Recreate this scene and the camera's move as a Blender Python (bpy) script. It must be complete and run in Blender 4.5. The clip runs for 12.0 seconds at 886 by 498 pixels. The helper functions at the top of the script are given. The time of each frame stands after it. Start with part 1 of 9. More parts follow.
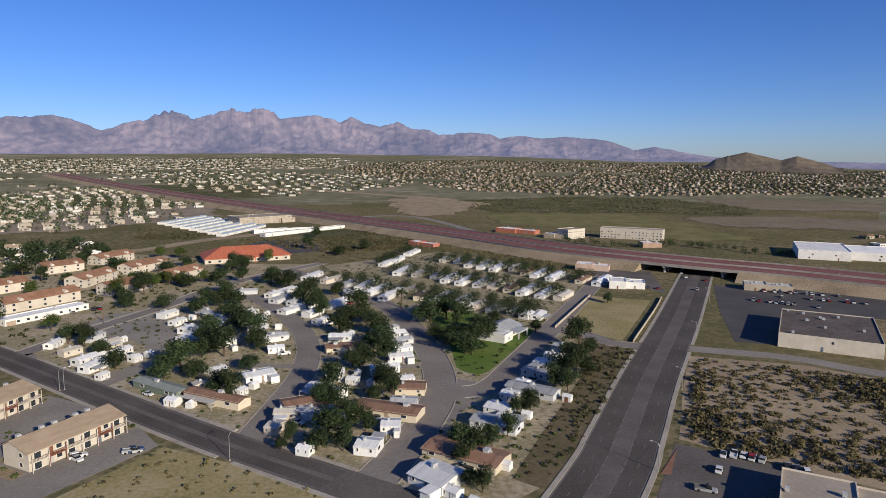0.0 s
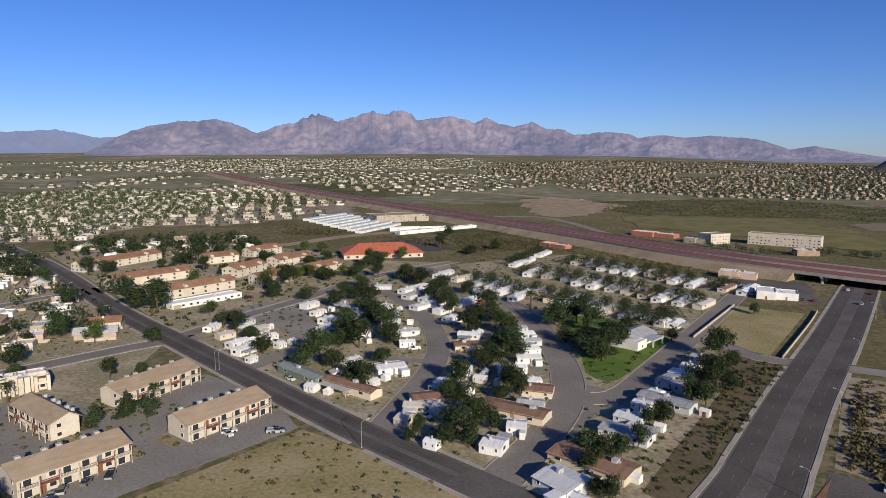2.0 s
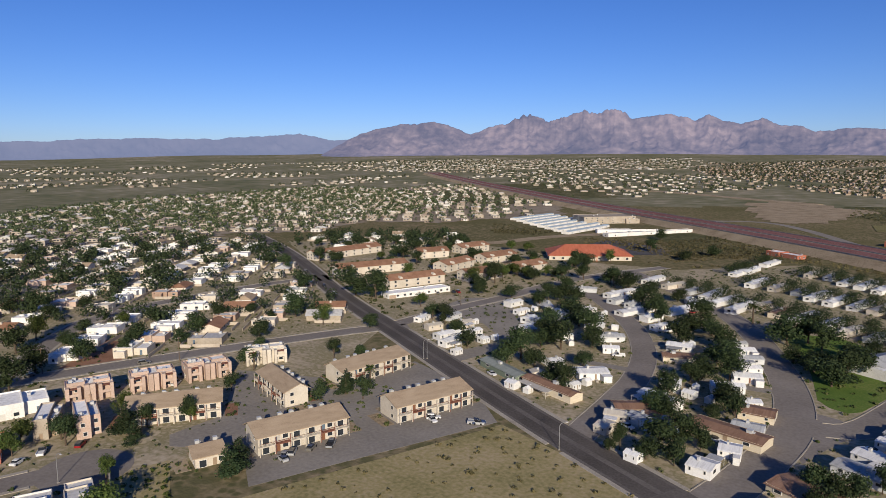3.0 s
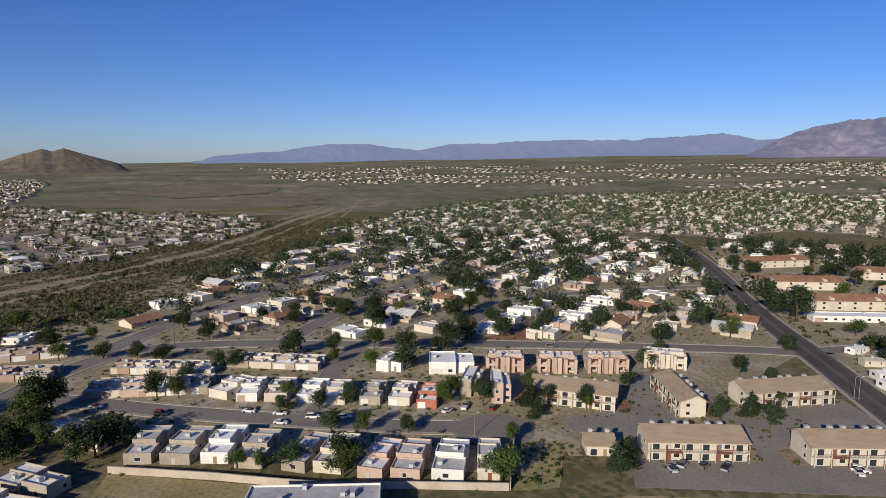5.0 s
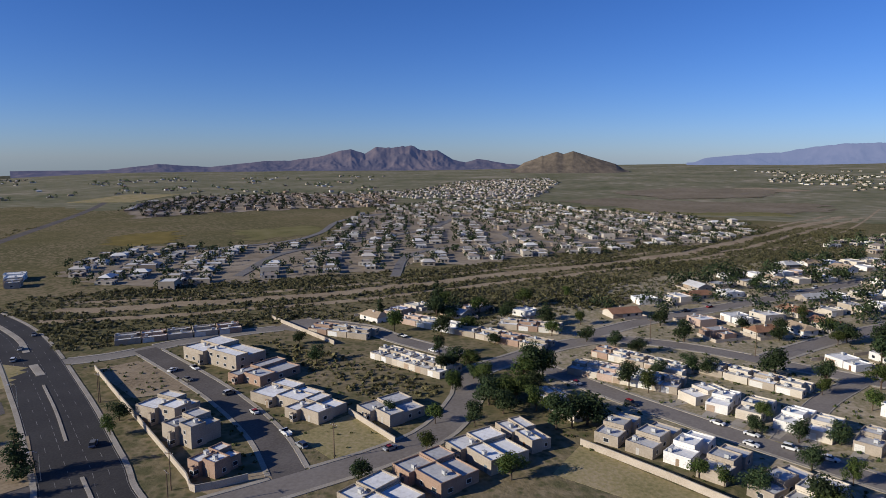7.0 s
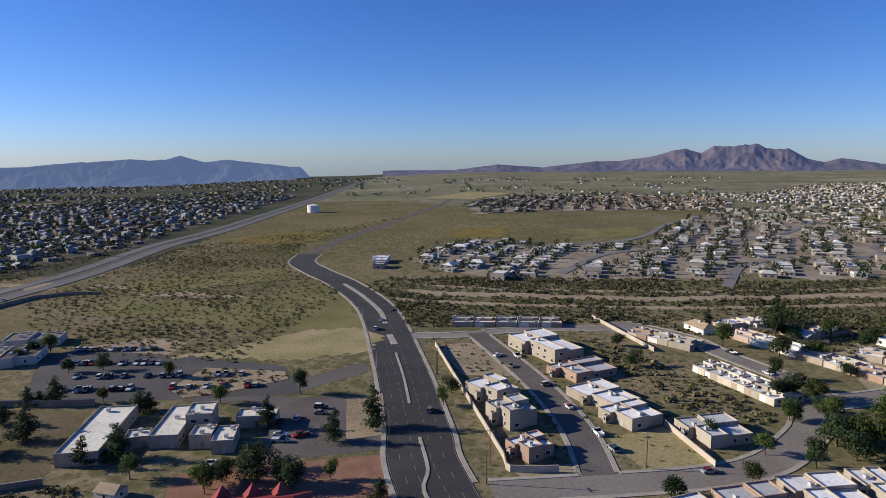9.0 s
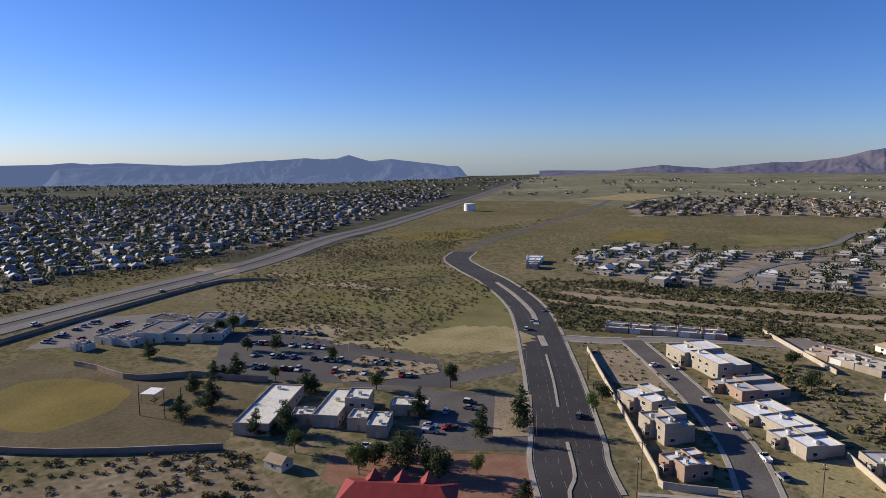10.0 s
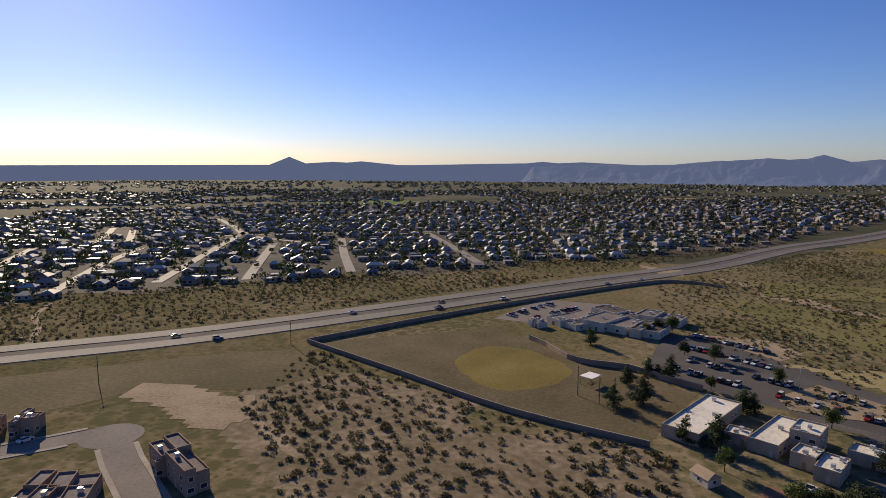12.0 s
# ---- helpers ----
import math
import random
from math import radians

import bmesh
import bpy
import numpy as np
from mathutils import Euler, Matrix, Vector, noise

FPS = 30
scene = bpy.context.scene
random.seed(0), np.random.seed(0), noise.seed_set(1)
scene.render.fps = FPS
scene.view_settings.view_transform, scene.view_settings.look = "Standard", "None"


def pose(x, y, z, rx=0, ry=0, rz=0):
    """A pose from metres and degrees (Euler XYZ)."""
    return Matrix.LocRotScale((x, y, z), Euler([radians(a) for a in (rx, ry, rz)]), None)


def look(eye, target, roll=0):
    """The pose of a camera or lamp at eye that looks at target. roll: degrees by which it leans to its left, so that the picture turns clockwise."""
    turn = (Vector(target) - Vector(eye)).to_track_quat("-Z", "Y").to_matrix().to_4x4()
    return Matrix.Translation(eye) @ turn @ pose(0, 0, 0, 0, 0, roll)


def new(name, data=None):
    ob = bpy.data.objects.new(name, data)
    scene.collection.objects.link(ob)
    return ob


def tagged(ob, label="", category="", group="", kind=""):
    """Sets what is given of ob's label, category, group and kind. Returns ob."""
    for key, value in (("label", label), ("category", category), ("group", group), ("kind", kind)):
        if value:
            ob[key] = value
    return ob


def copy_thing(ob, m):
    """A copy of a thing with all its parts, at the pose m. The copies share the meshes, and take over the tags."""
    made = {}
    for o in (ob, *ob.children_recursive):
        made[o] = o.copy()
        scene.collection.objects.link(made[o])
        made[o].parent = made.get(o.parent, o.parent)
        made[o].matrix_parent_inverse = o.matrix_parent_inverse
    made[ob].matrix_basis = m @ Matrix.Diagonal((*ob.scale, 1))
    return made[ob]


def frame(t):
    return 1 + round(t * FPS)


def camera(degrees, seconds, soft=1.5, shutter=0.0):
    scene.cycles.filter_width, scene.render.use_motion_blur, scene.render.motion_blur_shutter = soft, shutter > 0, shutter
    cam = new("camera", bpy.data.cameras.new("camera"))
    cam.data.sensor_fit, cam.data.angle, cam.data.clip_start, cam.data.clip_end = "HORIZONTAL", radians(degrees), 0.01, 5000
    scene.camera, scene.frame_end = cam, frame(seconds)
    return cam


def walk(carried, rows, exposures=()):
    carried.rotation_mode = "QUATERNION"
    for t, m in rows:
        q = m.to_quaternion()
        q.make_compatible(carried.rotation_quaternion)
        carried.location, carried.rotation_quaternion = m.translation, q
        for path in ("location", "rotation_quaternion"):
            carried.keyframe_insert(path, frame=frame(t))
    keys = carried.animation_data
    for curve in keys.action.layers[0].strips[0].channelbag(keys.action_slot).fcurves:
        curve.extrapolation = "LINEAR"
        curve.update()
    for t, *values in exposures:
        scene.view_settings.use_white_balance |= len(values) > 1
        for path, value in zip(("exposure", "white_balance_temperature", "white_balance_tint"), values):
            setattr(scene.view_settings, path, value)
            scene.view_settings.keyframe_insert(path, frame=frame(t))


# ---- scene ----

# ---- camera: a drone that hovers and turns about three eighths past half round ----
EYE = 82.0
cam = camera(68.7, 12.0, soft=0.7)
ROWS = [
    (0.0, 82.06, -0.16, 0.02), (0.5, 82.06, -0.17, 0.01), (1.0, 82.06, -0.1, 2.48), (1.5, 82.07, -0.15, 5.83),
    (2.0, 82.06, -0.13, 11.64), (2.5, 82.06, -0.12, 19.1), (3.0, 82.06, 0.02, 29.82), (3.5, 82.07, 0.15, 43.15),
    (3.7, 82.04, 0.05, 48.35), (5.3, 82.05, -0.15, 68.76), (5.5, 82.05, -0.05, 71.99), (6.0, 82.05, 0.07, 82.81),
    (6.5, 82.06, -0.04, 94.62), (7.0, 82.03, -0.12, 106.43), (7.2, 82.06, -0.04, 110.34), (8.8, 82.09, 0.07, 132.21),
    (9.0, 82.08, 0.21, 134.72), (9.5, 82.08, 0.07, 141.02), (10.0, 82.08, 0.0, 148.41), (10.5, 82.08, -0.09, 156.59),
    (11.0, 82.05, -0.19, 166.06), (11.5, 82.02, -0.23, 175.55), (12.0, 82.0, -0.18, 186.78),
]
walk(cam, [(t, pose(0, 0, EYE, rx, ry, rz)) for t, rx, ry, rz in ROWS], [(0, 0.16, 6500, 10), (2, 0.16, 6550, 10), (3.5, 0.04, 6650, 11), (6, 0.0, 6350, 10), (7, 0.06, 6200, 10), (9, 0.38, 6350, 9), (10, 0.36, 6550, 10), (11, 0.33, 6950, 12), (12, 0.18, 7600, 15)])

# ---- sky, sun and exposure: a low late sun behind the first view ----
SUN_AZ, SUN_EL = radians(217.6), radians(20.5)
world = bpy.data.worlds.new("world")
scene.world = world
world.use_nodes = True
sky = world.node_tree.nodes.new("ShaderNodeTexSky")
sky.sky_type, sky.sun_disc = "NISHITA", False
sky.sun_elevation, sky.sun_rotation = SUN_EL, 2 * math.pi - SUN_AZ
sky.altitude, sky.air_density, sky.dust_density, sky.ozone_density = 1500, 1.0, 0.6, 3.0
back = world.node_tree.nodes["Background"]
back.inputs["Strength"].default_value = 0.067
deep = world.node_tree.nodes.new("ShaderNodeHueSaturation")
deep.inputs["Saturation"].default_value = 1.18
world.node_tree.links.new(sky.outputs[0], deep.inputs["Color"])
cast = world.node_tree.nodes.new("ShaderNodeMixRGB")
cast.blend_type = "MULTIPLY"
cast.inputs["Fac"].default_value = 1.0
cast.inputs["Color2"].default_value = (0.82, 0.97, 1.52, 1)
world.node_tree.links.new(deep.outputs[0], cast.inputs["Color1"])
world.node_tree.links.new(cast.outputs[0], back.inputs["Color"])
sun = new("sun", bpy.data.lights.new("sun", "SUN"))
sun.data.energy, sun.data.angle, sun.data.color = 5.3, radians(0.55), (1.0, 0.9, 0.73)
sun.matrix_world = look((-math.sin(SUN_AZ) * 100, math.cos(SUN_AZ) * 100, math.tan(SUN_EL) * 100), (0, 0, 0))

# ---- materials ----
def nodes_of(name):
    m = bpy.data.materials.new(name)
    m.use_nodes = True
    return m, m.node_tree, m.node_tree.nodes["Principled BSDF"]


def ramp(nt, cols, constant=False):
    r = nt.nodes.new("ShaderNodeValToRGB")
    r.color_ramp.interpolation = "CONSTANT" if constant else "LINEAR"
    els = r.color_ramp.elements
    while len(els) < len(cols):
        els.new(0.5)
    for i, c in enumerate(cols):
        els[i].position = i / len(cols) if constant else i / (len(cols) - 1)
        els[i].color = (*c, 1)
    return r


def mat(name, cols, big=0.05, fine=2.0, rough=0.85, metal=0.0, bump=0.0, rnd=0.0, low=0.36, high=0.64, palette=None, haze=None, stretch=(1, 1, 1)):
    """Base colour from noise at two sizes over cols; rnd varies it by object; palette picks a colour for each object;
    haze adds an even glow that paints distance haze.
    """
    m, nt, bsdf = nodes_of(name)
    co = nt.nodes.new("ShaderNodeTexCoord")
    mp = nt.nodes.new("ShaderNodeMapping")
    mp.inputs["Scale"].default_value = stretch
    nt.links.new(co.outputs["Object"], mp.inputs["Vector"])
    n1, n2 = nt.nodes.new("ShaderNodeTexNoise"), nt.nodes.new("ShaderNodeTexNoise")
    for n, s, d in ((n1, big, 4), (n2, fine, 5)):
        n.inputs["Scale"].default_value, n.inputs["Detail"].default_value = s, d
        nt.links.new(mp.outputs["Vector"], n.inputs["Vector"])
    add = nt.nodes.new("ShaderNodeMath")
    add.operation = "ADD"
    nt.links.new(n1.outputs["Fac"], add.inputs[0])
    nt.links.new(n2.outputs["Fac"], add.inputs[1])
    rng = nt.nodes.new("ShaderNodeMapRange")
    rng.inputs["From Min"].default_value, rng.inputs["From Max"].default_value = 2 * low, 2 * high
    nt.links.new(add.outputs[0], rng.inputs["Value"])
    col = ramp(nt, cols)
    nt.links.new(rng.outputs["Result"], col.inputs["Fac"])
    out = col.outputs["Color"]
    info = nt.nodes.new("ShaderNodeObjectInfo")
    if palette:
        pal = ramp(nt, palette, True)
        nt.links.new(info.outputs["Random"], pal.inputs["Fac"])
        mix = nt.nodes.new("ShaderNodeMixRGB")
        mix.blend_type = "MULTIPLY"
        mix.inputs["Fac"].default_value = 1.0
        nt.links.new(pal.outputs["Color"], mix.inputs["Color1"])
        nt.links.new(out, mix.inputs["Color2"])
        out = mix.outputs["Color"]
    if rnd:
        hsv = nt.nodes.new("ShaderNodeHueSaturation")
        mr = nt.nodes.new("ShaderNodeMapRange")
        mr.inputs["To Min"].default_value, mr.inputs["To Max"].default_value = 1 - rnd, 1 + rnd
        nt.links.new(info.outputs["Random"], mr.inputs["Value"])
        nt.links.new(mr.outputs["Result"], hsv.inputs["Value"])
        nt.links.new(out, hsv.inputs["Color"])
        out = hsv.outputs["Color"]
    nt.links.new(out, bsdf.inputs["Base Color"])
    bsdf.inputs["Roughness"].default_value, bsdf.inputs["Metallic"].default_value = rough, metal
    bsdf.inputs["Specular IOR Level"].default_value = 0.03 if rough >= 0.9 else 0.25
    if bump:
        b = nt.nodes.new("ShaderNodeBump")
        b.inputs["Strength"].default_value, b.inputs["Distance"].default_value = 0.6, bump
        nt.links.new(n2.outputs["Fac"], b.inputs["Height"])
        nt.links.new(b.outputs["Normal"], bsdf.inputs["Normal"])
    # distance haze painted on as an even emission
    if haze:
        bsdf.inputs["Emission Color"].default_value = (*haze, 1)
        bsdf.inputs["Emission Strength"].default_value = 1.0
    return m


def leafy(name, cols):
    """Foliage: colour by leaf clump and by tree."""
    m, nt, bsdf = nodes_of(name)
    geo, info = nt.nodes.new("ShaderNodeNewGeometry"), nt.nodes.new("ShaderNodeObjectInfo")
    r = ramp(nt, cols)
    nt.links.new(geo.outputs["Random Per Island"], r.inputs["Fac"])
    hsv = nt.nodes.new("ShaderNodeHueSaturation")
    for key, a, b in (("Value", 0.7, 1.3), ("Hue", 0.485, 0.51)):
        mr = nt.nodes.new("ShaderNodeMapRange")
        mr.inputs["To Min"].default_value, mr.inputs["To Max"].default_value = a, b
        nt.links.new(info.outputs["Random"], mr.inputs["Value"])
        nt.links.new(mr.outputs["Result"], hsv.inputs[key])
    nt.links.new(r.outputs["Color"], hsv.inputs["Color"])
    nt.links.new(hsv.outputs["Color"], bsdf.inputs["Base Color"])
    bsdf.inputs["Roughness"].default_value = 0.7
    bsdf.inputs["Specular IOR Level"].default_value = 0.12
    through_leaf = nt.nodes.new("ShaderNodeBsdfTranslucent")
    nt.links.new(hsv.outputs["Color"], through_leaf.inputs["Color"])
    both = nt.nodes.new("ShaderNodeMixShader")
    both.inputs["Fac"].default_value = 0.3
    nt.links.new(bsdf.outputs[0], both.inputs[1])
    nt.links.new(through_leaf.outputs[0], both.inputs[2])
    nt.links.new(both.outputs[0], nt.nodes["Material Output"].inputs["Surface"])
    return m


def desert_mat():
    """Pale sand with dry grass, darker scrub in spots at two sizes and bare streaks."""
    m, nt, bsdf = nodes_of("desert_ground")
    co = nt.nodes.new("ShaderNodeTexCoord")

    def noise_at(scale, detail=5):
        n = nt.nodes.new("ShaderNodeTexNoise")
        n.inputs["Scale"].default_value, n.inputs["Detail"].default_value = scale, detail
        nt.links.new(co.outputs["Object"], n.inputs["Vector"])
        return n.outputs["Fac"]

    def mixed(fac, a, b, lo, hi):
        mr = nt.nodes.new("ShaderNodeMapRange")
        mr.inputs["From Min"].default_value, mr.inputs["From Max"].default_value = lo, hi
        nt.links.new(fac, mr.inputs["Value"])
        mx = nt.nodes.new("ShaderNodeMixRGB")
        nt.links.new(mr.outputs["Result"], mx.inputs["Fac"])
        for sock, v in ((mx.inputs["Color1"], a), (mx.inputs["Color2"], b)):
            if isinstance(v, tuple):
                sock.default_value = (*v, 1)
            else:
                nt.links.new(v, sock)
        return mx.outputs["Color"]

    c = mixed(noise_at(0.35), (0.27, 0.215, 0.138), (0.185, 0.15, 0.09), 0.38, 0.62)
    c = mixed(noise_at(0.011, 7), c, (0.142, 0.125, 0.062), 0.34, 0.70)
    vo = nt.nodes.new("ShaderNodeTexVoronoi")
    vo.inputs["Scale"].default_value = 0.42
    nt.links.new(co.outputs["Object"], vo.inputs["Vector"])
    dens = noise_at(0.006, 6)
    sub = nt.nodes.new("ShaderNodeMath")
    sub.operation = "SUBTRACT"
    nt.links.new(dens, sub.inputs[0])
    nt.links.new(vo.outputs["Distance"], sub.inputs[1])
    c = mixed(sub.outputs[0], c, (0.098, 0.097, 0.048), -0.05, 0.3)
    clump = nt.nodes.new("ShaderNodeTexVoronoi")
    clump.inputs["Scale"].default_value, clump.inputs["Randomness"].default_value = 0.17, 1.0
    nt.links.new(co.outputs["Object"], clump.inputs["Vector"])
    sub2 = nt.nodes.new("ShaderNodeMath")
    sub2.operation = "SUBTRACT"
    nt.links.new(noise_at(0.0035, 8), sub2.inputs[0])
    nt.links.new(clump.outputs["Distance"], sub2.inputs[1])
    c = mixed(sub2.outputs[0], c, (0.115, 0.108, 0.056), -0.06, 0.3)
    nt.links.new(c, bsdf.inputs["Base Color"])
    bsdf.inputs["Roughness"].default_value = 0.95
    bsdf.inputs["Specular IOR Level"].default_value = 0.0
    b = nt.nodes.new("ShaderNodeBump")
    b.inputs["Strength"].default_value, b.inputs["Distance"].default_value = 0.7, 0.25
    nt.links.new(noise_at(0.9, 6), b.inputs["Height"])
    nt.links.new(b.outputs["Normal"], bsdf.inputs["Normal"])
    return m


DESERT = desert_mat()
DIRT = mat("bare_dirt", [(0.20, 0.155, 0.10), (0.30, 0.235, 0.158), (0.36, 0.29, 0.2)], 0.06, 0.9, 0.95, bump=0.08)
DRYGRASS = mat("dry_grass", [(0.38, 0.305, 0.185), (0.30, 0.25, 0.125), (0.20, 0.18, 0.08)], 0.05, 0.8, 0.95, bump=0.15)
LAWN = mat("lawn_grass", [(0.17, 0.19, 0.06), (0.10, 0.155, 0.035), (0.07, 0.12, 0.028)], 0.06, 1.5, 0.9, bump=0.05)
BASINGRASS = mat("basin_grass", [(0.16, 0.13, 0.075), (0.115, 0.095, 0.052), (0.085, 0.075, 0.04)], 0.03, 0.6, 0.95, bump=0.1)
GOLDLAWN = mat("yellowed_grass", [(0.23, 0.18, 0.065), (0.18, 0.14, 0.045), (0.13, 0.11, 0.04)], 0.05, 1.0, 0.9, bump=0.05)
ASPHALT = mat("old_asphalt", [(0.095, 0.084, 0.077), (0.125, 0.112, 0.103), (0.155, 0.14, 0.128)], 0.07, 1.2, 0.9, bump=0.01)
ASPHALT_NEW = mat("dark_asphalt", [(0.055, 0.051, 0.048), (0.075, 0.069, 0.065), (0.1, 0.092, 0.086)], 0.05, 1.5, 0.85, bump=0.01)
# newer asphalt of the west avenue, with its backlit darkening put into the colour
BLACKTOP = mat("fresh_backlit_blacktop", [(0.03, 0.028, 0.028), (0.042, 0.039, 0.038), (0.058, 0.054, 0.052)], 0.05, 1.5, 0.88, bump=0.01)
LANE_ASPHALT = mat("travelled_asphalt", [(0.07, 0.062, 0.057), (0.093, 0.083, 0.076), (0.118, 0.105, 0.096)], 0.05, 1.5, 0.9, bump=0.01)
PARK_ASPHALT = mat("park_asphalt", [(0.17, 0.15, 0.133), (0.21, 0.187, 0.167), (0.245, 0.22, 0.197)], 0.06, 0.9, 0.9, bump=0.01)
ASPHALT_PALE = mat("bleached_asphalt", [(0.19, 0.172, 0.15), (0.235, 0.213, 0.187), (0.28, 0.255, 0.222)], 0.05, 0.9, 0.9, bump=0.01)
OLIVEGRASS = mat("olive_grass", [(0.22, 0.19, 0.095), (0.175, 0.158, 0.068), (0.12, 0.115, 0.045)], 0.04, 0.8, 0.95, bump=0.12)
MOTORWAY = mat("motorway_asphalt", [(0.1, 0.092, 0.086), (0.13, 0.12, 0.112), (0.16, 0.148, 0.137)], 0.03, 0.6, 0.86)
WEEDY = mat("weedy_sand", [(0.165, 0.132, 0.085), (0.128, 0.105, 0.062), (0.09, 0.08, 0.042)], 0.05, 0.7, 0.95, bump=0.1)
REDROAD = mat("red_brown_pavement", [(0.155, 0.072, 0.066), (0.2, 0.094, 0.086), (0.235, 0.118, 0.106)], 0.03, 0.5, 0.9)
CONCRETE = mat("concrete", [(0.27, 0.24, 0.20), (0.345, 0.31, 0.26), (0.40, 0.365, 0.31)], 0.15, 2.5, 0.9, bump=0.006)
BLOCKWALL = mat("block_wall", [(0.33, 0.275, 0.215), (0.42, 0.36, 0.29), (0.48, 0.42, 0.345)], 0.2, 3.0, 0.9, bump=0.01)
DARKWALL = mat("brown_block_wall", [(0.20, 0.145, 0.112), (0.27, 0.20, 0.155), (0.32, 0.24, 0.19)], 0.15, 3.0, 0.9, bump=0.01)
REDDIRT = mat("red_gravel", [(0.19, 0.10, 0.066), (0.245, 0.135, 0.092), (0.29, 0.17, 0.12)], 0.2, 2.0, 0.95, bump=0.03)
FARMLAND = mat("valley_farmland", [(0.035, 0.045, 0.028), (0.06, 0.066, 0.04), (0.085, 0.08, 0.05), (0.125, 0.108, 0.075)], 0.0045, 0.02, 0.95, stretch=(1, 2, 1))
FARSCRUB = mat("distant_scrub", [(0.11, 0.115, 0.06), (0.155, 0.15, 0.088), (0.2, 0.185, 0.12), (0.3, 0.26, 0.19)], 0.0045, 0.035, 0.95, stretch=(1, 1, 1))
LINE = mat("road_paint", [(0.15, 0.14, 0.13), (0.27, 0.26, 0.24)], 0.5, 4.0, 0.8)
# far ranges: blue-violet haze put into emission, and into the bluer base colours
ROCK = mat("hazy_mountain_rock", [(0.05, 0.043, 0.045), (0.11, 0.088, 0.085), (0.2, 0.155, 0.145)], 0.0035, 0.02, 0.95, bump=12, haze=(0.088, 0.108, 0.2))
# dark rock with a weaker bluish glow painted on as haze
ROCK_MID = mat("hazy_dark_mountain_rock", [(0.05, 0.045, 0.05), (0.085, 0.07, 0.07), (0.13, 0.10, 0.09)], 0.0035, 0.012, 0.95, bump=14, haze=(0.028, 0.038, 0.085))
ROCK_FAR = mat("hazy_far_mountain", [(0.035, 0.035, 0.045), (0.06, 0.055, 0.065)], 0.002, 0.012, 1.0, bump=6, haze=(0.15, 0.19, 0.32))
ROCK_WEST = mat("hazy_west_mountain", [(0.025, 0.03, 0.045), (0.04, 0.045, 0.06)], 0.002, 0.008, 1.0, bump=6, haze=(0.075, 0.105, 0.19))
# brown hills carry a faint bluish emission, painted distance haze
HILLROCK = mat("hazy_brown_hill", [(0.085, 0.07, 0.05), (0.13, 0.105, 0.075), (0.175, 0.14, 0.10)], 0.006, 0.03, 0.95, bump=8, haze=(0.006, 0.008, 0.014))

# ---- helpers for meshes ----
def smooth(a, b, x):
    t = min(max((x - a) / (b - a), 0.0), 1.0)
    return t * t * (3 - 2 * t)


def mesh_of(name, verts, faces, material, flat=True):
    me = bpy.data.meshes.new(name)
    me.from_pydata(verts, [], faces)
    me.materials.append(material)
    if not flat:
        me.polygons.foreach_set("use_smooth", [True] * len(me.polygons))
    me.update()
    return me


# how high the far land stands at 4500 m, by bearing (degrees to the left of the first view)
LIFT = [(-140, -60), (-90, 0), (-35, 40), (-20, 82), (0, 128), (15, 140), (30, 128), (48, 104), (65, 72), (80, 46), (95, 30), (110, 10), (130, 0), (145, -40), (160, -80), (180, -80), (220, -60)]


def land(x, y):
    """Height of the ground: level near the middle, rising to the east and falling to the western valley."""
    r = math.hypot(x, y)
    if r < 900:
        return 0.0
    a = math.degrees(math.atan2(-x, y))
    a = a + 360 if a < -140 else a
    for (a0, z0), (a1, z1) in zip(LIFT, LIFT[1:]):
        if a0 <= a <= a1:
            z = z0 + (z1 - z0) * smooth(a0, a1, a)
            return z * min((r - 900) / 3600, 1.1) ** 1.5
    return 0.0


def spline(pts, step=6.0):
    """Points along a smooth line through the control points."""
    p = [Vector((*q, 0)) if len(q) == 2 else Vector(q) for q in pts]
    p = [2 * p[0] - p[1]] + p + [2 * p[-1] - p[-2]]
    out = []
    for a, b, c, d in zip(p, p[1:], p[2:], p[3:]):
        n = max(2, int((c - b).length / step))
        for i in range(n):
            t = i / n
            out.append(0.5 * (2 * b + (c - a) * t + (2 * a - 5 * b + 4 * c - d) * t * t + (3 * b - a - 3 * c + d) * t ** 3))
    out.append(p[-2])
    return out


def side_of(line, i):
    a, b = line[max(i - 1, 0)], line[min(i + 1, len(line) - 1)]
    d = b - a
    return Vector((d.y, -d.x, 0)).normalized()


def strip(name, line, left, right, top, material, bottom=-0.3):
    """A band along a line between two sideways offsets (metres to the right), with its edges carried down."""
    verts, faces = [], []
    for i, p in enumerate(line):
        s = side_of(line, i)
        for off, z in ((left, bottom), (left, top), (right, top), (right, bottom)):
            q = p + s * off
            verts.append((q.x, q.y, p.z + land(q.x, q.y) + z))
    for i in range(len(line) - 1):
        a = 4 * i
        for k in range(3):
            faces.append((a + k, a + k + 1, a + 5 + k, a + 4 + k)[::-1])
    e = 4 * (len(line) - 1)
    faces += [(0, 1, 2, 3)[::-1], (e, e + 1, e + 2, e + 3)]
    return new(name, mesh_of(name, verts, faces, material))


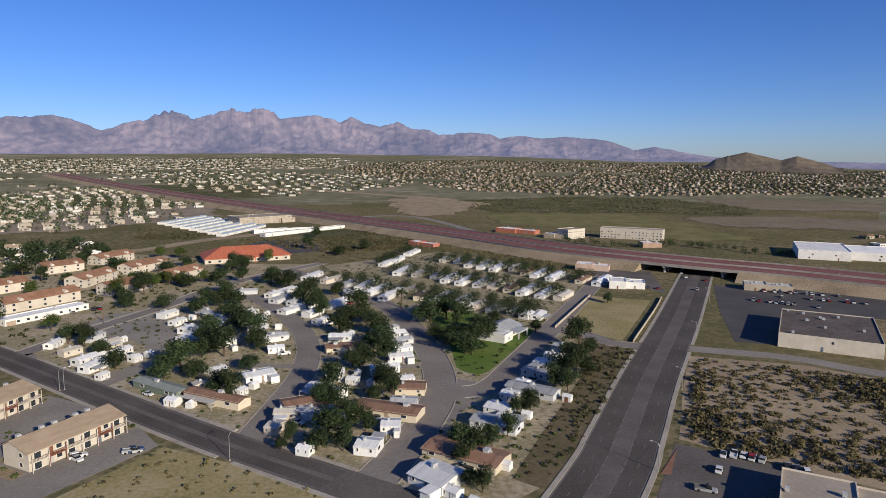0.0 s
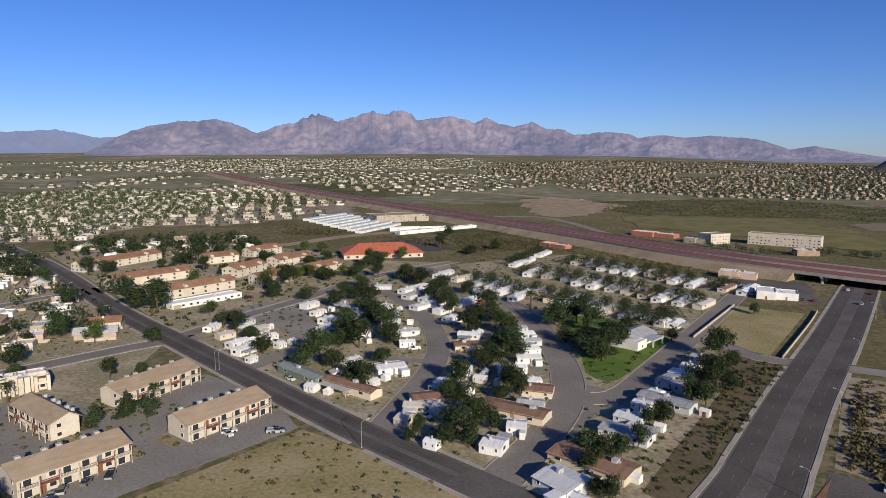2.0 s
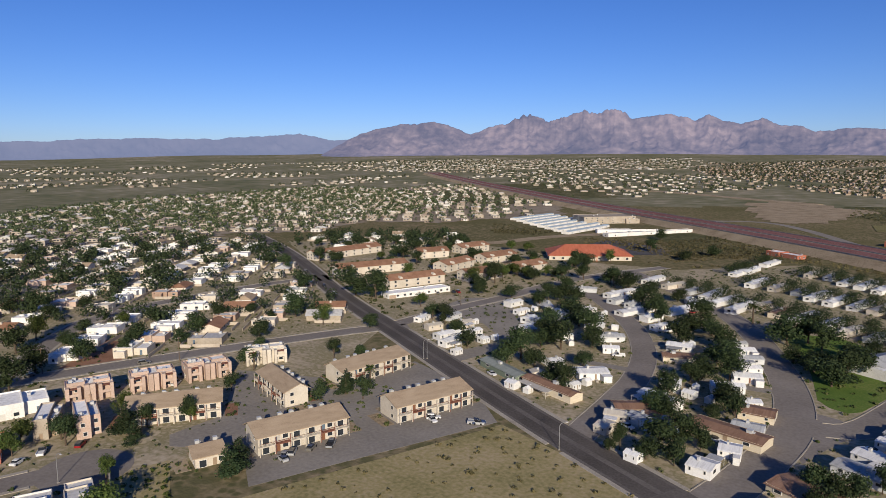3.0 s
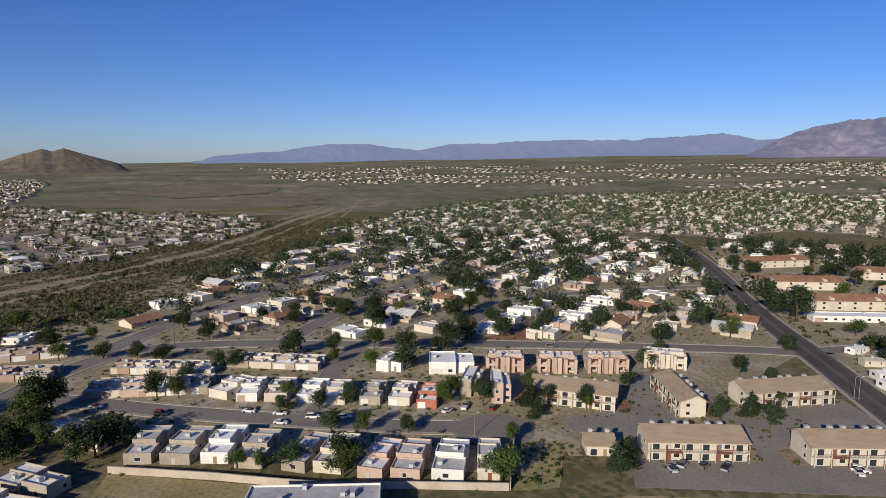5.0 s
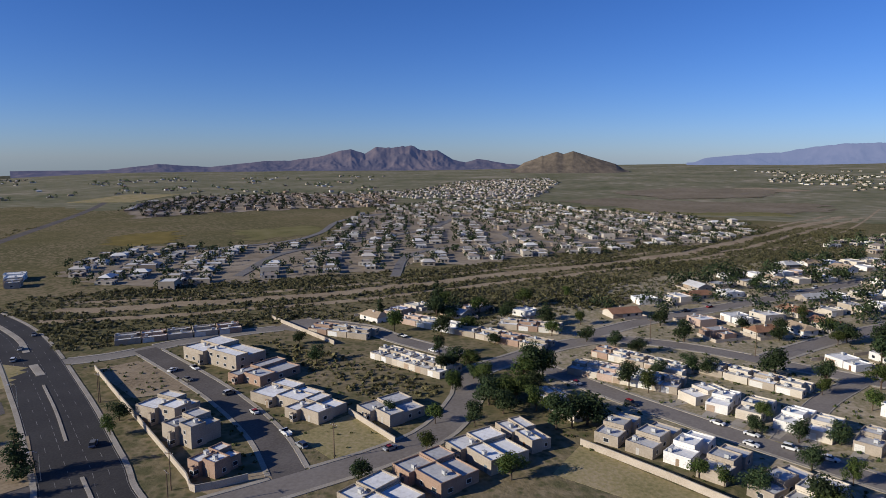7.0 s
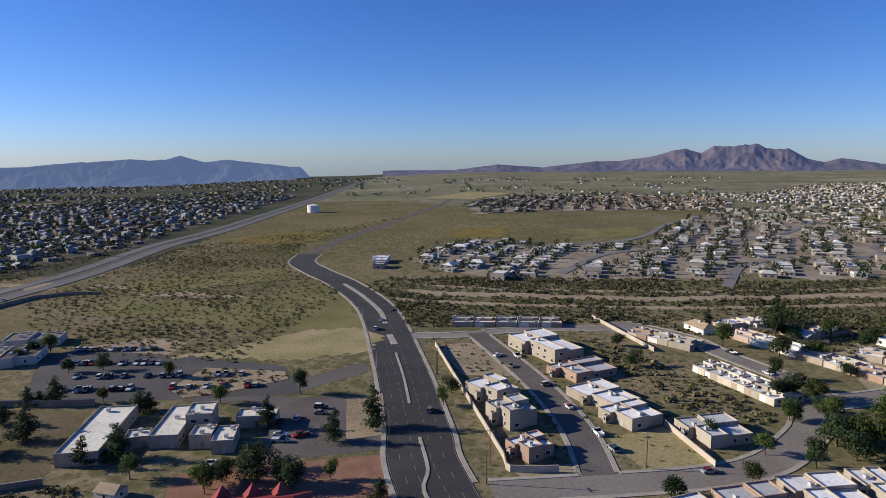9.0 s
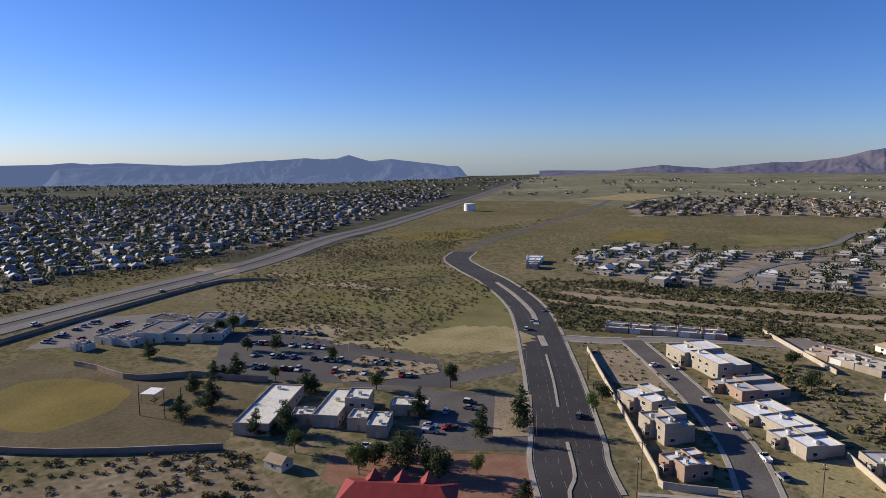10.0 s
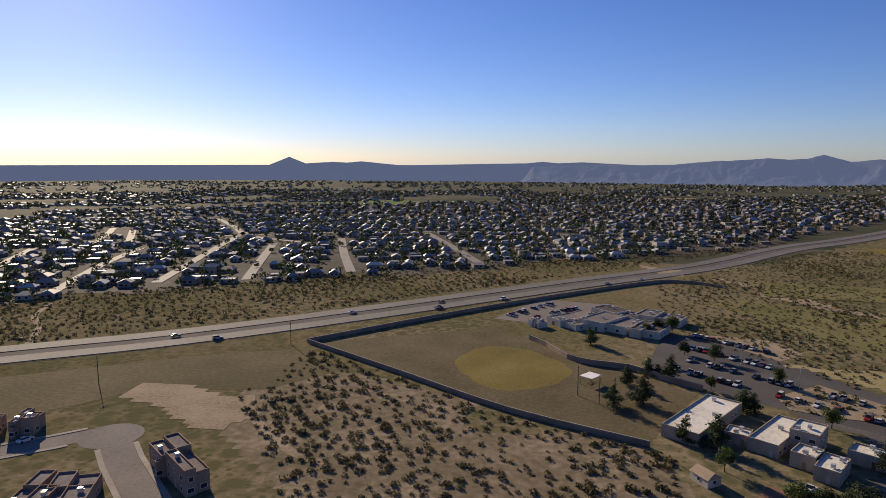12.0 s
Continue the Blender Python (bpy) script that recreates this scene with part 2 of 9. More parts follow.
def patch(name, corners, material, z=0.03, label="", category="ground"):
    """A level piece of ground with the given corners."""
    c = [Vector((*q, z)) for q in corners]
    n = len(c)
    area = sum(c[i].x * c[(i + 1) % n].y - c[(i + 1) % n].x * c[i].y for i in range(n))
    c = c if area > 0 else c[::-1]
    verts = c + [Vector((q.x, q.y, z - 0.6)) for q in c]
    faces = [tuple(range(n))] + [(i, i + n, (i + 1) % n + n, (i + 1) % n) for i in range(n)]
    ob = new(name, mesh_of(name, verts, faces, material))
    return tagged(ob, label or name.replace("_", " "), category, kind="structure")


# ---- ground: one sheet to the horizon ----
def build_ground():
    radii = [0.0]
    while radii[-1] < 4850:
        radii.append(radii[-1] + max(15, radii[-1] * 0.035))
    n = 540
    verts, faces = [(0, 0, 0)], []
    for r in radii[1:]:
        for k in range(n):
            a = 2 * math.pi * k / n
            x, y = -r * math.sin(a), r * math.cos(a)
            verts.append((x, y, land(x, y)))
    for k in range(n):
        faces.append((0, 1 + k, 1 + (k + 1) % n))
    for j in range(len(radii) - 2):
        for k in range(n):
            a, b = 1 + j * n + k, 1 + j * n + (k + 1) % n
            faces.append((a, a + n, b + n, b))
    me = mesh_of("ground", verts, faces, DESERT, False)
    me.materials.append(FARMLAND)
    me.materials.append(FARSCRUB)
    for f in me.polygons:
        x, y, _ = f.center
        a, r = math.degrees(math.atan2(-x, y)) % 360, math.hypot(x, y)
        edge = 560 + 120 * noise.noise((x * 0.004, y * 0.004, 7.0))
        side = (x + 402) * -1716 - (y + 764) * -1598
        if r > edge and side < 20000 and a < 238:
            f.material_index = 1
        elif r > 1150 + 450 * noise.noise((x * 0.0025, y * 0.0025, 3.0)):
            f.material_index = 2
    ob = new("ground", me)
    tagged(ob, "dry sandy desert plain with sparse scrub reaching the mountains", "ground", kind="structure")


build_ground()


def crest(points):
    """Close peaks along a skyline of (bearing, elevation)."""
    out = []
    for (a0, e0), (a1, e1) in zip(points, points[1:]):
        n = max(1, int((a1 - a0) / 0.06))
        out += [(a0 + (a1 - a0) * k / n, e0 + (e1 - e0) * k / n, 0.6) for k in range(n)]
    return out + [(*points[-1], 0.35), (*points[0], 0.1)]


# ---- mountains round the horizon: peaks of (bearing, elevation, fall to the sides per degree) ----
def mountain_range(name, peaks, start, end, floor, dist, depth, material, rough, label, sharp=1.0, apron=0.45, ends=(1.2, 1.2), needles=None):
    n, m = int((end - start) / 0.085), 56
    verts, faces = [], []
    for i in range(n + 1):
        az = start + (end - start) * i / n
        e = max(h - f * abs(az - a) for a, h, f in peaks)
        e += rough * (0.7 * noise.fractal((az * 0.9, dist * 0.01, 1.7), 0.9, 2.1, 6) + 0.34 * (noise.ridged_multi_fractal((az * 1.7, 3.1, dist * 0.01), 0.8, 2.2, 5, 1.0, 2.0) - 1.1)) * (0.6 + max(e, 0))
        if needles:
            e += 0.34 * smooth(needles[0], needles[0] + 1, az) * smooth(needles[1], needles[1] - 1, az) * (abs(noise.noise((az * 1.9, 0.3, 2.0))) + 0.6 * abs(noise.noise((az * 4.3, 1.3, 2.0))) - 0.25)
        fade = smooth(start, start + ends[0], az) * smooth(end, end - ends[1], az)
        e = floor + max(e - floor, 0.02) * fade
        crest = EYE + (dist + depth * 0.6) * math.tan(radians(e))
        for j in range(m + 1):
            v = j / m
            r = dist + depth * v
            a = radians(az)
            x, y = -r * math.sin(a), r * math.cos(a)
            base = land(x, y) - 6
            up = min(v / 0.6, 1.0) if v < 0.6 else (1 - v) / 0.4
            wx, wy = a * dist * sharp, v * depth + 70 * math.sin(az * 0.9)
            g = 0.62 * noise.ridged_multi_fractal((wx * 0.0034 + 0.25 * math.sin(wy * 0.008), wy * 0.0021, dist * 0.003), 0.85, 2.1, 4, 0.9, 2.0) + 0.38 * noise.ridged_multi_fractal((wx * 0.011, wy * 0.007, dist * 0.005), 0.8, 2.2, 5, 0.9, 2.0)
            up = up ** (1.0 + apron) if v < 0.6 else up
            cut = (0.30 * min(1.0, rough / 0.04) * (1.1 - min(g, 2.0)) * 4 * up * (1 - up)) if v < 0.6 else 0
            z = base + (crest - base) * max(up - cut * 0.8, 0.0)
            verts.append((x, y, z))
    for i in range(n):
        for j in range(m):
            a = i * (m + 1) + j
            faces.append((a, a + 1, a + m + 2, a + m + 1)[::-1])
    ob = new(name, mesh_of(name, verts, faces, material, False))
    return tagged(ob, label, "mountain", kind="structure")


NORTH_CREST = [(35.5, 1.9), (38.0, 1.5), (39.7, 1.6), (42.2, 2.15), (44.1, 2.0), (47.6, 1.75), (49.0, 1.6), (53.2, 1.68), (58.9, 1.5), (61.5, 1.3), (64.5, 1.26), (67.1, 0.75), (69.5, 0.88), (71.4, 1.2), (73.7, 1.2), (75.0, 1.18), (78.1, 0.75), (79.1, 0.5), (80.4, 0.5), (82.5, 0.3), (84.5, 0.1)]
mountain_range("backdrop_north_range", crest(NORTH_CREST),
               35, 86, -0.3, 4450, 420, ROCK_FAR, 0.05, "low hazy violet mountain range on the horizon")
JAGGED_RIGHT = [(-40, -0.3), (-30, -0.15), (-22.4, 0.19), (-20.0, 0.61), (-18.0, 1.04), (-16.3, 0.75), (-14.5, 1.42), (-13.1, 1.69), (-10.6, 1.9), (-8.5, 1.78), (-7.1, 1.98), (-4.9, 1.81), (-4.0, 2.15), (-1.7, 2.3), (0.4, 1.99), (1.1, 2.46), (3.1, 2.71), (4.0, 3.19), (5.5, 2.72), (6.9, 3.06), (7.9, 3.54), (8.9, 3.06), (9.9, 3.45), (11.1, 3.73)]
JAGGED_LEFT = [(12.6, 3.49), (14.05, 3.29), (14.7, 3.67), (15.2, 4.15), (16.0, 4.05), (16.7, 3.75), (17.7, 4.03), (18.2, 3.88), (19.2, 3.59), (20.0, 3.39), (20.6, 3.05), (21.55, 3.51), (22.3, 3.69), (23.0, 3.59), (24.4, 3.0), (25.8, 2.75), (26.7, 2.36), (27.65, 2.16), (29.4, 2.97), (30.7, 3.21), (33.3, 3.02), (35.8, 2.48), (38.3, 1.73), (40.5, 1.4)]
mountain_range("backdrop_jagged_range", crest(JAGGED_RIGHT + JAGGED_LEFT), -46, 43, -0.45, 3900, 700, ROCK, 0.045, "jagged bare granite mountain range, tinted grey violet by a painted haze glow", 1.0, 0.55, (1.2, 6.0), (13.5, 24.5))
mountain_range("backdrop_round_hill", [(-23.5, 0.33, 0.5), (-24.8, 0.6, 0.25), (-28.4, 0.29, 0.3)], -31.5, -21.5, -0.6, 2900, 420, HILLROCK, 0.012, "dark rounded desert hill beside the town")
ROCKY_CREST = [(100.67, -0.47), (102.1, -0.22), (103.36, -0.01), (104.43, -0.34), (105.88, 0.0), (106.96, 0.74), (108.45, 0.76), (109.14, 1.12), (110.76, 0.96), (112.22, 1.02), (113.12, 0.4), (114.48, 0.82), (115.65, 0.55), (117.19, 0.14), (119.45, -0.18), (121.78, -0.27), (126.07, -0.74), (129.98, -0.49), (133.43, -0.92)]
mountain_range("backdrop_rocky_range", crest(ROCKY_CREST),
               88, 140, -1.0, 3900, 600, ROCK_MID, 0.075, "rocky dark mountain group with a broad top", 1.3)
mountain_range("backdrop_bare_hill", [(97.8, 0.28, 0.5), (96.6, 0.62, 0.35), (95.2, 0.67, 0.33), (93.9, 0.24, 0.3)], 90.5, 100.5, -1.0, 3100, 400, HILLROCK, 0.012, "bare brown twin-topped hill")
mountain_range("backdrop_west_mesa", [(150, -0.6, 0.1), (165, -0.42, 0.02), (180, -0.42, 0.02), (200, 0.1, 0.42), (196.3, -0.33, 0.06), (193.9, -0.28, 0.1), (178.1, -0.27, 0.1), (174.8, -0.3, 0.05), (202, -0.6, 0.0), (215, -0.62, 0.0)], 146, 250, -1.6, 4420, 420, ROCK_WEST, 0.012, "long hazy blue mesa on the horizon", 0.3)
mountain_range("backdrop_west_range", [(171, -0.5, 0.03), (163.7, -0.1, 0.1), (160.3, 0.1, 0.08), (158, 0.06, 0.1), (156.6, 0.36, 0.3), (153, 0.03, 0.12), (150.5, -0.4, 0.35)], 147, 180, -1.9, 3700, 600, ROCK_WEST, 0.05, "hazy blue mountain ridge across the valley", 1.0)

# ---- plan: x, y, turn, width, depth, height of what stands on it ----
APARTMENTS = [(-128.2, 137, 63.2, 27.1, 11, 5.4), (-107.1, 175.6, 64.1, 28.4, 11, 5.4), (-145.2, 195.1, 74.1, 31.3, 11, 5.4), (-173.9, 130.3, 47.2, 28, 11, 5.4), (-140, 113.9, 62.4, 7.8, 8, 3.2), (-158, 161.9, -25, 25.9, 8.2, 5.4)]
ADOBE_FLATS = [(-214.6, 126.7, 61.9, 14.6, 11, 6.2), (-205.3, 144.8, 59.4, 15.1, 11, 6.2), (-197.5, 162.4, 63.8, 15.8, 11, 6.2), (-191.7, 187.5, 50.8, 16, 11, 6)]
STREET_ROW = [(-231.1, 25.8, 41.9, 7.9, 16, 4.2), (-226.2, 31.5, 67.4, 7, 16, 4.2), (-221.8, 40.8, 63.8, 7.7, 16, 4.2), (-215.9, 50.9, 59.6, 7.3, 16, 4.2), (-211.2, 58.2, 63.4, 7.2, 16, 4.2), (-205.6, 69.4, 60.2, 7, 16, 4.2), (-200.7, 78.5, 56.1, 7.3, 16, 4.2), (-195.1, 85.6, 59.6, 6.7, 16, 4.2)]
TALL_TOWNHOUSES = [(-197.7, 103.7, 52.2, 6.2, 15, 6.4), (-188.2, 109.7, 63, 6.6, 15, 7.2), (-222, 106.9, 65.9, 17.4, 14, 5), (-232.3, 86.8, 43.8, 9.8, 12, 4.5)]
GARDEN_ROW = [(-192.3, -1.8, 69.1, 7.3, 18, 4.4), (-187.6, 8.3, 61.9, 8.3, 18, 4.4), (-184, 17.8, 63.8, 7.5, 18, 4.4), (-177.2, 26, 61.8, 7.8, 18, 4.4), (-169.3, 38, 49.1, 6.9, 18, 4.4), (-165.4, 45.2, 55.1, 7.7, 18, 4.4), (-157.3, 54.9, 50.9, 6.8, 18, 4.4), (-153.5, 62.3, 56.1, 7.7, 18, 4.4), (-148.9, 71.9, 57.8, 8.3, 18, 4.4), (-145, 81.4, 62.2, 6.4, 18, 4.4)]
LANE_HOUSES = [(-164.7, -139.2, 79.7, 13.4, 10.9, 6), (-153.4, -121.8, 71.2, 10.3, 10.6, 6.6), (-139.1, -103.7, 74.4, 7.8, 9.4, 4.6), (-220.5, -157.4, 71.2, 31.3, 15.3, 6.4), (-207.9, -131, 70.4, 12.8, 19.9, 3.8), (-189, -110.4, 73.5, 18, 13.3, 3.8), (-180.4, -95.4, 70.8, 11.4, 13.4, 4), (-186.7, -72, 57.7, 12.9, 14.8, 4), (-180, -28.3, 46, 14.3, 7.6, 4), (-166.6, -36.2, 51.9, 15.5, 14.2, 4.2), (-150.6, -45.9, 57.4, 14.6, 13.7, 4.2), (-134.3, -54.4, 65.5, 14, 12.4, 4.2)]
LOW_ROWS_A = [(-231.9, -216.3, 132.3, 10.5, 12, 3.4), (-239.2, -208.2, 132.3, 10.5, 12, 3.4), (-246.5, -200.2, 132.3, 10.5, 12, 3.4), (-253.9, -192.1, 132.3, 10.5, 12, 3.4), (-261.2, -184, 132.3, 10.5, 12, 3.4), (-244.9, -96.5, 64.3, 6.5, 13, 3.6), (-242.1, -90.6, 64.3, 6.5, 13, 3.6), (-239.3, -84.8, 64.3, 6.5, 13, 3.6), (-236.5, -78.9, 64.3, 6.5, 13, 3.6), (-233.7, -73.1, 64.3, 6.5, 13, 3.6), (-230.9, -67.2, 64.3, 6.5, 13, 3.6), (-249.7, -17.2, 73, 5.9, 14, 3.6), (-248, -11.6, 73, 5.9, 14, 3.6), (-246.3, -6, 73, 5.9, 14, 3.6), (-244.6, -0.4, 73, 5.9, 14, 3.6), (-242.9, 5.2, 73, 5.9, 14, 3.6)]
LOW_ROWS_B = [(-241.2, 10.8, 73, 5.9, 14, 3.6), (-239.5, 16.4, 73, 5.9, 14, 3.6), (-273.1, -139.6, 83.9, 10.2, 12, 3.6), (-272, -129, 83.9, 10.2, 12, 3.6), (-270.9, -118.5, 83.9, 10.2, 12, 3.6), (-272.5, -8.8, 61.9, 7.6, 11, 3.5), (-268.7, -1.8, 61.9, 7.6, 11, 3.5), (-265, 5.2, 61.9, 7.6, 11, 3.5), (-261.2, 12.2, 61.9, 7.6, 11, 3.5), (-257.5, 19.2, 61.9, 7.6, 11, 3.5), (-262.7, 33.6, 58.7, 9, 12, 3.6), (-257.8, 41.6, 58.7, 9, 12, 3.6), (-253, 49.6, 58.7, 9, 12, 3.6), (-248.1, 57.6, 58.7, 9, 12, 3.6), (-301.7, -103.7, 69.2, 11.2, 12, 3.6), (-297.6, -92.9, 69.2, 11.2, 12, 3.6)]
LOW_ROWS_C = [(-293.4, -82, 69.2, 11.2, 12, 3.6), (-289.3, -71.1, 69.2, 11.2, 12, 3.6), (-285.1, -60.2, 69.2, 11.2, 12, 3.6), (-281, -49.3, 69.2, 11.2, 12, 3.6), (-276.9, -38.4, 69.2, 11.2, 12, 3.6), (-307.6, -56.2, 87.1, 9.6, 12, 3.6), (-307.1, -46.2, 87.1, 9.6, 12, 3.6), (-306.6, -36.1, 87.1, 9.6, 12, 3.6), (-215.3, -25.8, 45, 7.9, 11, 3.4), (-209.5, -20, 45, 7.9, 11, 3.4), (-203.6, -14.1, 45, 7.9, 11, 3.4)]
LOW_ROWS = LOW_ROWS_A + LOW_ROWS_B + LOW_ROWS_C
SCHOOL_BLOCKS = [(-57.9, -200.5, 143.1, 11.3, 34.1, 4), (-76.1, -190.2, 140.6, 8.3, 23.4, 4), (-83.1, -186.9, 144.5, 7.7, 9.9, 6.5), (-78.3, -176, 140.2, 6.3, 7.2, 4.3), (-82.1, -170.1, 142.9, 6.1, 10.8, 4), (-64.9, -189.5, 149, 6.6, 6.2, 3.4), (-96.9, -178, 140.7, 12.2, 6.8, 3.8)]
CLINIC_BLOCKS = [(-26, -318, 125, 20, 14, 3.6), (-10, -314, 125, 7, 7, 3.4), (-46, -316, 140, 24, 22, 4.6), (-62, -306, 150, 13, 20, 4.2), (-72, -330, 150, 22, 14, 4.2), (-52, -338, 132, 26, 12, 3.8)]
WEST_HOUSES = [(86.2, -149.4, 137.7, 24.3, 7.7, 7), (145.8, -170.2, -170.6, 6.5, 9.1, 5.5), (111.2, -130.3, -169.3, 8.9, 19, 5), (104.3, -132.3, -160.5, 10.9, 16.8, 5), (156.5, -166.7, -161.1, 8, 9.8, 5.5)]
TILE_APARTMENTS = [(-277.6, 464.4, 52.7, 26.8, 14, 5.6), (-232.1, 421.5, 82.8, 33.6, 14, 5.6), (-196.9, 395.5, 65.8, 30.3, 14, 5.6), (-180.3, 437.9, 69, 29.2, 14, 5.6), (-219.9, 469.5, 72.7, 35.4, 14, 5.6), (-263.5, 509.1, 71.6, 33, 14, 5.6)]
LONG_FLATS = [(-345.2, 434.5, 76.9, 70.1, 13, 5.6), (-278.1, 378.9, 60.6, 54.5, 13, 5.6), (-225.9, 354.7, 62.9, 41.5, 12, 5.6), (-207.9, 329.7, 61.9, 43.1, 10, 3.2)]
BIG_STORE = [(178.3, 292.2, -28.8, 39.3, 52.7, 6.5)]
RED_ROOF = [(-149.1, 541, -17.7, 87.8, 77.5, 4)]
FAR_BLOCKS = [(-215.4, 885.9, -23.6, 113.1, 107.6, 10), (-178.4, 726.2, 30.1, 70.6, 10, 4), (-154.5, 722.4, 52.2, 115.1, 10, 4), (196.9, 670.9, -25.6, 62.5, 16, 11), (134.1, 675.8, 35.7, 25.5, 16, 10), (83.3, 720.8, -34, 47.2, 16, 5), (120.5, 674.8, -31.9, 26.3, 14, 5), (195.7, 606.4, 1.2, 18.6, 14, 5), (346.1, 546.4, -24.3, 81.3, 60, 8), (112, 478, -20, 24, 13, 5), (118.9, 412.2, -13.1, 22.1, 16, 5), (206, 404, -20, 28, 12, 4.5), (26.4, 293.7, 58.5, 19.7, 15, 4)]
METAL_SHED = [(-135.1, 30.7, 68, 30.1, 14, 6.5)]
HOMES_GRAVEL_A = [(-170.0, 274.4, 91, 8, 4.5, 0), (-156.4, 263.6, 60, 8, 5.0, 3), (-143.9, 252.4, 68, 9.7, 5.5, 0), (-136.3, 243.8, 73, 9.5, 5.5, 0), (-127.3, 233.5, 72, 8, 4.0, 0), (-158.6, 285.8, 76, 10.1, 5.0, 1), (-145.7, 275.2, 74, 9.5, 5.0, 3), (-135.0, 264.3, 70, 13.6, 6.0, 0), (-125.2, 255.0, 68, 8, 5.0, 0), (-143.2, 329.5, 72, 16.5, 5.5, 0), (-131.8, 314.0, 70, 15.2, 6.0, 0), (-121.2, 299.2, 75, 11.8, 5.5, 0), (-115.4, 285.0, 62, 13.9, 6.0, 0), (-108.0, 299.6, 55, 11.9, 5.0, 3), (-96.6, 281.9, -59, 21.5, 5.5, 0), (-123.8, 331.2, -60, 24, 5.0, 0)]
HOMES_GRAVEL_B = [(-112.4, 321.0, -57, 22.4, 5.0, 0), (-120.0, 388.0, 12, 13.6, 6.0, 1)]
HOMES_LANE_A_A = [(-101.6, 333.4, -7, 12.8, 5.5, 0), (-95.6, 317.7, 1, 13.1, 5.0, 1), (-89.4, 305.4, 2, 13.9, 5.5, 0), (-77.2, 285.7, 30, 13.7, 6.0, 1), (-71.3, 268.4, 20, 13.0, 6.5, 0), (-69.0, 233.2, 35, 17.9, 8.0, 0), (-70.6, 217.5, 66, 8, 4.0, 0), (-99.8, 221.1, -31, 24, 6.0, 4), (-90.2, 207.8, -15, 8, 5.0, 0), (-76.4, 210.4, -25, 24, 6.0, 2), (-87.0, 223.2, -54, 8.6, 5.0, 3), (-85.8, 239.2, 53, 9.1, 5.5, 0), (-98.4, 385.6, 68, 24, 6.0, 0), (-93.5, 367.0, 66, 16.3, 6.0, 1), (-77.9, 348.2, 61, 19.2, 6.0, 0), (-68.3, 333.0, 61, 17.7, 6.0, 0)]
HOMES_LANE_A_B = [(-60.9, 317.2, 60, 17.8, 6.0, 0), (-84.1, 358.3, 71, 9.1, 5.0, 1)]
HOMES_LANE_B_A = [(-46.4, 286.7, 2, 16.5, 6.5, 0), (-41.1, 271.2, 17, 18.9, 8.0, 2), (-40.6, 236.4, 5, 10.8, 6.0, 0), (-40.6, 217.4, -31, 22.1, 6.5, 0), (-45.4, 207.8, 29, 12.9, 5.5, 2), (-50.6, 187.1, -16, 8, 7.0, 3), (-50.0, 197.0, 6, 10.8, 6.0, 3), (-41.3, 196.4, -27, 10.8, 5.5, 1), (-38.0, 200.1, -38, 8, 5.0, 2), (-38.4, 171.7, -19, 8, 4.0, 0), (-24.9, 300.6, 35, 8.3, 5.0, 1), (-21.9, 291.5, 28, 14.1, 5.5, 0), (-20.4, 281.6, 23, 14.7, 5.5, 1), (-17.2, 268.8, 29, 14.2, 6.0, 0), (-17.3, 256.6, 15, 15.3, 6.0, 0), (-22.4, 241.4, 14, 17.5, 5.5, 0)]
HOMES_LANE_B_B = [(-13.7, 230.6, 22, 10.8, 6.0, 0), (-11.2, 221.6, -4, 8.3, 6.0, 2), (-12.8, 206.7, -4, 9.7, 6.0, 1), (-17.4, 200.5, -18, 17.4, 6.0, 2), (-15.7, 188.3, 1, 9.2, 6.5, 0), (-20.8, 173.8, -13, 10.4, 7.0, 0), (-57.3, 361.8, 64, 19.4, 5.5, 0), (-54.1, 377.2, -65, 13.6, 5.0, 0), (-33.0, 229.4, -16, 8, 5.0, 0), (-43.0, 292.0, 76, 8, 4.0, 0)]
HOMES_EAST = [(45.6, 257.4, -33, 10.8, 6.0, 0), (40.6, 247.4, -42, 12.0, 6.5, 0), (36.3, 237.2, -42, 13.4, 6.5, 1), (29.3, 227.0, -46, 8, 5.0, 0), (31.7, 219.2, -31, 19.7, 6.5, 1), (23.4, 213.9, -31, 11.1, 6.5, 0), (18.6, 202.2, -29, 13.2, 6.5, 0), (16.7, 190.2, -28, 16.5, 6.5, 1), (6.6, 169.3, -30, 17.9, 7.0, 2), (-1.3, 156.0, -39, 17.4, 10.0, 0), (2.7, 148.8, -40, 8, 4.0, 0), (51.2, 270.4, -47, 8.1, 5.5, 1)]
HOMES_ROWS_A = [(-90.3, 441.4, 77, 15.3, 5.5, 0), (-74.7, 426.6, 61, 17.0, 5.5, 3), (-61.4, 415.8, 70, 18, 5.5, 1), (-49.1, 410.9, 76, 18, 5.5, 0), (-40.3, 395.2, 67, 18, 5.5, 0), (-30.8, 381.5, 73, 18, 5.5, 0), (-22.6, 389.2, 65, 18, 5.5, 3), (-11.8, 377.4, 71, 18, 5.5, 2), (-0.8, 370.2, 68, 18, 5.5, 0)]
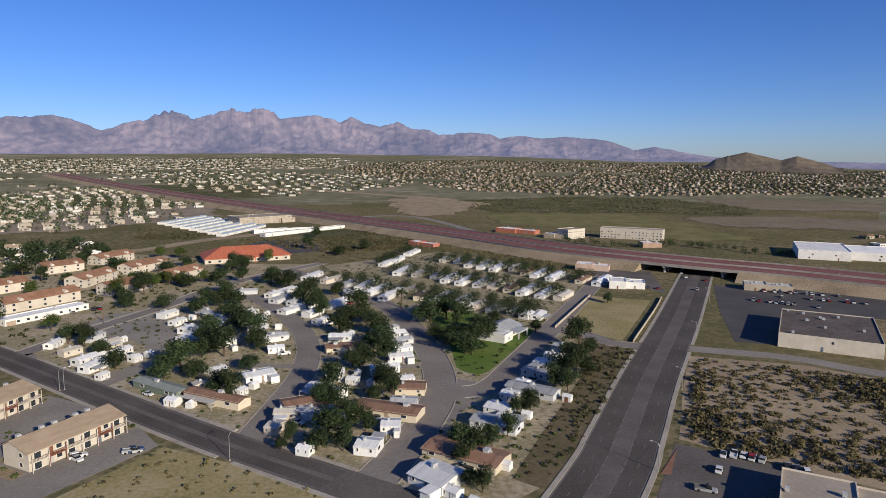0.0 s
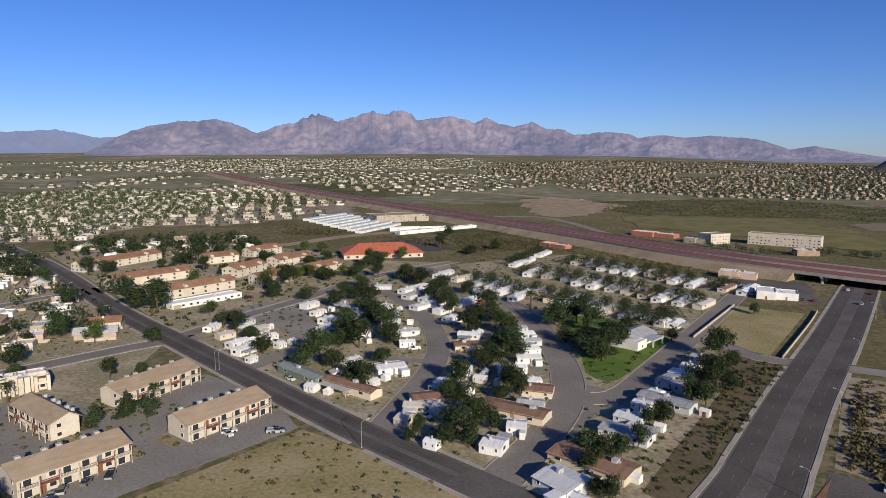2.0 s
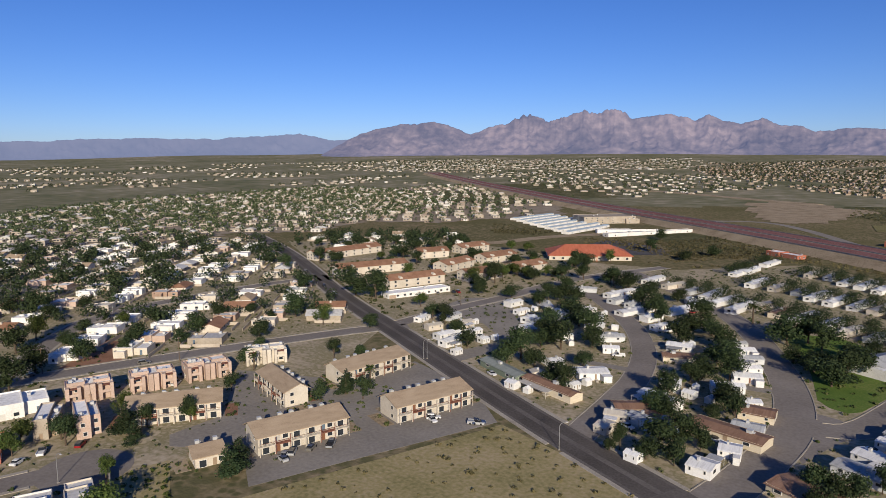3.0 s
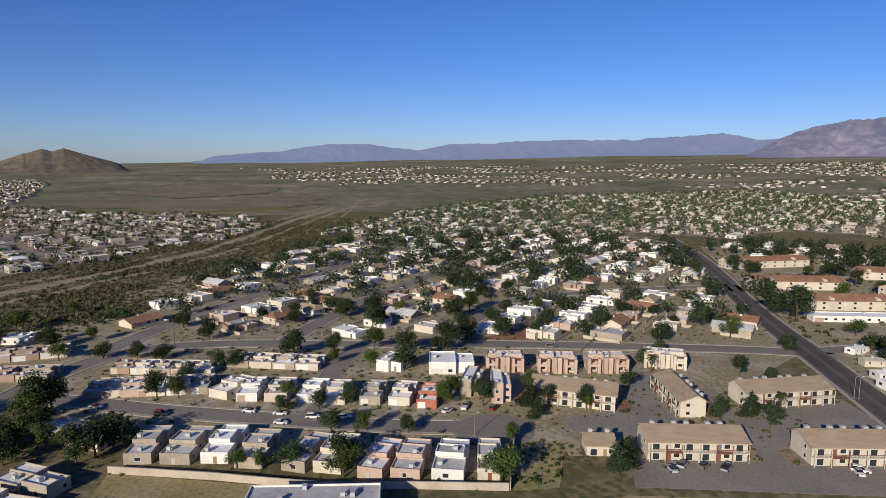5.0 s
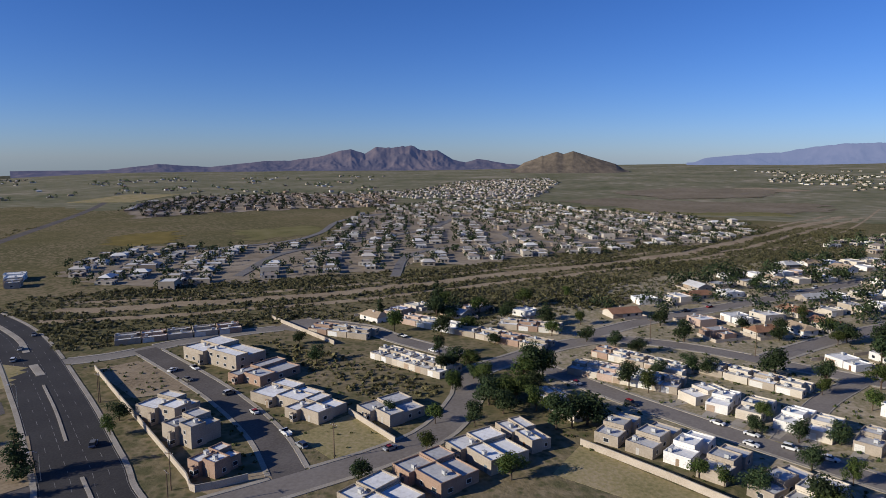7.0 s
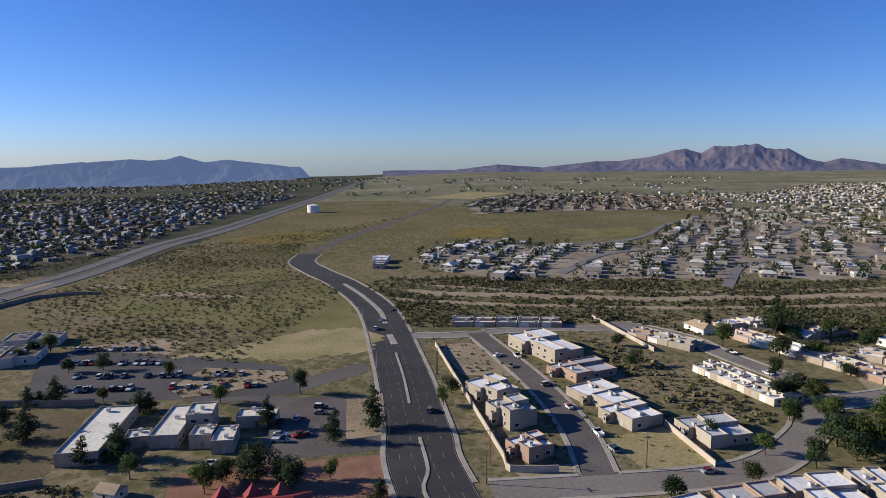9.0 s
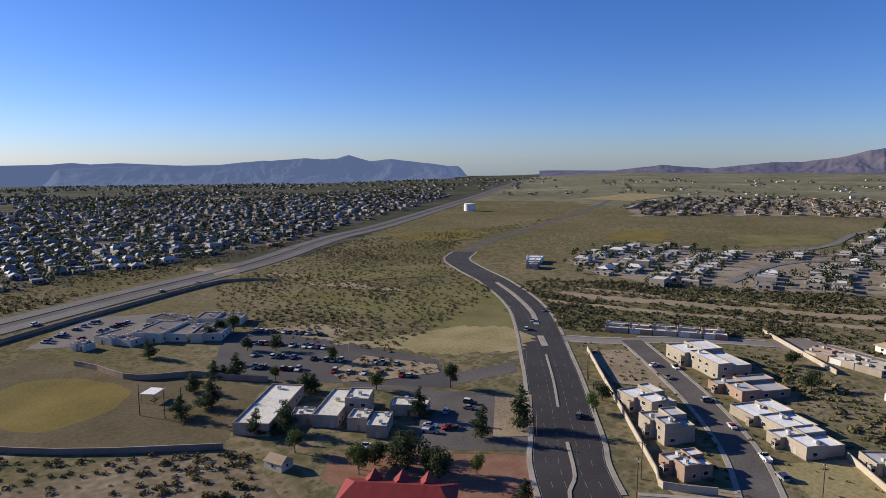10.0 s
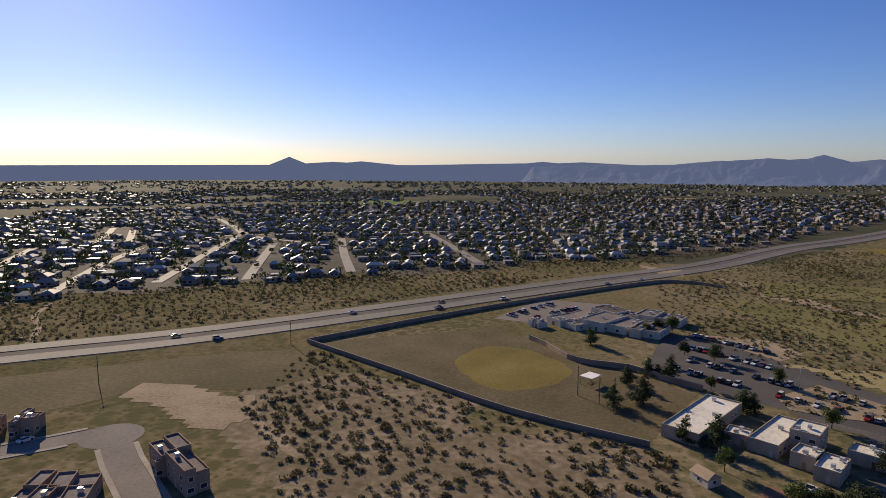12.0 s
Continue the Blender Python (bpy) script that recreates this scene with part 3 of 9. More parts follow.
HOMES_ROWS_B_A = [(-28.8, 463.3, 74, 18, 5.5, 0), (-16.2, 453.0, 71, 18, 5.5, 3), (-3.8, 444.4, 73, 18, 5.5, 1), (5.6, 435.6, 70, 18, 5.5, 0), (15.6, 426.6, 67, 18, 5.5, 0), (26.6, 421.1, 69, 18, 5.5, 0), (34.4, 410.5, 65, 17.9, 5.5, 3), (43.7, 402.0, 67, 18, 5.5, 2), (53.0, 394.6, 62, 18, 5.5, 0), (63.6, 388.1, 62, 18, 5.5, 0), (-26.7, 556.0, 73, 18, 5.5, 0), (2.7, 516.1, 71, 18, 5.5, 3), (13.4, 509.8, 72, 18, 5.5, 1), (23.2, 498.0, 71, 18, 5.5, 0), (32.5, 489.5, 69, 18, 5.5, 0), (41.4, 478.8, 68, 18, 5.5, 0)]
HOMES_ROWS_B_B = [(54.4, 476.8, 67, 18, 5.5, 3), (62.2, 462.2, 64, 18, 5.5, 2), (69.2, 455.0, 63, 18, 5.5, 0), (78.2, 443.2, 63, 18, 5.5, 0), (10.2, 360.6, 66, 15.8, 5.5, 0), (18.4, 352.5, 62, 18, 5.5, 3), (29.0, 345.4, 63, 18, 5.5, 1), (37.7, 337.8, 62, 18, 5.5, 0), (43.8, 329.4, 56, 13.0, 5.5, 0), (49.9, 329.2, 65, 18, 5.5, 0), (71.9, 378.5, 59, 18, 5.5, 3), (95.1, 431.2, 61, 18, 5.5, 2), (106.3, 426.4, 61, 18, 5.5, 0), (-42.8, 501.7, 75, 18, 5.5, 0), (-37.2, 513.0, 77, 18, 5.5, 0)]
PARK_HOMES = HOMES_GRAVEL_A + HOMES_GRAVEL_B + HOMES_LANE_A_A + HOMES_LANE_A_B + HOMES_LANE_B_A + HOMES_LANE_B_B + HOMES_EAST
BACK_HOMES = HOMES_ROWS_A + HOMES_ROWS_B_A + HOMES_ROWS_B_B
PARK_TREES_A = [(-166.6, 279.7, 5.4), (-156.1, 274.2, 5.2), (-142.2, 261.8, 4.4), (-127.9, 244.7, 4.6), (-103.8, 233.0, 4.7), (-100.6, 239.9, 5.3), (-92.2, 234.0, 4.7), (-103.9, 282.2, 6.1), (-127.9, 330.4, 4.8), (-131.2, 352.9, 4.8), (-124.8, 354.3, 6.1), (-106.9, 321.0, 6.2), (-96.9, 304.1, 5.8), (-86.4, 283.9, 6.0), (-79.7, 270.4, 5.2), (-116.7, 356.0, 5.1), (-99.9, 268.9, 5.3), (-91.1, 261.4, 5.6), (-112.8, 306.8, 3.6), (-99.6, 259.6, 4.1), (-78.9, 219.4, 3.9), (-73.4, 212.9, 3.8), (-75.5, 243.7, 4.0), (-132.9, 388.3, 4.5), (-98.2, 405.9, 6.8), (-109.8, 413.8, 4.6), (-83.5, 399.1, 5.5), (-80.2, 363.9, 6.1), (-70.0, 350.4, 5.2), (-63.0, 330.5, 4.6), (-64.5, 384.5, 4.2), (-47.0, 314.8, 5.8)]
PARK_TREES_B = [(-48.1, 295.3, 4.9), (-45.4, 334.3, 6.2), (-37.3, 316.9, 5.8), (-30.7, 295.8, 5.5), (-25.8, 272.7, 5.6), (-22.9, 254.9, 4.8), (-32.3, 275.8, 3.6), (-31.8, 253.0, 4.7), (-35.2, 244.6, 3.7), (-39.3, 223.3, 4.3), (-40.6, 208.3, 4.4), (-35.4, 206.6, 3.6), (-21.0, 224.1, 4.2), (-17.0, 213.3, 3.2), (-23.6, 211.9, 2.8), (-22.9, 233.3, 3.1), (-33.8, 182.8, 5.4), (-28.7, 188.3, 4.0), (-35.5, 174.1, 3.5), (-28.0, 173.8, 3.1), (-23.3, 187.2, 2.9), (-43.3, 176.5, 2.1), (-45.6, 174.0, 1.7), (-6.5, 317.6, 7.3), (1.7, 325.3, 6.5), (7.0, 312.6, 5.2), (4.2, 281.8, 5.7), (9.8, 265.9, 5.9), (20.2, 289.9, 5.4), (14.7, 275.2, 4.6), (25.3, 311.1, 4.3), (-3.3, 289.6, 4.0)]
PARK_TREES_C = [(17.2, 304.1, 3.9), (60.0, 276.6, 6.3), (53.5, 259.9, 4.9), (46.2, 241.5, 4.6), (61.1, 261.5, 4.0), (51.6, 239.5, 4.6), (55.6, 240.4, 3.7), (40.7, 225.5, 3.9), (44.4, 220.9, 3.4), (28.3, 200.3, 3.5), (5.1, 176.9, 3.8), (10.3, 174.4, 3.4), (5.6, 164.8, 2.9), (14.1, 175.2, 2.6), (6.8, 154.3, 2.5), (10.0, 150.8, 2.7), (24.1, 199.4, 2.7), (19.4, 183.8, 2.5), (94.6, 364.6, 2.7), (44.2, 299.8, 2.8)]
BROAD_TREES_B = [(-291.6, 442.7, 5.5), (-265.5, 422.3, 4.4), (-243.2, 413, 4.4), (-280.2, 504.6, 5.5), (-234.7, 466.4, 5.5)]
BROAD_TREES_C = [(-180.5, 383.9, 5.5), (-199.9, 467, 4.4), (-171.9, 419.8, 4.4), (-146.8, 420.2, 5.5), (-133.1, 424.3, 4.4), (-174.4, 348.2, 4.4), (-152.8, 348.5, 4.4), (-195.4, 487.1, 4.4), (-122.3, 581.5, 5.5), (-88.8, 547.5, 5.5), (-71.3, 582.5, 5.5), (-113.4, 420.7, 5.5), (-330.7, 490, 5.5), (-331.2, 549.4, 5.5), (-132.8, 675.1, 5.5), (-235.2, 305.1, 7), (-220.2, 304.6, 7), (-184.8, 250.6, 4), (-282.4, 409.8, 4), (-235.8, -65, 4.5), (-236.3, -58.5, 4.5), (-221.4, -50.5, 4), (-198.1, -37.8, 4), (-203, -28, 4), (-190.4, -19.9, 4), (-209.9, -35.9, 4.5), (-292, -72.9, 4), (-335.4, -98.8, 5), (-328.3, -76.7, 4.5), (-333.9, -62.5, 4.5), (-354.6, -57.1, 5), (-249.9, 11.6, 3)]
BROAD_TREES_D = [(-233.8, -34.1, 5.8), (-237, -30.5, 5.0), (-230.5, -37, 5.0), (-197.6, -11.1, 5.6), (-192.9, -15.5, 4), (-206.4, -38.4, 4), (-207.9, -43.2, 4), (-204.1, -44, 4), (-233.9, 0.9, 3.6), (-231.8, 7.6, 3.6), (-258.8, 30, 3.2), (-260.9, 23.4, 3.2), (-235.7, 78.1, 3.6), (-247.1, 66.1, 2.4), (-164.5, 31.9, 3.6), (-154.2, 43.4, 4.4), (-170.5, 19, 2.4), (-205.1, 38.2, 2.8), (-201.6, 49, 2.8), (-188.8, 88.4, 3.2), (-182.6, 99.8, 3.6), (-134.9, 79.1, 4.8), (-290.8, -17.9, 3.2), (-286.6, -5.2, 3.2), (-165.7, 129.1, 2.4), (-250.4, 165, 3.2), (-283.4, 203.3, 4.4), (-249, 201.1, 4.8), (-350.6, 181.8, 5.6), (-341.1, 184.5, 4.8), (-369.7, 179.6, 4.8), (-343.2, 204.9, 4), (-272.2, 301.9, 4.8), (-258.2, 242.6, 3.2)]
BROAD_TREES_E = [(-237.5, 236.9, 2.4), (-310.6, 118.5, 3.2), (-327, 67.7, 3.2), (-339.4, 92.7, 3.2), (-444.8, 76.5, 4), (-364.6, 85.8, 3.2), (-335.1, 350.2, 4.8), (-380.6, -35.4, 3.2), (-321.2, -23.1, 3.2), (-316.4, -39.8, 4), (-296, -34.2, 4), (-313.5, -88.6, 4), (-292.7, -75.1, 3.2), (-164.8, -53.2, 2.7), (-185.7, -44.4, 3.1), (-144.6, -64.3, 3.1), (-155.6, -27.4, 3.6), (-184.4, -71.8, 2.2), (-184.3, -56.7, 2.7), (-214.6, -59.7, 3.6), (-230, -121.4, 2.7), (-249.7, -139.9, 2.7), (-55.1, -169.2, 2.6), (-71.1, -150.8, 3.2), (-77.3, -143.8, 3.9), (-82.6, -135.6, 3.2), (-120.1, -190.2, 2.6), (-96.4, -202.3, 2.9), (-157.7, -152.3, 2.6), (-148, -146.8, 2.3), (-69, -231.9, 2.3)]
BROAD_TREES = PARK_TREES_A + PARK_TREES_B + PARK_TREES_C + BROAD_TREES_B + BROAD_TREES_C + BROAD_TREES_D + BROAD_TREES_E
PINES = [(-120.4, -150.1, 8.5), (-105.6, -149.9, 6.5), (-97.4, -172.8, 6.5), (-49.1, -186.1, 5.5), (-57.4, -184.1, 5.5), (-74.1, -213.5, 6), (-77.1, -212.5, 5), (-32.4, -212.1, 7), (-42.6, -215.6, 6), (-40.3, -234.5, 5.5), (-50.1, -247.3, 5), (-53.2, -244.7, 4.5), (-57.2, -241.5, 5.5), (-32.5, -285.7, 6), (-94.2, -115.2, 4), (-129.4, 115.9, 7), (-174, 113.2, 5.6), (-138.9, 174.2, 6), (-166.6, 110.7, 5), (-326.9, -40.9, 8), (-228.3, 89.7, 8), (-126.5, 109.8, 6.5), (-138.2, 172.6, 5), (-350.1, 82.3, 6)]
PALMS = [(-137.1, 185.3, 4.5), (-186.1, 175.8, 4), (-22.8, 351.7, 5.9)]
STREET_LAMPS = [(-58.2, 167.8, 35), (-134.8, 221.9, 35), (-136, 221.1, 35), (-315.9, 202.2, 0), (-162.7, 86.2, 0), (57.2, 162, 155), (86, 223.7, 155), (116.8, 290.3, 155), (154.4, 368, 155), (-120.7, -142.8, -40), (-157.1, -192.9, -40), (-197.6, -253, -40), (-265.5, -362.3, -40)]
POWER_POLES = [(-117.7, -101.4), (-168.3, -170.7), (-126.2, -107.6), (-168.8, -170.5), (-253.4, 132), (-300.5, 9.5), (-289.1, 51.3), (-21.3, -221.2), (-27.8, -214.1), (-32.4, -211.2), (-220.5, 168.4), (-169.3, 315.5), (-167.1, 282.3), (-153.5, -76.3), (99.4, -268.4), (151.1, -210.7)]
CARS_A = [(-86.2, 172.8, 40), (-100.5, 169.2, 37.9), (78.4, 171.2, 61.7), (81.4, 171.2, 59.2), (83.8, 170.7, 58), (85.6, 169.4, 56.3), (87.7, 168, 55.8), (92.4, 163.5, 70), (94.4, 162.8, 69.3), (95.9, 161.1, 72.4), (73.3, 162.1, 61.4), (65.7, 151.8, -19), (169.4, 444.6, 62.8), (160.9, 402.4, 62.6), (178.8, 434.2, 73.9), (173, 462.6, 64.8), (-123.2, 126.2, 119.1), (-122.5, 128.6, 119), (-119.7, 133.3, 105.5), (-116.4, 138, 114.4), (-99.8, 167.4, -34), (-148.2, 198.6, 56.3), (-144.2, 199.8, 98.6), (-171.7, 173.4, 47.9), (-167.2, 168.8, 47), (-162.3, 165.8, 62.9), (-178.1, 178.4, 73.1), (-86.9, 172.2, 18.4), (-163.2, -63.5, 147), (-157.6, -88.6, -121.2), (-202.8, -168.8, 176.8), (-207.8, -162.6, 58.9)]
CARS_B = [(-195.4, -156.3, 76.6), (-187.8, -133.2, 159), (-175.4, -115.4, -123.7), (-164, -97.4, -124.1), (-202.8, 36.6, 62.7), (-195.8, 45.7, 64.8), (-191.5, 54.6, 63.4), (-183.4, 93.5, 139.7), (-182.8, 86.7, 116.6), (-178.7, 101.8, 126), (-121.8, 124, 159.2), (-198.6, 149.7, 118), (-326.2, 78.2, 135), (-141.1, -146.1, -145.7), (-96.6, -164.6, 130.3), (-94.4, -161, 130.2), (-106.7, -171.7, -132.1), (-117.7, -174, 126), (-114.8, -170, 126.6), (-72.9, -161, -137.6), (-207.5, -250.3, -139.8), (-194.6, -239, -139.8), (-226.9, -264.6, -137.5), (-100.8, -160, -12.5), (155.8, -273, -135), (135.2, -272, -139.6), (87.2, -328.4, -135), (42.9, -344.8, -132.1), (43.3, -359.6, -126.3), (8, -372.5, -142.9), (-58.1, -428, -133), (-82.2, -442.2, -126.2)]
CARS_C = [(141.4, -163.3, -113.2)]
CARS = CARS_A + CARS_B + CARS_C
CLINIC_LOT = [(-51.6, -246), (-75, -251), (-99.4, -249.4), (-114.1, -219.1)]

# ---- plots of ground, by their corners ----
APT_LOT = [(-119, 108.9), (-81.7, 176.7), (-89.8, 186), (-101.4, 198.9), (-137, 216.2), (-159.2, 181.2), (-191.8, 172.5), (-161, 138.1), (-163, 119.5), (-156.4, 114.4), (-135.3, 122.3)]
SOUTH_FIELD = [(-116.4, 104.6), (-79.7, 175.8), (-22.3, 151.1), (-33.6, 102.5), (-77.5, 77.4), (-115.8, 83.3)]
SCHOOL_LOT = [(-80.3, -155.6), (-114.8, -134), (-138.6, -167.9), (-116.3, -189.7), (-105.2, -202.4), (-98.5, -174.8)]
RED_YARD = [(-96.4, -143), (-112.1, -131.6), (-95.6, -107.4), (-67, -130.6), (-55.5, -150.2), (-63.7, -163)]
SCHOOL_YARD = [(92.1, -272), (46.6, -238.1), (2.4, -204.3), (-38.4, -183.8), (-63.1, -226.6), (-31, -260.9), (9.8, -309.4)]
BASIN = [(192.4, -212.9), (122.2, -252.8), (89.8, -262.8), (66.6, -237.6), (88.7, -212.8), (132.5, -207.2), (147.4, -189.3), (160.4, -175.9), (189.2, -165.8), (221.6, -195.9)]
CORNER_LOT = [(-163.5, -94), (-150.9, -73.6), (-166.8, -63), (-183.7, -85.3)]
BUILDERS_LOT = [(-195.3, -199.6), (-175, -162.7), (-188.1, -147.6), (-212.1, -180.6), (-208.8, -191.6)]
SPOIL = [(-127.9, -101.9), (-144.4, -90.5), (-140.6, -82.8), (-125.5, -85.1)]
CLINIC_PARK = [(-49.3, -247.9), (-120.9, -189.6), (-133.4, -221.6), (-114, -260.1), (-82.5, -306.6), (-68, -306.6), (-57.2, -274.4)]
STORE_PARK = [(177.8, 419.2), (307.8, 377.7), (235.7, 323), (189.8, 354.1), (151.2, 279.7), (132.6, 285.8), (149.2, 340.3)]
FRONT_LOT = [(51.4, 146.3), (67.8, 179.3), (98.7, 161.3), (106, 146.6), (87.7, 130.2), (44.9, 130)]
FRONT_BED = [(57.7, 161.1), (67, 175.5), (60.1, 160.5)]
YELLOW = [(23.6, -263.1), (23.7, -246.6), (13.1, -228.3), (2.7, -222.1), (-9.4, -228.2), (-19.9, -240.1), (-19.3, -255.7), (-6, -271.8), (11.2, -278.1)]
GREEN_FAR = [(-116.2, -335), (-244.2, -352.5), (-203.8, -263.4), (-179.3, -227.5), (-163.9, -266.2)]
GARDEN_YARD = [(-155.1, 95.2), (-148.8, 108.8), (-126.6, 91.5), (-130.2, 80.3)]
WALLED_YARD = [(-181.6, -12), (-155.2, 28.6), (-146.5, 21.4), (-161.9, -17.6)]
STRIP_R = [(-202.5, -208.6), (-206.5, -205.3), (-117.4, -95.7), (-113.6, -98.7), (-176.6, -177)]
N2 = [(-345, -365), (-326, -287), (-374, -250), (-449, -173), (-496, -120), (-538, -80), (-578, -30), (-648, 40), (-781, 141), (-902, 127), (-998, 52), (-1071, -73), (-1200, -160), (-1240, -330), (-1000, -400), (-740, -354), (-585, -300), (-527, -355), (-486, -429), (-414, -428)]
N2C = [(-873, -798), (-1128, -912), (-1305, -734), (-1360, -551), (-1200, -450), (-1026, -409), (-868, -587), (-722, -649)]
EASTTOWN = [(-640, 660), (-1100, 960), (-800, 1500), (-420, 1250), (-330, 900), (-420, 720)]
N3B = [(-115, -575), (-190, -600), (-290, -720), (-420, -850), (-620, -1070), (-880, -1350), (-700, -1500), (-200, -1300), (300, -1150), (700, -900), (671, -790), (93, -900), (-234, -745)]
N2B = [(-1240, -420), (-1425, -600), (-1678, -540), (-2131, -560), (-2420, -321), (-2082, -230), (-1505, -200), (-1290, -200)]
N3 = [(352.6, -287.2), (286.9, -322.1), (231.6, -368.7), (68.9, -462.5), (-111.4, -566.4), (-234.6, -739.5), (93.6, -896.1), (671, -766.2), (811, -673.6)]
CARPARK_FAR = [(66.7, 427.4), (109.8, 449), (137.9, 391.6), (153.1, 472.9), (116.5, 477.2)]
N1D = [(-696, 169.4), (-839, 305), (-1012, 500.8), (-1131.7, 792.3), (-1077.4, 1277.7), (-847.4, 1260.7), (-573.1, 1040.3), (-513, 665), (-482.6, 554), (-569.2, 502.6), (-524.5, 359.6), (-567.7, 251.4)]
EXTRA_TREES_A = [(-205.7, -12.2, 3.4), (-279.6, 4.1, 3.4), (-203.1, 60.1, 3.2), (-249.2, 98.4, 5.5), (-247.8, 112.9, 3), (-183.4, 48.2, 3), (-177.5, 56.2, 2.6), (-158.3, 44.2, 4), (-172.7, 68.9, 2.6), (-193.8, 93.3, 3.2), (-187.8, 101.5, 3.2), (-256.5, 69.7, 3), (-298.9, 104.7, 4), (-215.2, 41.5, 2.6), (-167.1, 24.7, 2.4), (-317.8, 89.5, 3), (-70.1, -275.0, 2.4), (-80.6, -268.5, 2.4), (-95.3, -240.9, 2.4), (-73.2, -311.4, 3.2), (-66.8, -311.7, 3), (-59.9, -305.4, 2.4), (-79.7, -150.8, 3.6), (-66.2, -150.8, 3.0), (-81.3, -138.8, 2.4)]
EXTRA_TREES_B = [(-65.2, -148.1, 2.4), (-91.5, -131.8, 2.0), (-229.4, -68.1, 2.5), (-214.9, -58.3, 2.4), (-227.6, -55.0, 2.2), (-208.5, -44.8, 2.7), (-218.1, -40.3, 2.4), (-220.3, -32.5, 3.9), (-201.5, -23.2, 2.2), (-208.1, -16.4, 2.2), (-252.9, -76.1, 2.7), (-248.7, -63.0, 2.2), (-153.8, 93.4, 2.6), (-189.0, 122.0, 3.0), (-173.6, 119.7, 2.4), (-195.6, 180.0, 3.2), (-173.5, 170.0, 2.4), (-141.3, 162.9, 2.8), (-130.3, 171.9, 3.0), (-205.0, 196.8, 2.6), (-165.7, 129.1, 2.2), (-175.5, 154.9, 2.4), (-168.6, 203.2, 3), (-160.4, 210.5, 2.6), (-151.5, 188.3, 2.4)]
EXTRA_TREES = EXTRA_TREES_A + EXTRA_TREES_B
CLINIC_ISLE = [(-89.8, -228.3), (-109.8, -242.4), (-129.7, -215.8), (-125.9, -207.0), (-103.0, -210.5), (-90.0, -216.1)]
CLINIC_BARE = [(-85.5, -308.6), (-115.2, -302.2), (-121.0, -282.8), (-100.9, -264.7), (-90.2, -286.9)]
PINE_BED = [(-129.7, -176.0), (-140.7, -169.6), (-119.3, -142.3), (-108.6, -148.2)]
CLINIC_DRIVE = [(-89.4, -213.6), (-124.8, -203.9), (-159.1, -202.5), (-152.1, -192.3), (-117.9, -192.4), (-91.8, -203.6)]


# ---- roads, kerbs and pavements ----
ALL_ROADS, KERBS = [], []


def road(name, pts, width, material, label, kerb=True, z=0.05, walk_w=1.1, step=6.0):
    line = spline(pts, step)
    ALL_ROADS.append((line, width / 2))
    ob = tagged(strip(name, line, -width / 2, width / 2, z, material), label, "road", kind="structure")
    if kerb:
        KERBS.append((line, width / 2, z, walk_w))
    return line


def clear_runs(line, off, own):
    """Stretches of a line, moved sideways, that lie on no other road."""
    runs, run = [], []
    for i, p in enumerate(line):
        q = p + side_of(line, i) * off
        on = False
        for other, half in ALL_ROADS:
            if other is own:
                continue
            for a, b in zip(other, other[1:]):
                if abs(a.x - q.x) > 60 or abs(a.y - q.y) > 60:
                    continue
                d = b - a
                t = min(max((q - a).xy.dot(d.xy) / max(d.xy.length_squared, 1e-6), 0), 1)
                if ((a + d * t) - q).xy.length < half + 0.3:
                    on = True
                    break
            if on:
                break
        if on:
            runs.append(run)
            run = []
        else:
            run.append(p)
    return [r for r in runs + [run] if len(r) > 1]


def build_kerbs():
    for line, half, z, walk_w in KERBS:
        fine = [a.lerp(b, k / 3) for a, b in zip(line, line[1:]) for k in range(3)] + [line[-1]]
        for sgn in (-1, 1):
            for run in clear_runs(fine, sgn * (half + 0.5), line):
                a, b = sorted((sgn * half, sgn * (half + 0.35)))
                tagged(strip("kerb", run, a, b, z + 0.14, CONCRETE), "pale concrete kerb along the road", "kerb", kind="structure")
                if walk_w:
                    a, b = sorted((sgn * (half + 0.36), sgn * (half + 0.36 + walk_w)))
                    tagged(strip("pavement", run, a, b, z + 0.12, CONCRETE), "pale concrete footpath beside the road", "pavement", kind="structure")


MAIN = [(-1097, -1034), (-803, -810), (-510, -613), (-379, -527), (-315, -476), (-286, -443), (-269, -396), (-254, -344), (-223, -273), (-169, -193), (-129, -139), (-105, -106), (-33, 22), (38, 150), (55, 185), (78, 236), (122, 328), (178, 450), (206, 512)]
road("road_main_far", MAIN[:5], 11, ASPHALT, "two-lane asphalt road running out into the desert", kerb=False, z=0.05)
MAIN_WEST = road("road_main", MAIN[4:13], 20, BLACKTOP, "wide dark asphalt avenue with kerbed islands", z=0.06)
MAIN_EAST = road("road_main", MAIN[12:], 20, ASPHALT, "wide grey-brown asphalt avenue with worn lanes", z=0.06)
MAIN_LINE = MAIN_WEST + MAIN_EAST[1:]
for a, b in ((-9.4, -2.6), (3.0, 9.4)):
    tagged(strip("road_lane", MAIN_EAST, a, b, 0.068, LANE_ASPHALT), "dark travelled lanes of the avenue", "road", kind="structure")
road("road_side_street", [(20, 128), (-28, 157), (-76, 187), (-168, 250), (-249, 306), (-461, 465), (-886, 723), (-1200, 920)], 13, ASPHALT, "long straight asphalt side street")
tagged(strip("road_lane", spline([(-28, 157), (-76, 187), (-168, 250), (-249, 306), (-461, 465)]), -5.2, -1.0, 0.058, LANE_ASPHALT), "dark travelled lane of the side street", "road", kind="structure")
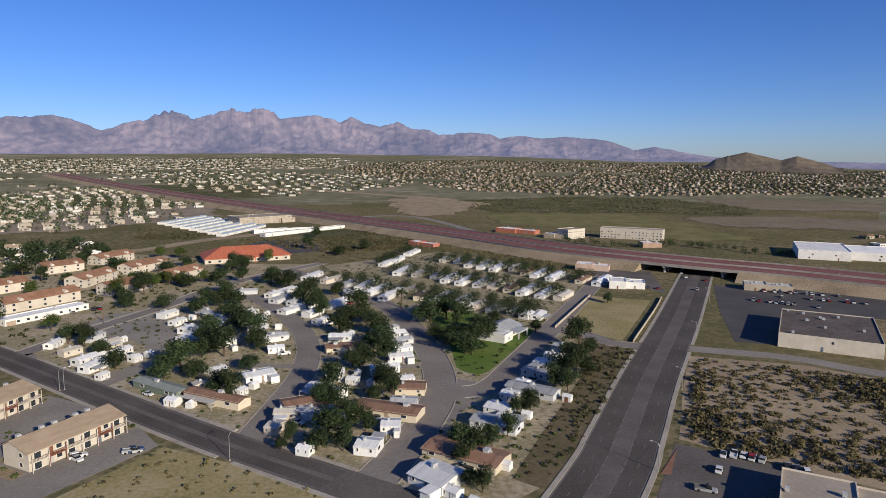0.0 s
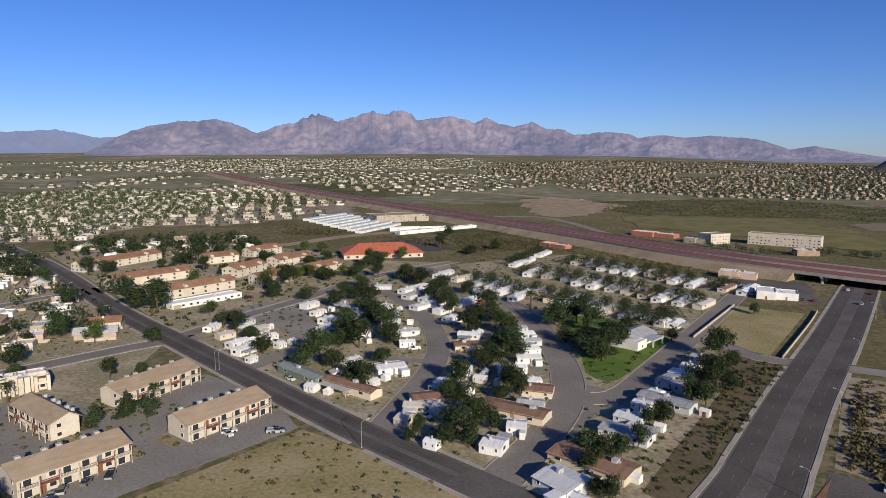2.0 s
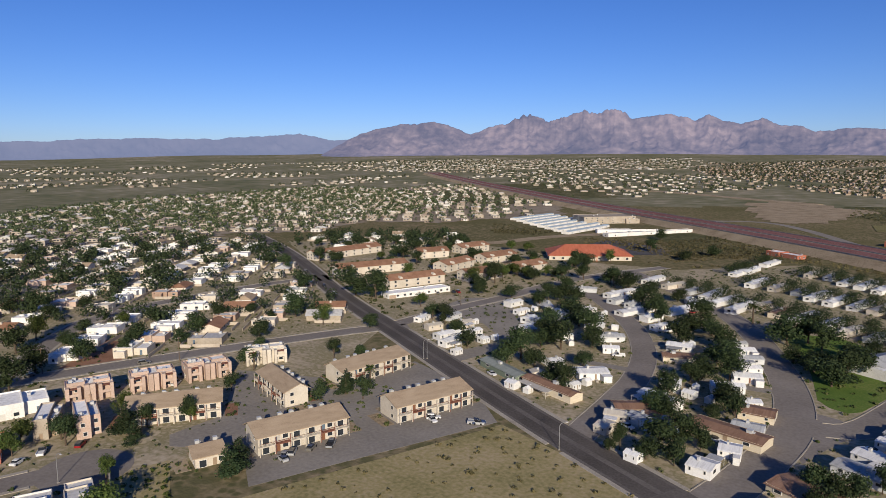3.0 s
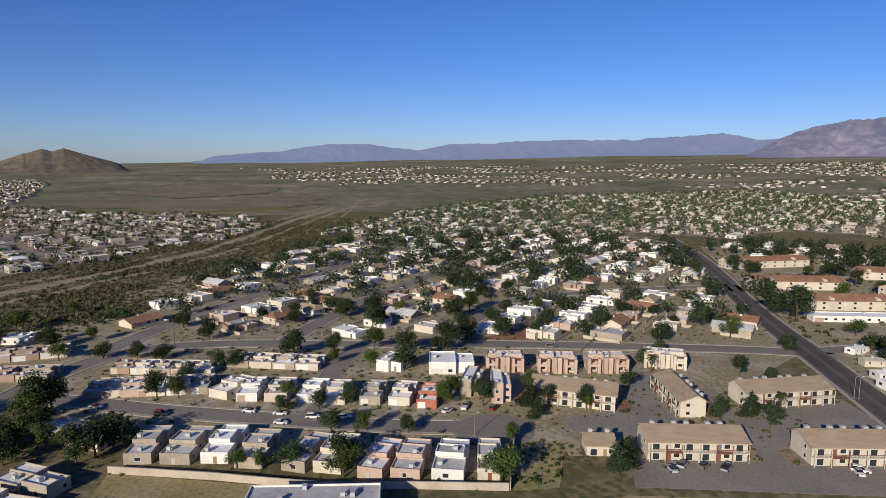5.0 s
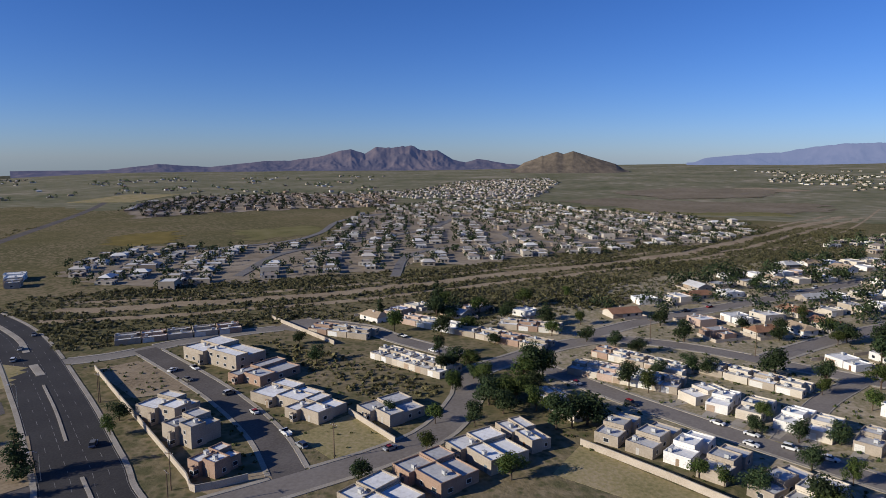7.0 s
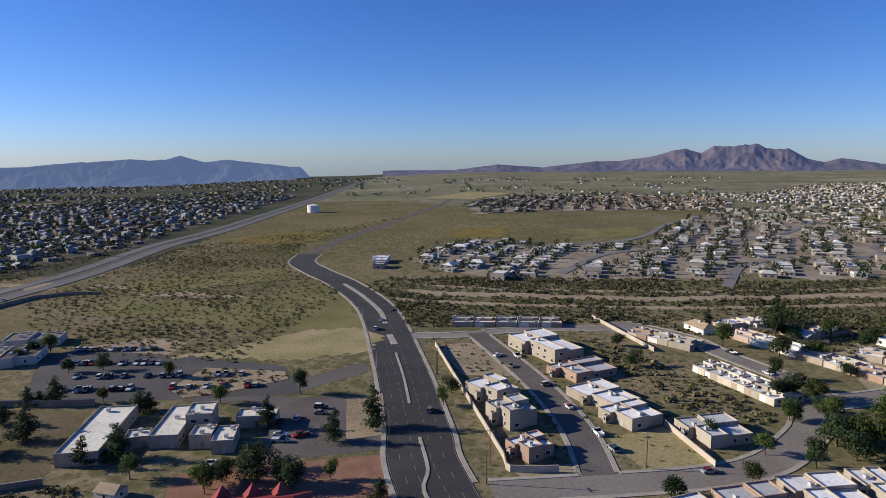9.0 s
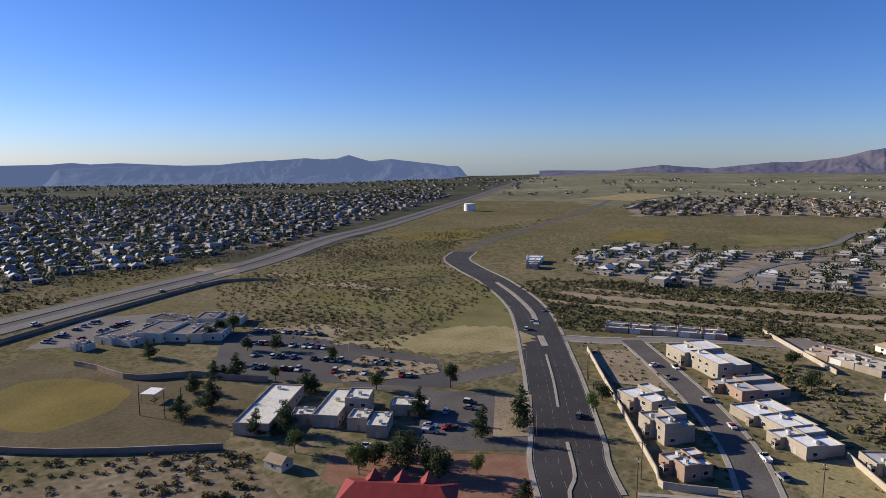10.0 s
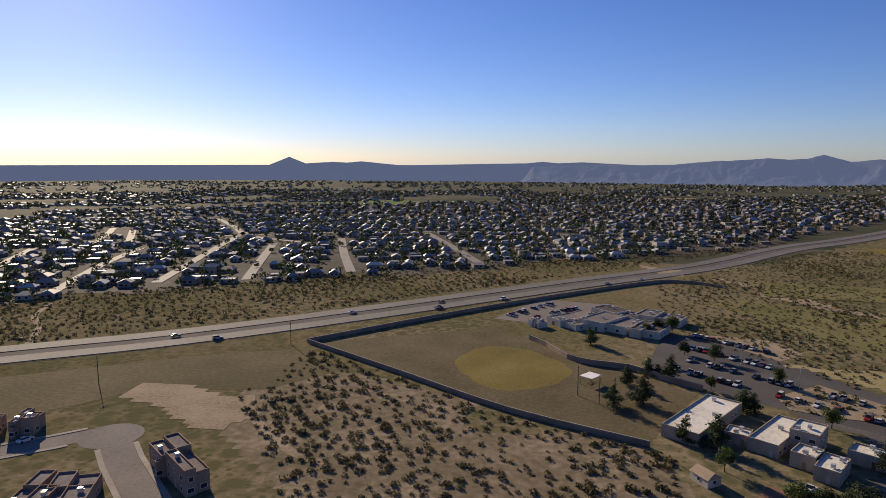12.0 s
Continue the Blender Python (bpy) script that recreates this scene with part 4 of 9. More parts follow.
tagged(strip("road_lane", spline([(-28, 157), (-76, 187), (-168, 250), (-249, 306), (-461, 465)]), 1.0, 5.2, 0.058, LANE_ASPHALT), "dark travelled lane of the side street", "road", kind="structure")
road("road_cross_street", [(-178, 262), (-169, 304), (-156, 350), (-147, 395), (-129, 447), (-95, 505)], 9, PARK_ASPHALT, "grey asphalt cross street by the mobile home park", z=0.045)
road("road_bend", [(-170, 262), (-189, 241), (-225, 178), (-251, 126), (-277, 68), (-296, 25), (-298, -8), (-280, -30), (-255, -46), (-234, -57), (-211, -53), (-181, -54), (-162, -62), (-143, -76), (-116, -98)], 10, PARK_ASPHALT, "winding grey residential street", z=0.045)
road("road_lane_north", [(-299, -20), (-334, 5), (-378, 45), (-420, 84), (-526, 179), (-640, 280)], 9, PARK_ASPHALT, "grey residential street between flat-roofed houses", z=0.042)
road("road_lane_east", [(-280, 50), (-322, 85), (-361, 123), (-415, 184), (-470, 240)], 9, PARK_ASPHALT, "grey residential street between flat-roofed houses", z=0.042)
road("road_lane_loop", [(-256, 118), (-302, 167), (-320, 199), (-321, 246), (-308, 314), (-292, 338)], 9, PARK_ASPHALT, "grey residential street with a bend", z=0.042)
road("road_link", [(-268, 84), (-240, 65), (-214, 52), (-200, 45)], 8, PARK_ASPHALT, "short grey link street", z=0.04, walk_w=0)
road("road_row_street", [(-250, -36), (-243, -24), (-221, 4), (-192, 47), (-178, 70), (-168, 90)], 9, PARK_ASPHALT, "grey street between two rows of adobe town houses", z=0.043)
road("road_court", [(-289, -160), (-285, -125), (-271, -102), (-254, -66)], 9, PARK_ASPHALT, "grey residential street", z=0.042)
road("road_new_lane", [(-138, -80), (-162, -103), (-184, -132), (-203, -163), (-224, -200)], 9, ASPHALT, "grey street past new adobe houses", z=0.043)
road("road_new_cross", [(-190, -230), (-212, -206), (-233, -195), (-258, -177), (-275, -159)], 8, ASPHALT_PALE, "pale street at the edge of the desert", z=0.04)
road("road_park_lane", [(-57, 172), (-56, 190), (-54.5, 216), (-54, 242), (-58.5, 274), (-69.5, 307), (-84, 335), (-105, 368), (-127, 393)], 10, PARK_ASPHALT, "worn grey asphalt lane in the mobile home park", z=0.04, walk_w=0)
road("road_park_avenue", [(-19, 152), (-13, 169), (-8, 185), (-2, 211), (-1, 234), (-4, 261), (-11, 293), (-21, 329), (-37, 367), (-58, 400), (-88, 439), (-112, 470)], 12, PARK_ASPHALT, "worn grey asphalt avenue in the mobile home park", z=0.044, walk_w=0)
road("road_park_east_lane", [(0, 220), (12, 222), (20, 231), (33, 261), (51, 304), (70, 349), (100, 421), (114, 451)], 11, PARK_ASPHALT, "worn grey asphalt lane beside the lawn", z=0.04, walk_w=0)
road("road_park_entrance", [(54, 306), (66, 299), (76, 283), (92, 277)], 9, PARK_ASPHALT, "grey asphalt entrance from the avenue", z=0.038, walk_w=0)
road("road_gravel_drive", [(-126, 226), (-121, 240), (-115, 253), (-116, 270)], 9, ASPHALT_PALE, "pale gravel drive to the parking lot", kerb=False, z=0.036)
for pts in ([(-33, 250.6), (-6, 249.2)], [(-86, 251), (-59, 249)], [(-47, 297), (-60, 290)]):
    road("road_drive", pts, 5, ASPHALT_PALE, "pale concrete drive between mobile homes", kerb=False, z=0.03)
road("road_dirt", [(104, 276), (145, 262), (172, 241), (230, 215)], 9, ASPHALT_PALE, "pale unpaved service road", kerb=False, z=0.04)
road("road_west_court", [(84, -132), (106, -155), (121, -171), (133, -164), (165, -140)], 8.5, PARK_ASPHALT, "grey cul-de-sac among new houses", z=0.04)
road("road_far_loop", [(-150, 905), (-60, 930), (-10, 860), (40, 720)], 12, ASPHALT_PALE, "pale frontage road beyond the motorway", kerb=False, z=0.05)
WESTWAY = [(560, -5), (420, -105), (300, -184), (213, -238), (156, -272), (87, -325), (-30, -422), (-140, -510), (-250, -629), (-402, -764), (-859, -1236), (-1231, -1646), (-2000, -2480)]
WEST_LINE = road("road_motorway_west", WESTWAY, 30, ASPHALT, "dark asphalt median of the motorway", kerb=False, z=0.10, step=12)
for a, b in ((-14, -4), (4, 14)):
    tagged(strip("road_carriageway", WEST_LINE, a, b, 0.35, MOTORWAY), "grey motorway carriageway", "road", kind="structure")


def disc(name, x, y, r, material, z, label):
    pts = [(x + r * math.cos(k * math.pi / 12), y + r * math.sin(k * math.pi / 12)) for k in range(24)]
    ALL_ROADS.append(([Vector((x, y, 0)), Vector((x + 0.1, y, 0))], r))
    return patch(name, pts, material, z, label, "road")


disc("road_turning_circle", -164, 94, 12, PARK_ASPHALT, 0.05, "grey asphalt turning circle at a street's end")
disc("road_loop_circle", -296, 340, 12, PARK_ASPHALT, 0.05, "grey asphalt turning circle")
disc("road_court_circle", -281, -154, 12, PARK_ASPHALT, 0.05, "grey asphalt turning circle at the court")
disc("road_west_circle", 119, -170, 9, PARK_ASPHALT, 0.05, "grey asphalt turning circle")

build_kerbs()

# the eastern motorway on its bank, with a bridge over the avenue
EASTWAY = [(-1142, 1921), (-368, 1098), (-135, 839), (9, 668), (105, 550), (178, 484), (240, 440), (281, 405), (420, 285), (600, 120)]
EAST_LINE = spline([(x, y, 6.0) for x, y in EASTWAY], 10)
CROSS = Vector((191, 474, 6))
ALL_ROADS.append((EAST_LINE, 36))


def bank(line):
    verts, faces = [], []
    for i, p in enumerate(line):
        s = side_of(line, i)
        for off, z in ((-37, -0.5), (-25, 5.6), (25, 5.6), (37, -0.5)):
            q = p + s * off
            verts.append((q.x, q.y, land(q.x, q.y) + z))
    for i in range(len(line) - 1):
        for k in range(3):
            a = 4 * i + k
            faces.append((a + 4, a + 5, a + 1, a))
    for e in (0, 4 * (len(line) - 1)):
        faces.append((e, e + 1, e + 2, e + 3))
    tagged(new("embankment", mesh_of("embankment", verts, faces, DIRT)), "sandy motorway embankment with sloping sides", "embankment", kind="structure")


near_cross = [i for i, p in enumerate(EAST_LINE) if (p - CROSS).length < 40]
bank(EAST_LINE[:near_cross[0] + 1])
bank(EAST_LINE[near_cross[-1]:])
tagged(strip("bridge_deck", EAST_LINE, -25, 25, 0.0, CONCRETE, -1.2), "long concrete motorway deck and bridge", "bridge", kind="structure")
for a, b in ((-24, -13.5), (-12.5, -2.0), (2.0, 12.5), (13.5, 24)):
    tagged(strip("road_motorway_east", EAST_LINE, a, b, 0.12, REDROAD), "red-brown motorway carriageway", "road", kind="structure")
for along in (-20, 20):
    d_ = (Vector((240, 440, 0)) - Vector((178, 484, 0))).normalized()
    for k, off in enumerate((-21, -13, -5, 5, 13, 21)):
        q = CROSS + d_ * along + Vector((d_.y, -d_.x, 0)) * off
        me = mesh_of("bridge_pier", [(q.x + 1.1 * math.cos(i * math.pi / 4), q.y + 1.1 * math.sin(i * math.pi / 4), z) for z in (-0.3, 4.9) for i in range(8)], [(i, (i + 1) % 8, 8 + (i + 1) % 8, 8 + i) for i in range(8)], CONCRETE)
        tagged(new("bridge_pier", me), "round concrete pier under the motorway bridge", "pier", kind="structure")
    ends = [CROSS + d_ * along + Vector((d_.y, -d_.x, 0)) * o for o in (-24, 24)]
    tagged(strip("bridge_beam", [Vector((q.x, q.y, 0)) for q in ends], -0.9, 0.9, 4.9, CONCRETE, 3.7), "concrete cross beam on the bridge piers", "beam", kind="structure")
for a in (-24.9, -0.3, 24.4):
    tagged(strip("barrier", EAST_LINE, a, a + 0.5, 0.95, CONCRETE), "low concrete motorway barrier", "barrier", kind="structure")

# ---- plots ----
def ragged(pts, amount=1.6):
    """A plot's outline rounded and worn uneven."""
    line = spline([*pts, pts[0]], 2.0)[:-1]
    return [(p.x + amount * noise.noise((p.x * 0.12, p.y * 0.12, 3)), p.y + amount * noise.noise((p.x * 0.12, p.y * 0.12, 9))) for p in line]


YARDS = mat("house_yards", [(0.42, 0.355, 0.265), (0.34, 0.285, 0.2), (0.22, 0.195, 0.11), (0.41, 0.345, 0.255)], 0.05, 0.5, 0.95, bump=0.05)
patch("ground_park", [(-186, 258), (-150, 400), (-118, 470), (0, 572), (104, 452), (76, 380), (60, 300), (60, 215), (30, 158), (12, 142), (-20, 160)], YARDS, 0.02, "brown earth of the mobile home park")
patch("ground_yards", [(-182, 262), (-470, 478), (-760, 460), (-800, 300), (-520, 60), (-380, -60), (-300, -70), (-250, -40), (-190, 0), (-140, 80), (-150, 160)], YARDS, 0.015, "mixed bare and grassy yards between houses")
patch("lawn", [(5.5, 248), (9, 242), (14, 239.5), (18, 243), (45, 303.6), (39, 314), (13.5, 343), (-10, 338), (-6, 322), (0.5, 300), (3.5, 276)], LAWN, 0.05, "green mown lawn of the mobile home park")
patch("ground_apartment_grounds", [(-184, 268), (-172, 312), (-158, 372), (-138, 430), (-105, 500), (-150, 500), (-240, 545), (-335, 560), (-455, 480)], YARDS, 0.012, "pale gravel and concrete round the apartments")
patch("ground_gravel_lot", [(-124, 231), (-118, 250), (-110, 265), (-124, 297), (-136, 318), (-157, 345), (-176, 335), (-178, 300), (-160, 292), (-140, 285), (-118, 262), (-128, 240)], ASPHALT_PALE, 0.03, "pale gravel parking lot in the park")
patch("ground_avenue_verge", [(26, 152), (44, 186), (60, 216), (86, 276), (70, 284), (58, 262), (52, 236), (40, 208), (30, 186), (18, 158)], WEEDY, 0.036, "weedy dry verge between the park and the avenue")
patch("pavement_park_apron", [(1, 236), (12, 232), (16, 222), (8, 206), (2, 192), (-2, 205)], PARK_ASPHALT, 0.03, "wide worn asphalt apron where the park lanes meet")
patch("ground_vacant_field", [(57, 310), (90, 384), (122, 372), (82, 287)], DRYGRASS, 0.03, "dry grassy vacant lot by the avenue")
for nm, pts, m_, z_, lb in (
        ("pavement_apartment_lot", APT_LOT, ASPHALT_PALE, 0.035, "worn grey asphalt parking lot of the apartments"),
        ("ground_south_field", SOUTH_FIELD, DRYGRASS, 0.025, "dry grass field beside the side street"),
        ("pavement_school_lot", SCHOOL_LOT, ASPHALT, 0.035, "dark asphalt parking lot of the school"),
        ("ground_red_yard", RED_YARD, REDDIRT, 0.03, "red gravel yard"),
        ("ground_school_yard", SCHOOL_YARD, WEEDY, 0.02, "sandy school yard with dry weeds"),
        ("ground_basin", BASIN, BASINGRASS, 0.02, "dry grassy drainage basin"),
        ("ground_corner_lot", CORNER_LOT, DRYGRASS, 0.03, "dry grass corner lot"),
        ("ground_builders_lot", BUILDERS_LOT, DIRT, 0.03, "bare graded building lot"),
        ("ground_spoil", SPOIL, DIRT, 0.04, "bare earth with dumped soil"),
        ("pavement_clinic_lot", CLINIC_PARK, ASPHALT_NEW, 0.035, "dark asphalt parking lot of the clinic"),
        ("pavement_store_lot", STORE_PARK, ASPHALT_NEW, 0.035, "dark asphalt parking lot of the shops"),
        ("pavement_front_lot", FRONT_LOT, ASPHALT, 0.035, "grey parking lot beside the avenue"),
        ("ground_front_bed", FRONT_BED, REDDIRT, 0.12, "kerbed bed of red gravel"),
        ("ground_clinic_island", CLINIC_ISLE, DIRT, 0.16, "kerbed bare earth island in the parking lot"),
        ("ground_clinic_bare", CLINIC_BARE, DIRT, 0.03, "bare earth beside the clinic"),
        ("ground_pine_bed", PINE_BED, DIRT, 0.16, "bare earth bed under pines"),
        ("pavement_clinic_drive", CLINIC_DRIVE, ASPHALT, 0.032, "asphalt drive to the clinic"),
        ("ground_ball_field", ragged(YELLOW), GOLDLAWN, 0.03, "yellowed grass ball field"),
        ("ground_green_flat", ragged(GREEN_FAR, 5), OLIVEGRASS, 0.02, "green-yellow grassy flat beside the avenue"),
        ("ground_garden_yard", GARDEN_YARD, DRYGRASS, 0.03, "weedy garden plot behind a wall"),
        ("ground_walled_yard", WALLED_YARD, DRYGRASS, 0.03, "weedy yard below a pale wall"),
        ("pavement_shop_lot", CARPARK_FAR, ASPHALT, 0.03, "asphalt lot beside the church")):
    patch(nm, pts, m_, z_, lb)
patch("ground_sandy_lot", [(104, 264), (145, 252), (172, 231), (240, 203), (200, 150), (112, 152), (70, 182), (88, 228)], DIRT, 0.015, "pale sand of the scrubby vacant lot")
patch("ground_red_corner", [(-254, 138), (-262, 152), (-283, 172), (-262, 176), (-243, 158)], REDDIRT, 0.05, "red gravel corner garden")
WASH_PTS = []
for w_, off in ((14, 0), (8, 24), (6, -20)):
    wash = spline([(-268, -298), (-300, -243), (-362, -166), (-453, -84), (-592, 38), (-853, 180), (-1050, 290)], 14)
    wash = [p + side_of(wash, i) * (off + 6 * noise.noise((i * 0.35, off, 0))) for i, p in enumerate(wash)]
    tagged(strip("ground_wash", wash, -w_ / 2, w_ / 2, 0.03, DIRT), "pale sandy bed of a dry wash", "ground", kind="structure")
    WASH_PTS.append((wash, w_ / 2 - 2))


def field(name, corners, material, label, lift=0.3, cell=11.0):
    """A piece of far ground that follows the lie of the land, with a frayed edge."""
    xs, ys = [p[0] for p in corners], [p[1] for p in corners]
    V, F, at = [], [], {}

    def corner(i, j):
        if (i, j) not in at:
            x, y = min(xs) + i * cell, min(ys) + j * cell
            at[i, j] = len(V)
            V.append((x, y, land(x, y) + lift))
        return at[i, j]

    for i in range(int((max(xs) - min(xs)) / cell) + 1):
        for j in range(int((max(ys) - min(ys)) / cell) + 1):
            x, y = min(xs) + (i + 0.5) * cell, min(ys) + (j + 0.5) * cell
            x, y = x + 26 * noise.noise((x * 0.02, y * 0.02, 4)), y + 26 * noise.noise((x * 0.02, y * 0.02, 8))
            hit = False
            for (x0, y0), (x1, y1) in zip(corners, corners[1:] + corners[:1]):
                if (y0 > y) != (y1 > y) and x < (x1 - x0) * (y - y0) / (y1 - y0) + x0:
                    hit = not hit
            if hit:
                F.append((corner(i, j), corner(i + 1, j), corner(i + 1, j + 1), corner(i, j + 1)))
    tagged(new(name, mesh_of(name, V, F, material, False)), label, "ground", kind="structure")


SANDY = mat("scrub_sand", [(0.12, 0.1, 0.06), (0.19, 0.15, 0.098), (0.3, 0.24, 0.165)], 0.06, 0.4, 0.95, bump=0.08)
SCRUBLAND = mat("scrubby_flat", [(0.055, 0.06, 0.026), (0.085, 0.086, 0.04), (0.13, 0.118, 0.06), (0.2, 0.165, 0.1)], 0.02, 0.16, 0.95, bump=0.3)
TANFLAT = mat("grey_tan_flat", [(0.15, 0.125, 0.085), (0.2, 0.165, 0.115), (0.24, 0.2, 0.145)], 0.012, 0.12, 0.95, bump=0.2)
SCRUB_EAST = [(60, 1240), (248, 1330), (420, 1310), (519, 1089), (439, 938), (297, 984), (99, 978), (42, 1056)]
field("ground_scrub_flat", SCRUB_EAST, SCRUBLAND, "dark green scrubby flat beyond the motorway")
field("ground_graded_sand", [(-104, 1267), (-50, 1301), (6, 1261), (76, 1147), (13, 956), (-35, 903), (-76, 1029)], DIRT, "pale graded sand beyond the motorway", 0.4)
field("ground_olive_field", [(63, 950), (185, 982), (291, 964), (305, 839), (318, 663), (252, 630), (217, 715), (121, 785), (69, 827)], OLIVEGRASS, "light olive grass field behind the hotel", 0.4)
field("ground_tan_flat", [(337, 928), (444, 931), (605, 882), (640, 800), (522, 740), (431, 773), (344, 793)], TANFLAT, "grey-tan bare flat")
field("ground_tan_flat", [(492, 1298), (585, 1302), (821, 1203), (692, 1012), (508, 1047)], TANFLAT, "grey-tan bare slope below the houses")
field("ground_scrub_flat", [(-738, 1297), (-570, 1248), (-469, 1112), (-469, 1005), (-642, 1091)], SCRUBLAND, "green scrub beside the motorway")
field("ground_scrub_flat", [(-579, 1691), (-476, 1593), (-330, 1300), (-394, 1241), (-612, 1316), (-814, 1551)], SCRUBLAND, "green scrub beyond the motorway")
field("ground_scrub_flat", [(-179, 717), (-112, 780), (-15, 700), (-45, 609), (-91, 562), (-124, 631)], SCRUBLAND, "bushy vacant land below the motorway", 0.06, 5.0)
tagged(strip("ground_sand_strip", spline([(-341, 558), (-301, 566), (-270, 575), (-250, 627), (-226, 669), (-189, 708)], 8), -9, 9, 0.05, DIRT), "pale sandy bank behind the apartments", "ground", kind="structure")
patch("pavement_church_lot", [(-188, 615), (-178, 652), (-122, 621), (-105, 572), (-135, 556)], ASPHALT_NEW, 0.07, "dark asphalt lot behind the church hall", "pavement")
tagged(strip("road_frontage", spline([(-465, 1555), (-374, 1514), (-231, 1444), (-98, 1341), (6, 1271)], 30), -14, 14, 0.5, DIRT, -2), "wide pale unpaved road beyond the motorway", "road", kind="structure")
TOWNGROUND = mat("gravel_yards", [(0.19, 0.155, 0.11), (0.26, 0.215, 0.16), (0.33, 0.28, 0.215)], 0.02, 0.13, 0.95)
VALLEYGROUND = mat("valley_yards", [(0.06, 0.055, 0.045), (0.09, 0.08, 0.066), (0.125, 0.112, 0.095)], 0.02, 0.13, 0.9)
field("ground_suburb_yards", N2, TOWNGROUND, "gravel yards of the suburb across the wash", 0.12)
field("ground_suburb_yards", N2C, TOWNGROUND, "gravel yards of the farther suburb", 0.3)
field("ground_suburb_yards", N1D, TOWNGROUND, "gravel yards toward the desert", 0.12)
field("ground_suburb_yards", EASTTOWN, TOWNGROUND, "gravel yards beyond the storage rows", 0.2)
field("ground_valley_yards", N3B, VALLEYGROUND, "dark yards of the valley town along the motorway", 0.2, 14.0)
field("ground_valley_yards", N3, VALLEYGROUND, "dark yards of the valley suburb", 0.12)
field("ground_gold_field", [(-551, -531), (-613, -495), (-524, -409), (-477, -459)], GOLDLAWN, "golden dry field beside the suburb", 0.2)
field("ground_gold_field", [(-642, -434), (-708, -360), (-627, -325), (-565, -381)], OLIVEGRASS, "olive dry field beside the suburb", 0.2)
field("ground_gold_field", [(-338, -636), (-423, -624), (-382, -554), (-321, -549)], GOLDLAWN, "golden dry field between the roads", 0.2)
field("ground_pale_sand", [(-136, -464), (-163, -405), (-188, -364), (-178, -352), (-150, -395), (-130, -446)], DIRT, "pale bare sand on the flat", 0.1, 4.0)
field("ground_pale_sand", [(-94, -512), (-120, -500), (-107, -464), (-88, -473)], DIRT, "pale bare sand by the motorway", 0.12, 4.0)
field("ground_olive_flat", [(-125, -401), (-182, -352), (-214, -290), (-197, -270), (-152, -314), (-104, -378)], OLIVEGRASS, "olive grassy flat between the roads", 0.06, 5.0)
field("ground_golden_verge", [(-137, -266), (-190, -241), (-165, -207), (-129, -240), (-110, -266)], DRYGRASS, "golden dry grass beside the avenue", 0.07, 4.0)
field("ground_tan_field", [(-1252, -147), (-1043, 54), (-1127, 290), (-1305, 324), (-1305, 137), (-1371, -46)], TANFLAT, "tan cleared field behind the suburb", 0.6)
field("ground_tan_field", [(-1583, -53), (-1827, 96), (-1775, 344), (-1475, 259), (-1353, 71)], TANFLAT, "tan cleared field far off", 0.8)
field("ground_dug_sand", [(129, -214), (92, -203), (70, -183), (80, -176), (100, -186), (135, -190)], DIRT, "pale stony bare ground by the cul-de-sac", 0.07, 3.0)
field("ground_sandy_scrub", [(48, -130), (96, -205), (84, -258), (52, -236), (4, -198), (-44, -174), (-40, -140), (0, -120)], SANDY, "pale sand between creosote bushes", 0.012, 4.0)
patch("pavement_clinic_rear_lot", [(12, -327), (-14, -377), (-56, -366), (-40, -334), (-14, -318)], PARK_ASPHALT, 0.05, "worn asphalt lot behind the clinic", "pavement")
for pts, w_, m_, lb in (
        (((-1039, -310), (-1045, -180), (-1048, -53)), 150, OLIVEGRASS, "green field behind the suburb"), (((-1057, -20), (-1075, 100), (-1090, 213)), 120, OLIVEGRASS, "green field behind the suburb"), (((-1579, 71), (-1700, 220), (-1813, 364)), 160, DIRT, "pale cleared field"),
        (((-313, -600), (-360, -604), (-420, -610)), 60, GOLDLAWN, "golden dry field"), (((-970, -946), (-1090, -990), (-1214, -1033)), 120, DRYGRASS, "pale dry field by the avenue"), (((-150, -425), (-200, -420), (-250, -405)), 50, OLIVEGRASS, "grassy flat between the roads"),
        (((357, -1111), (280, -1180), (197, -1248)), 120, LAWN, "green irrigated field"), (((204, -854), (160, -900), (115, -939)), 60, DIRT, "bare field in the valley"), (((-190, -1406), (-290, -1425), (-395, -1441)), 150, DIRT, "bare field in the valley")):
    tagged(strip("ground_field", spline(pts, 30), -w_ / 2, w_ / 2, 0.5 if w_ > 110 else 0.25, m_, -2), lb, "ground", kind="structure")
STREET_CONCRETE = mat("bleached_street", [(0.14, 0.128, 0.115), (0.175, 0.162, 0.147), (0.21, 0.195, 0.178)], 0.05, 0.9, 0.8)
FAR_STREETS = []
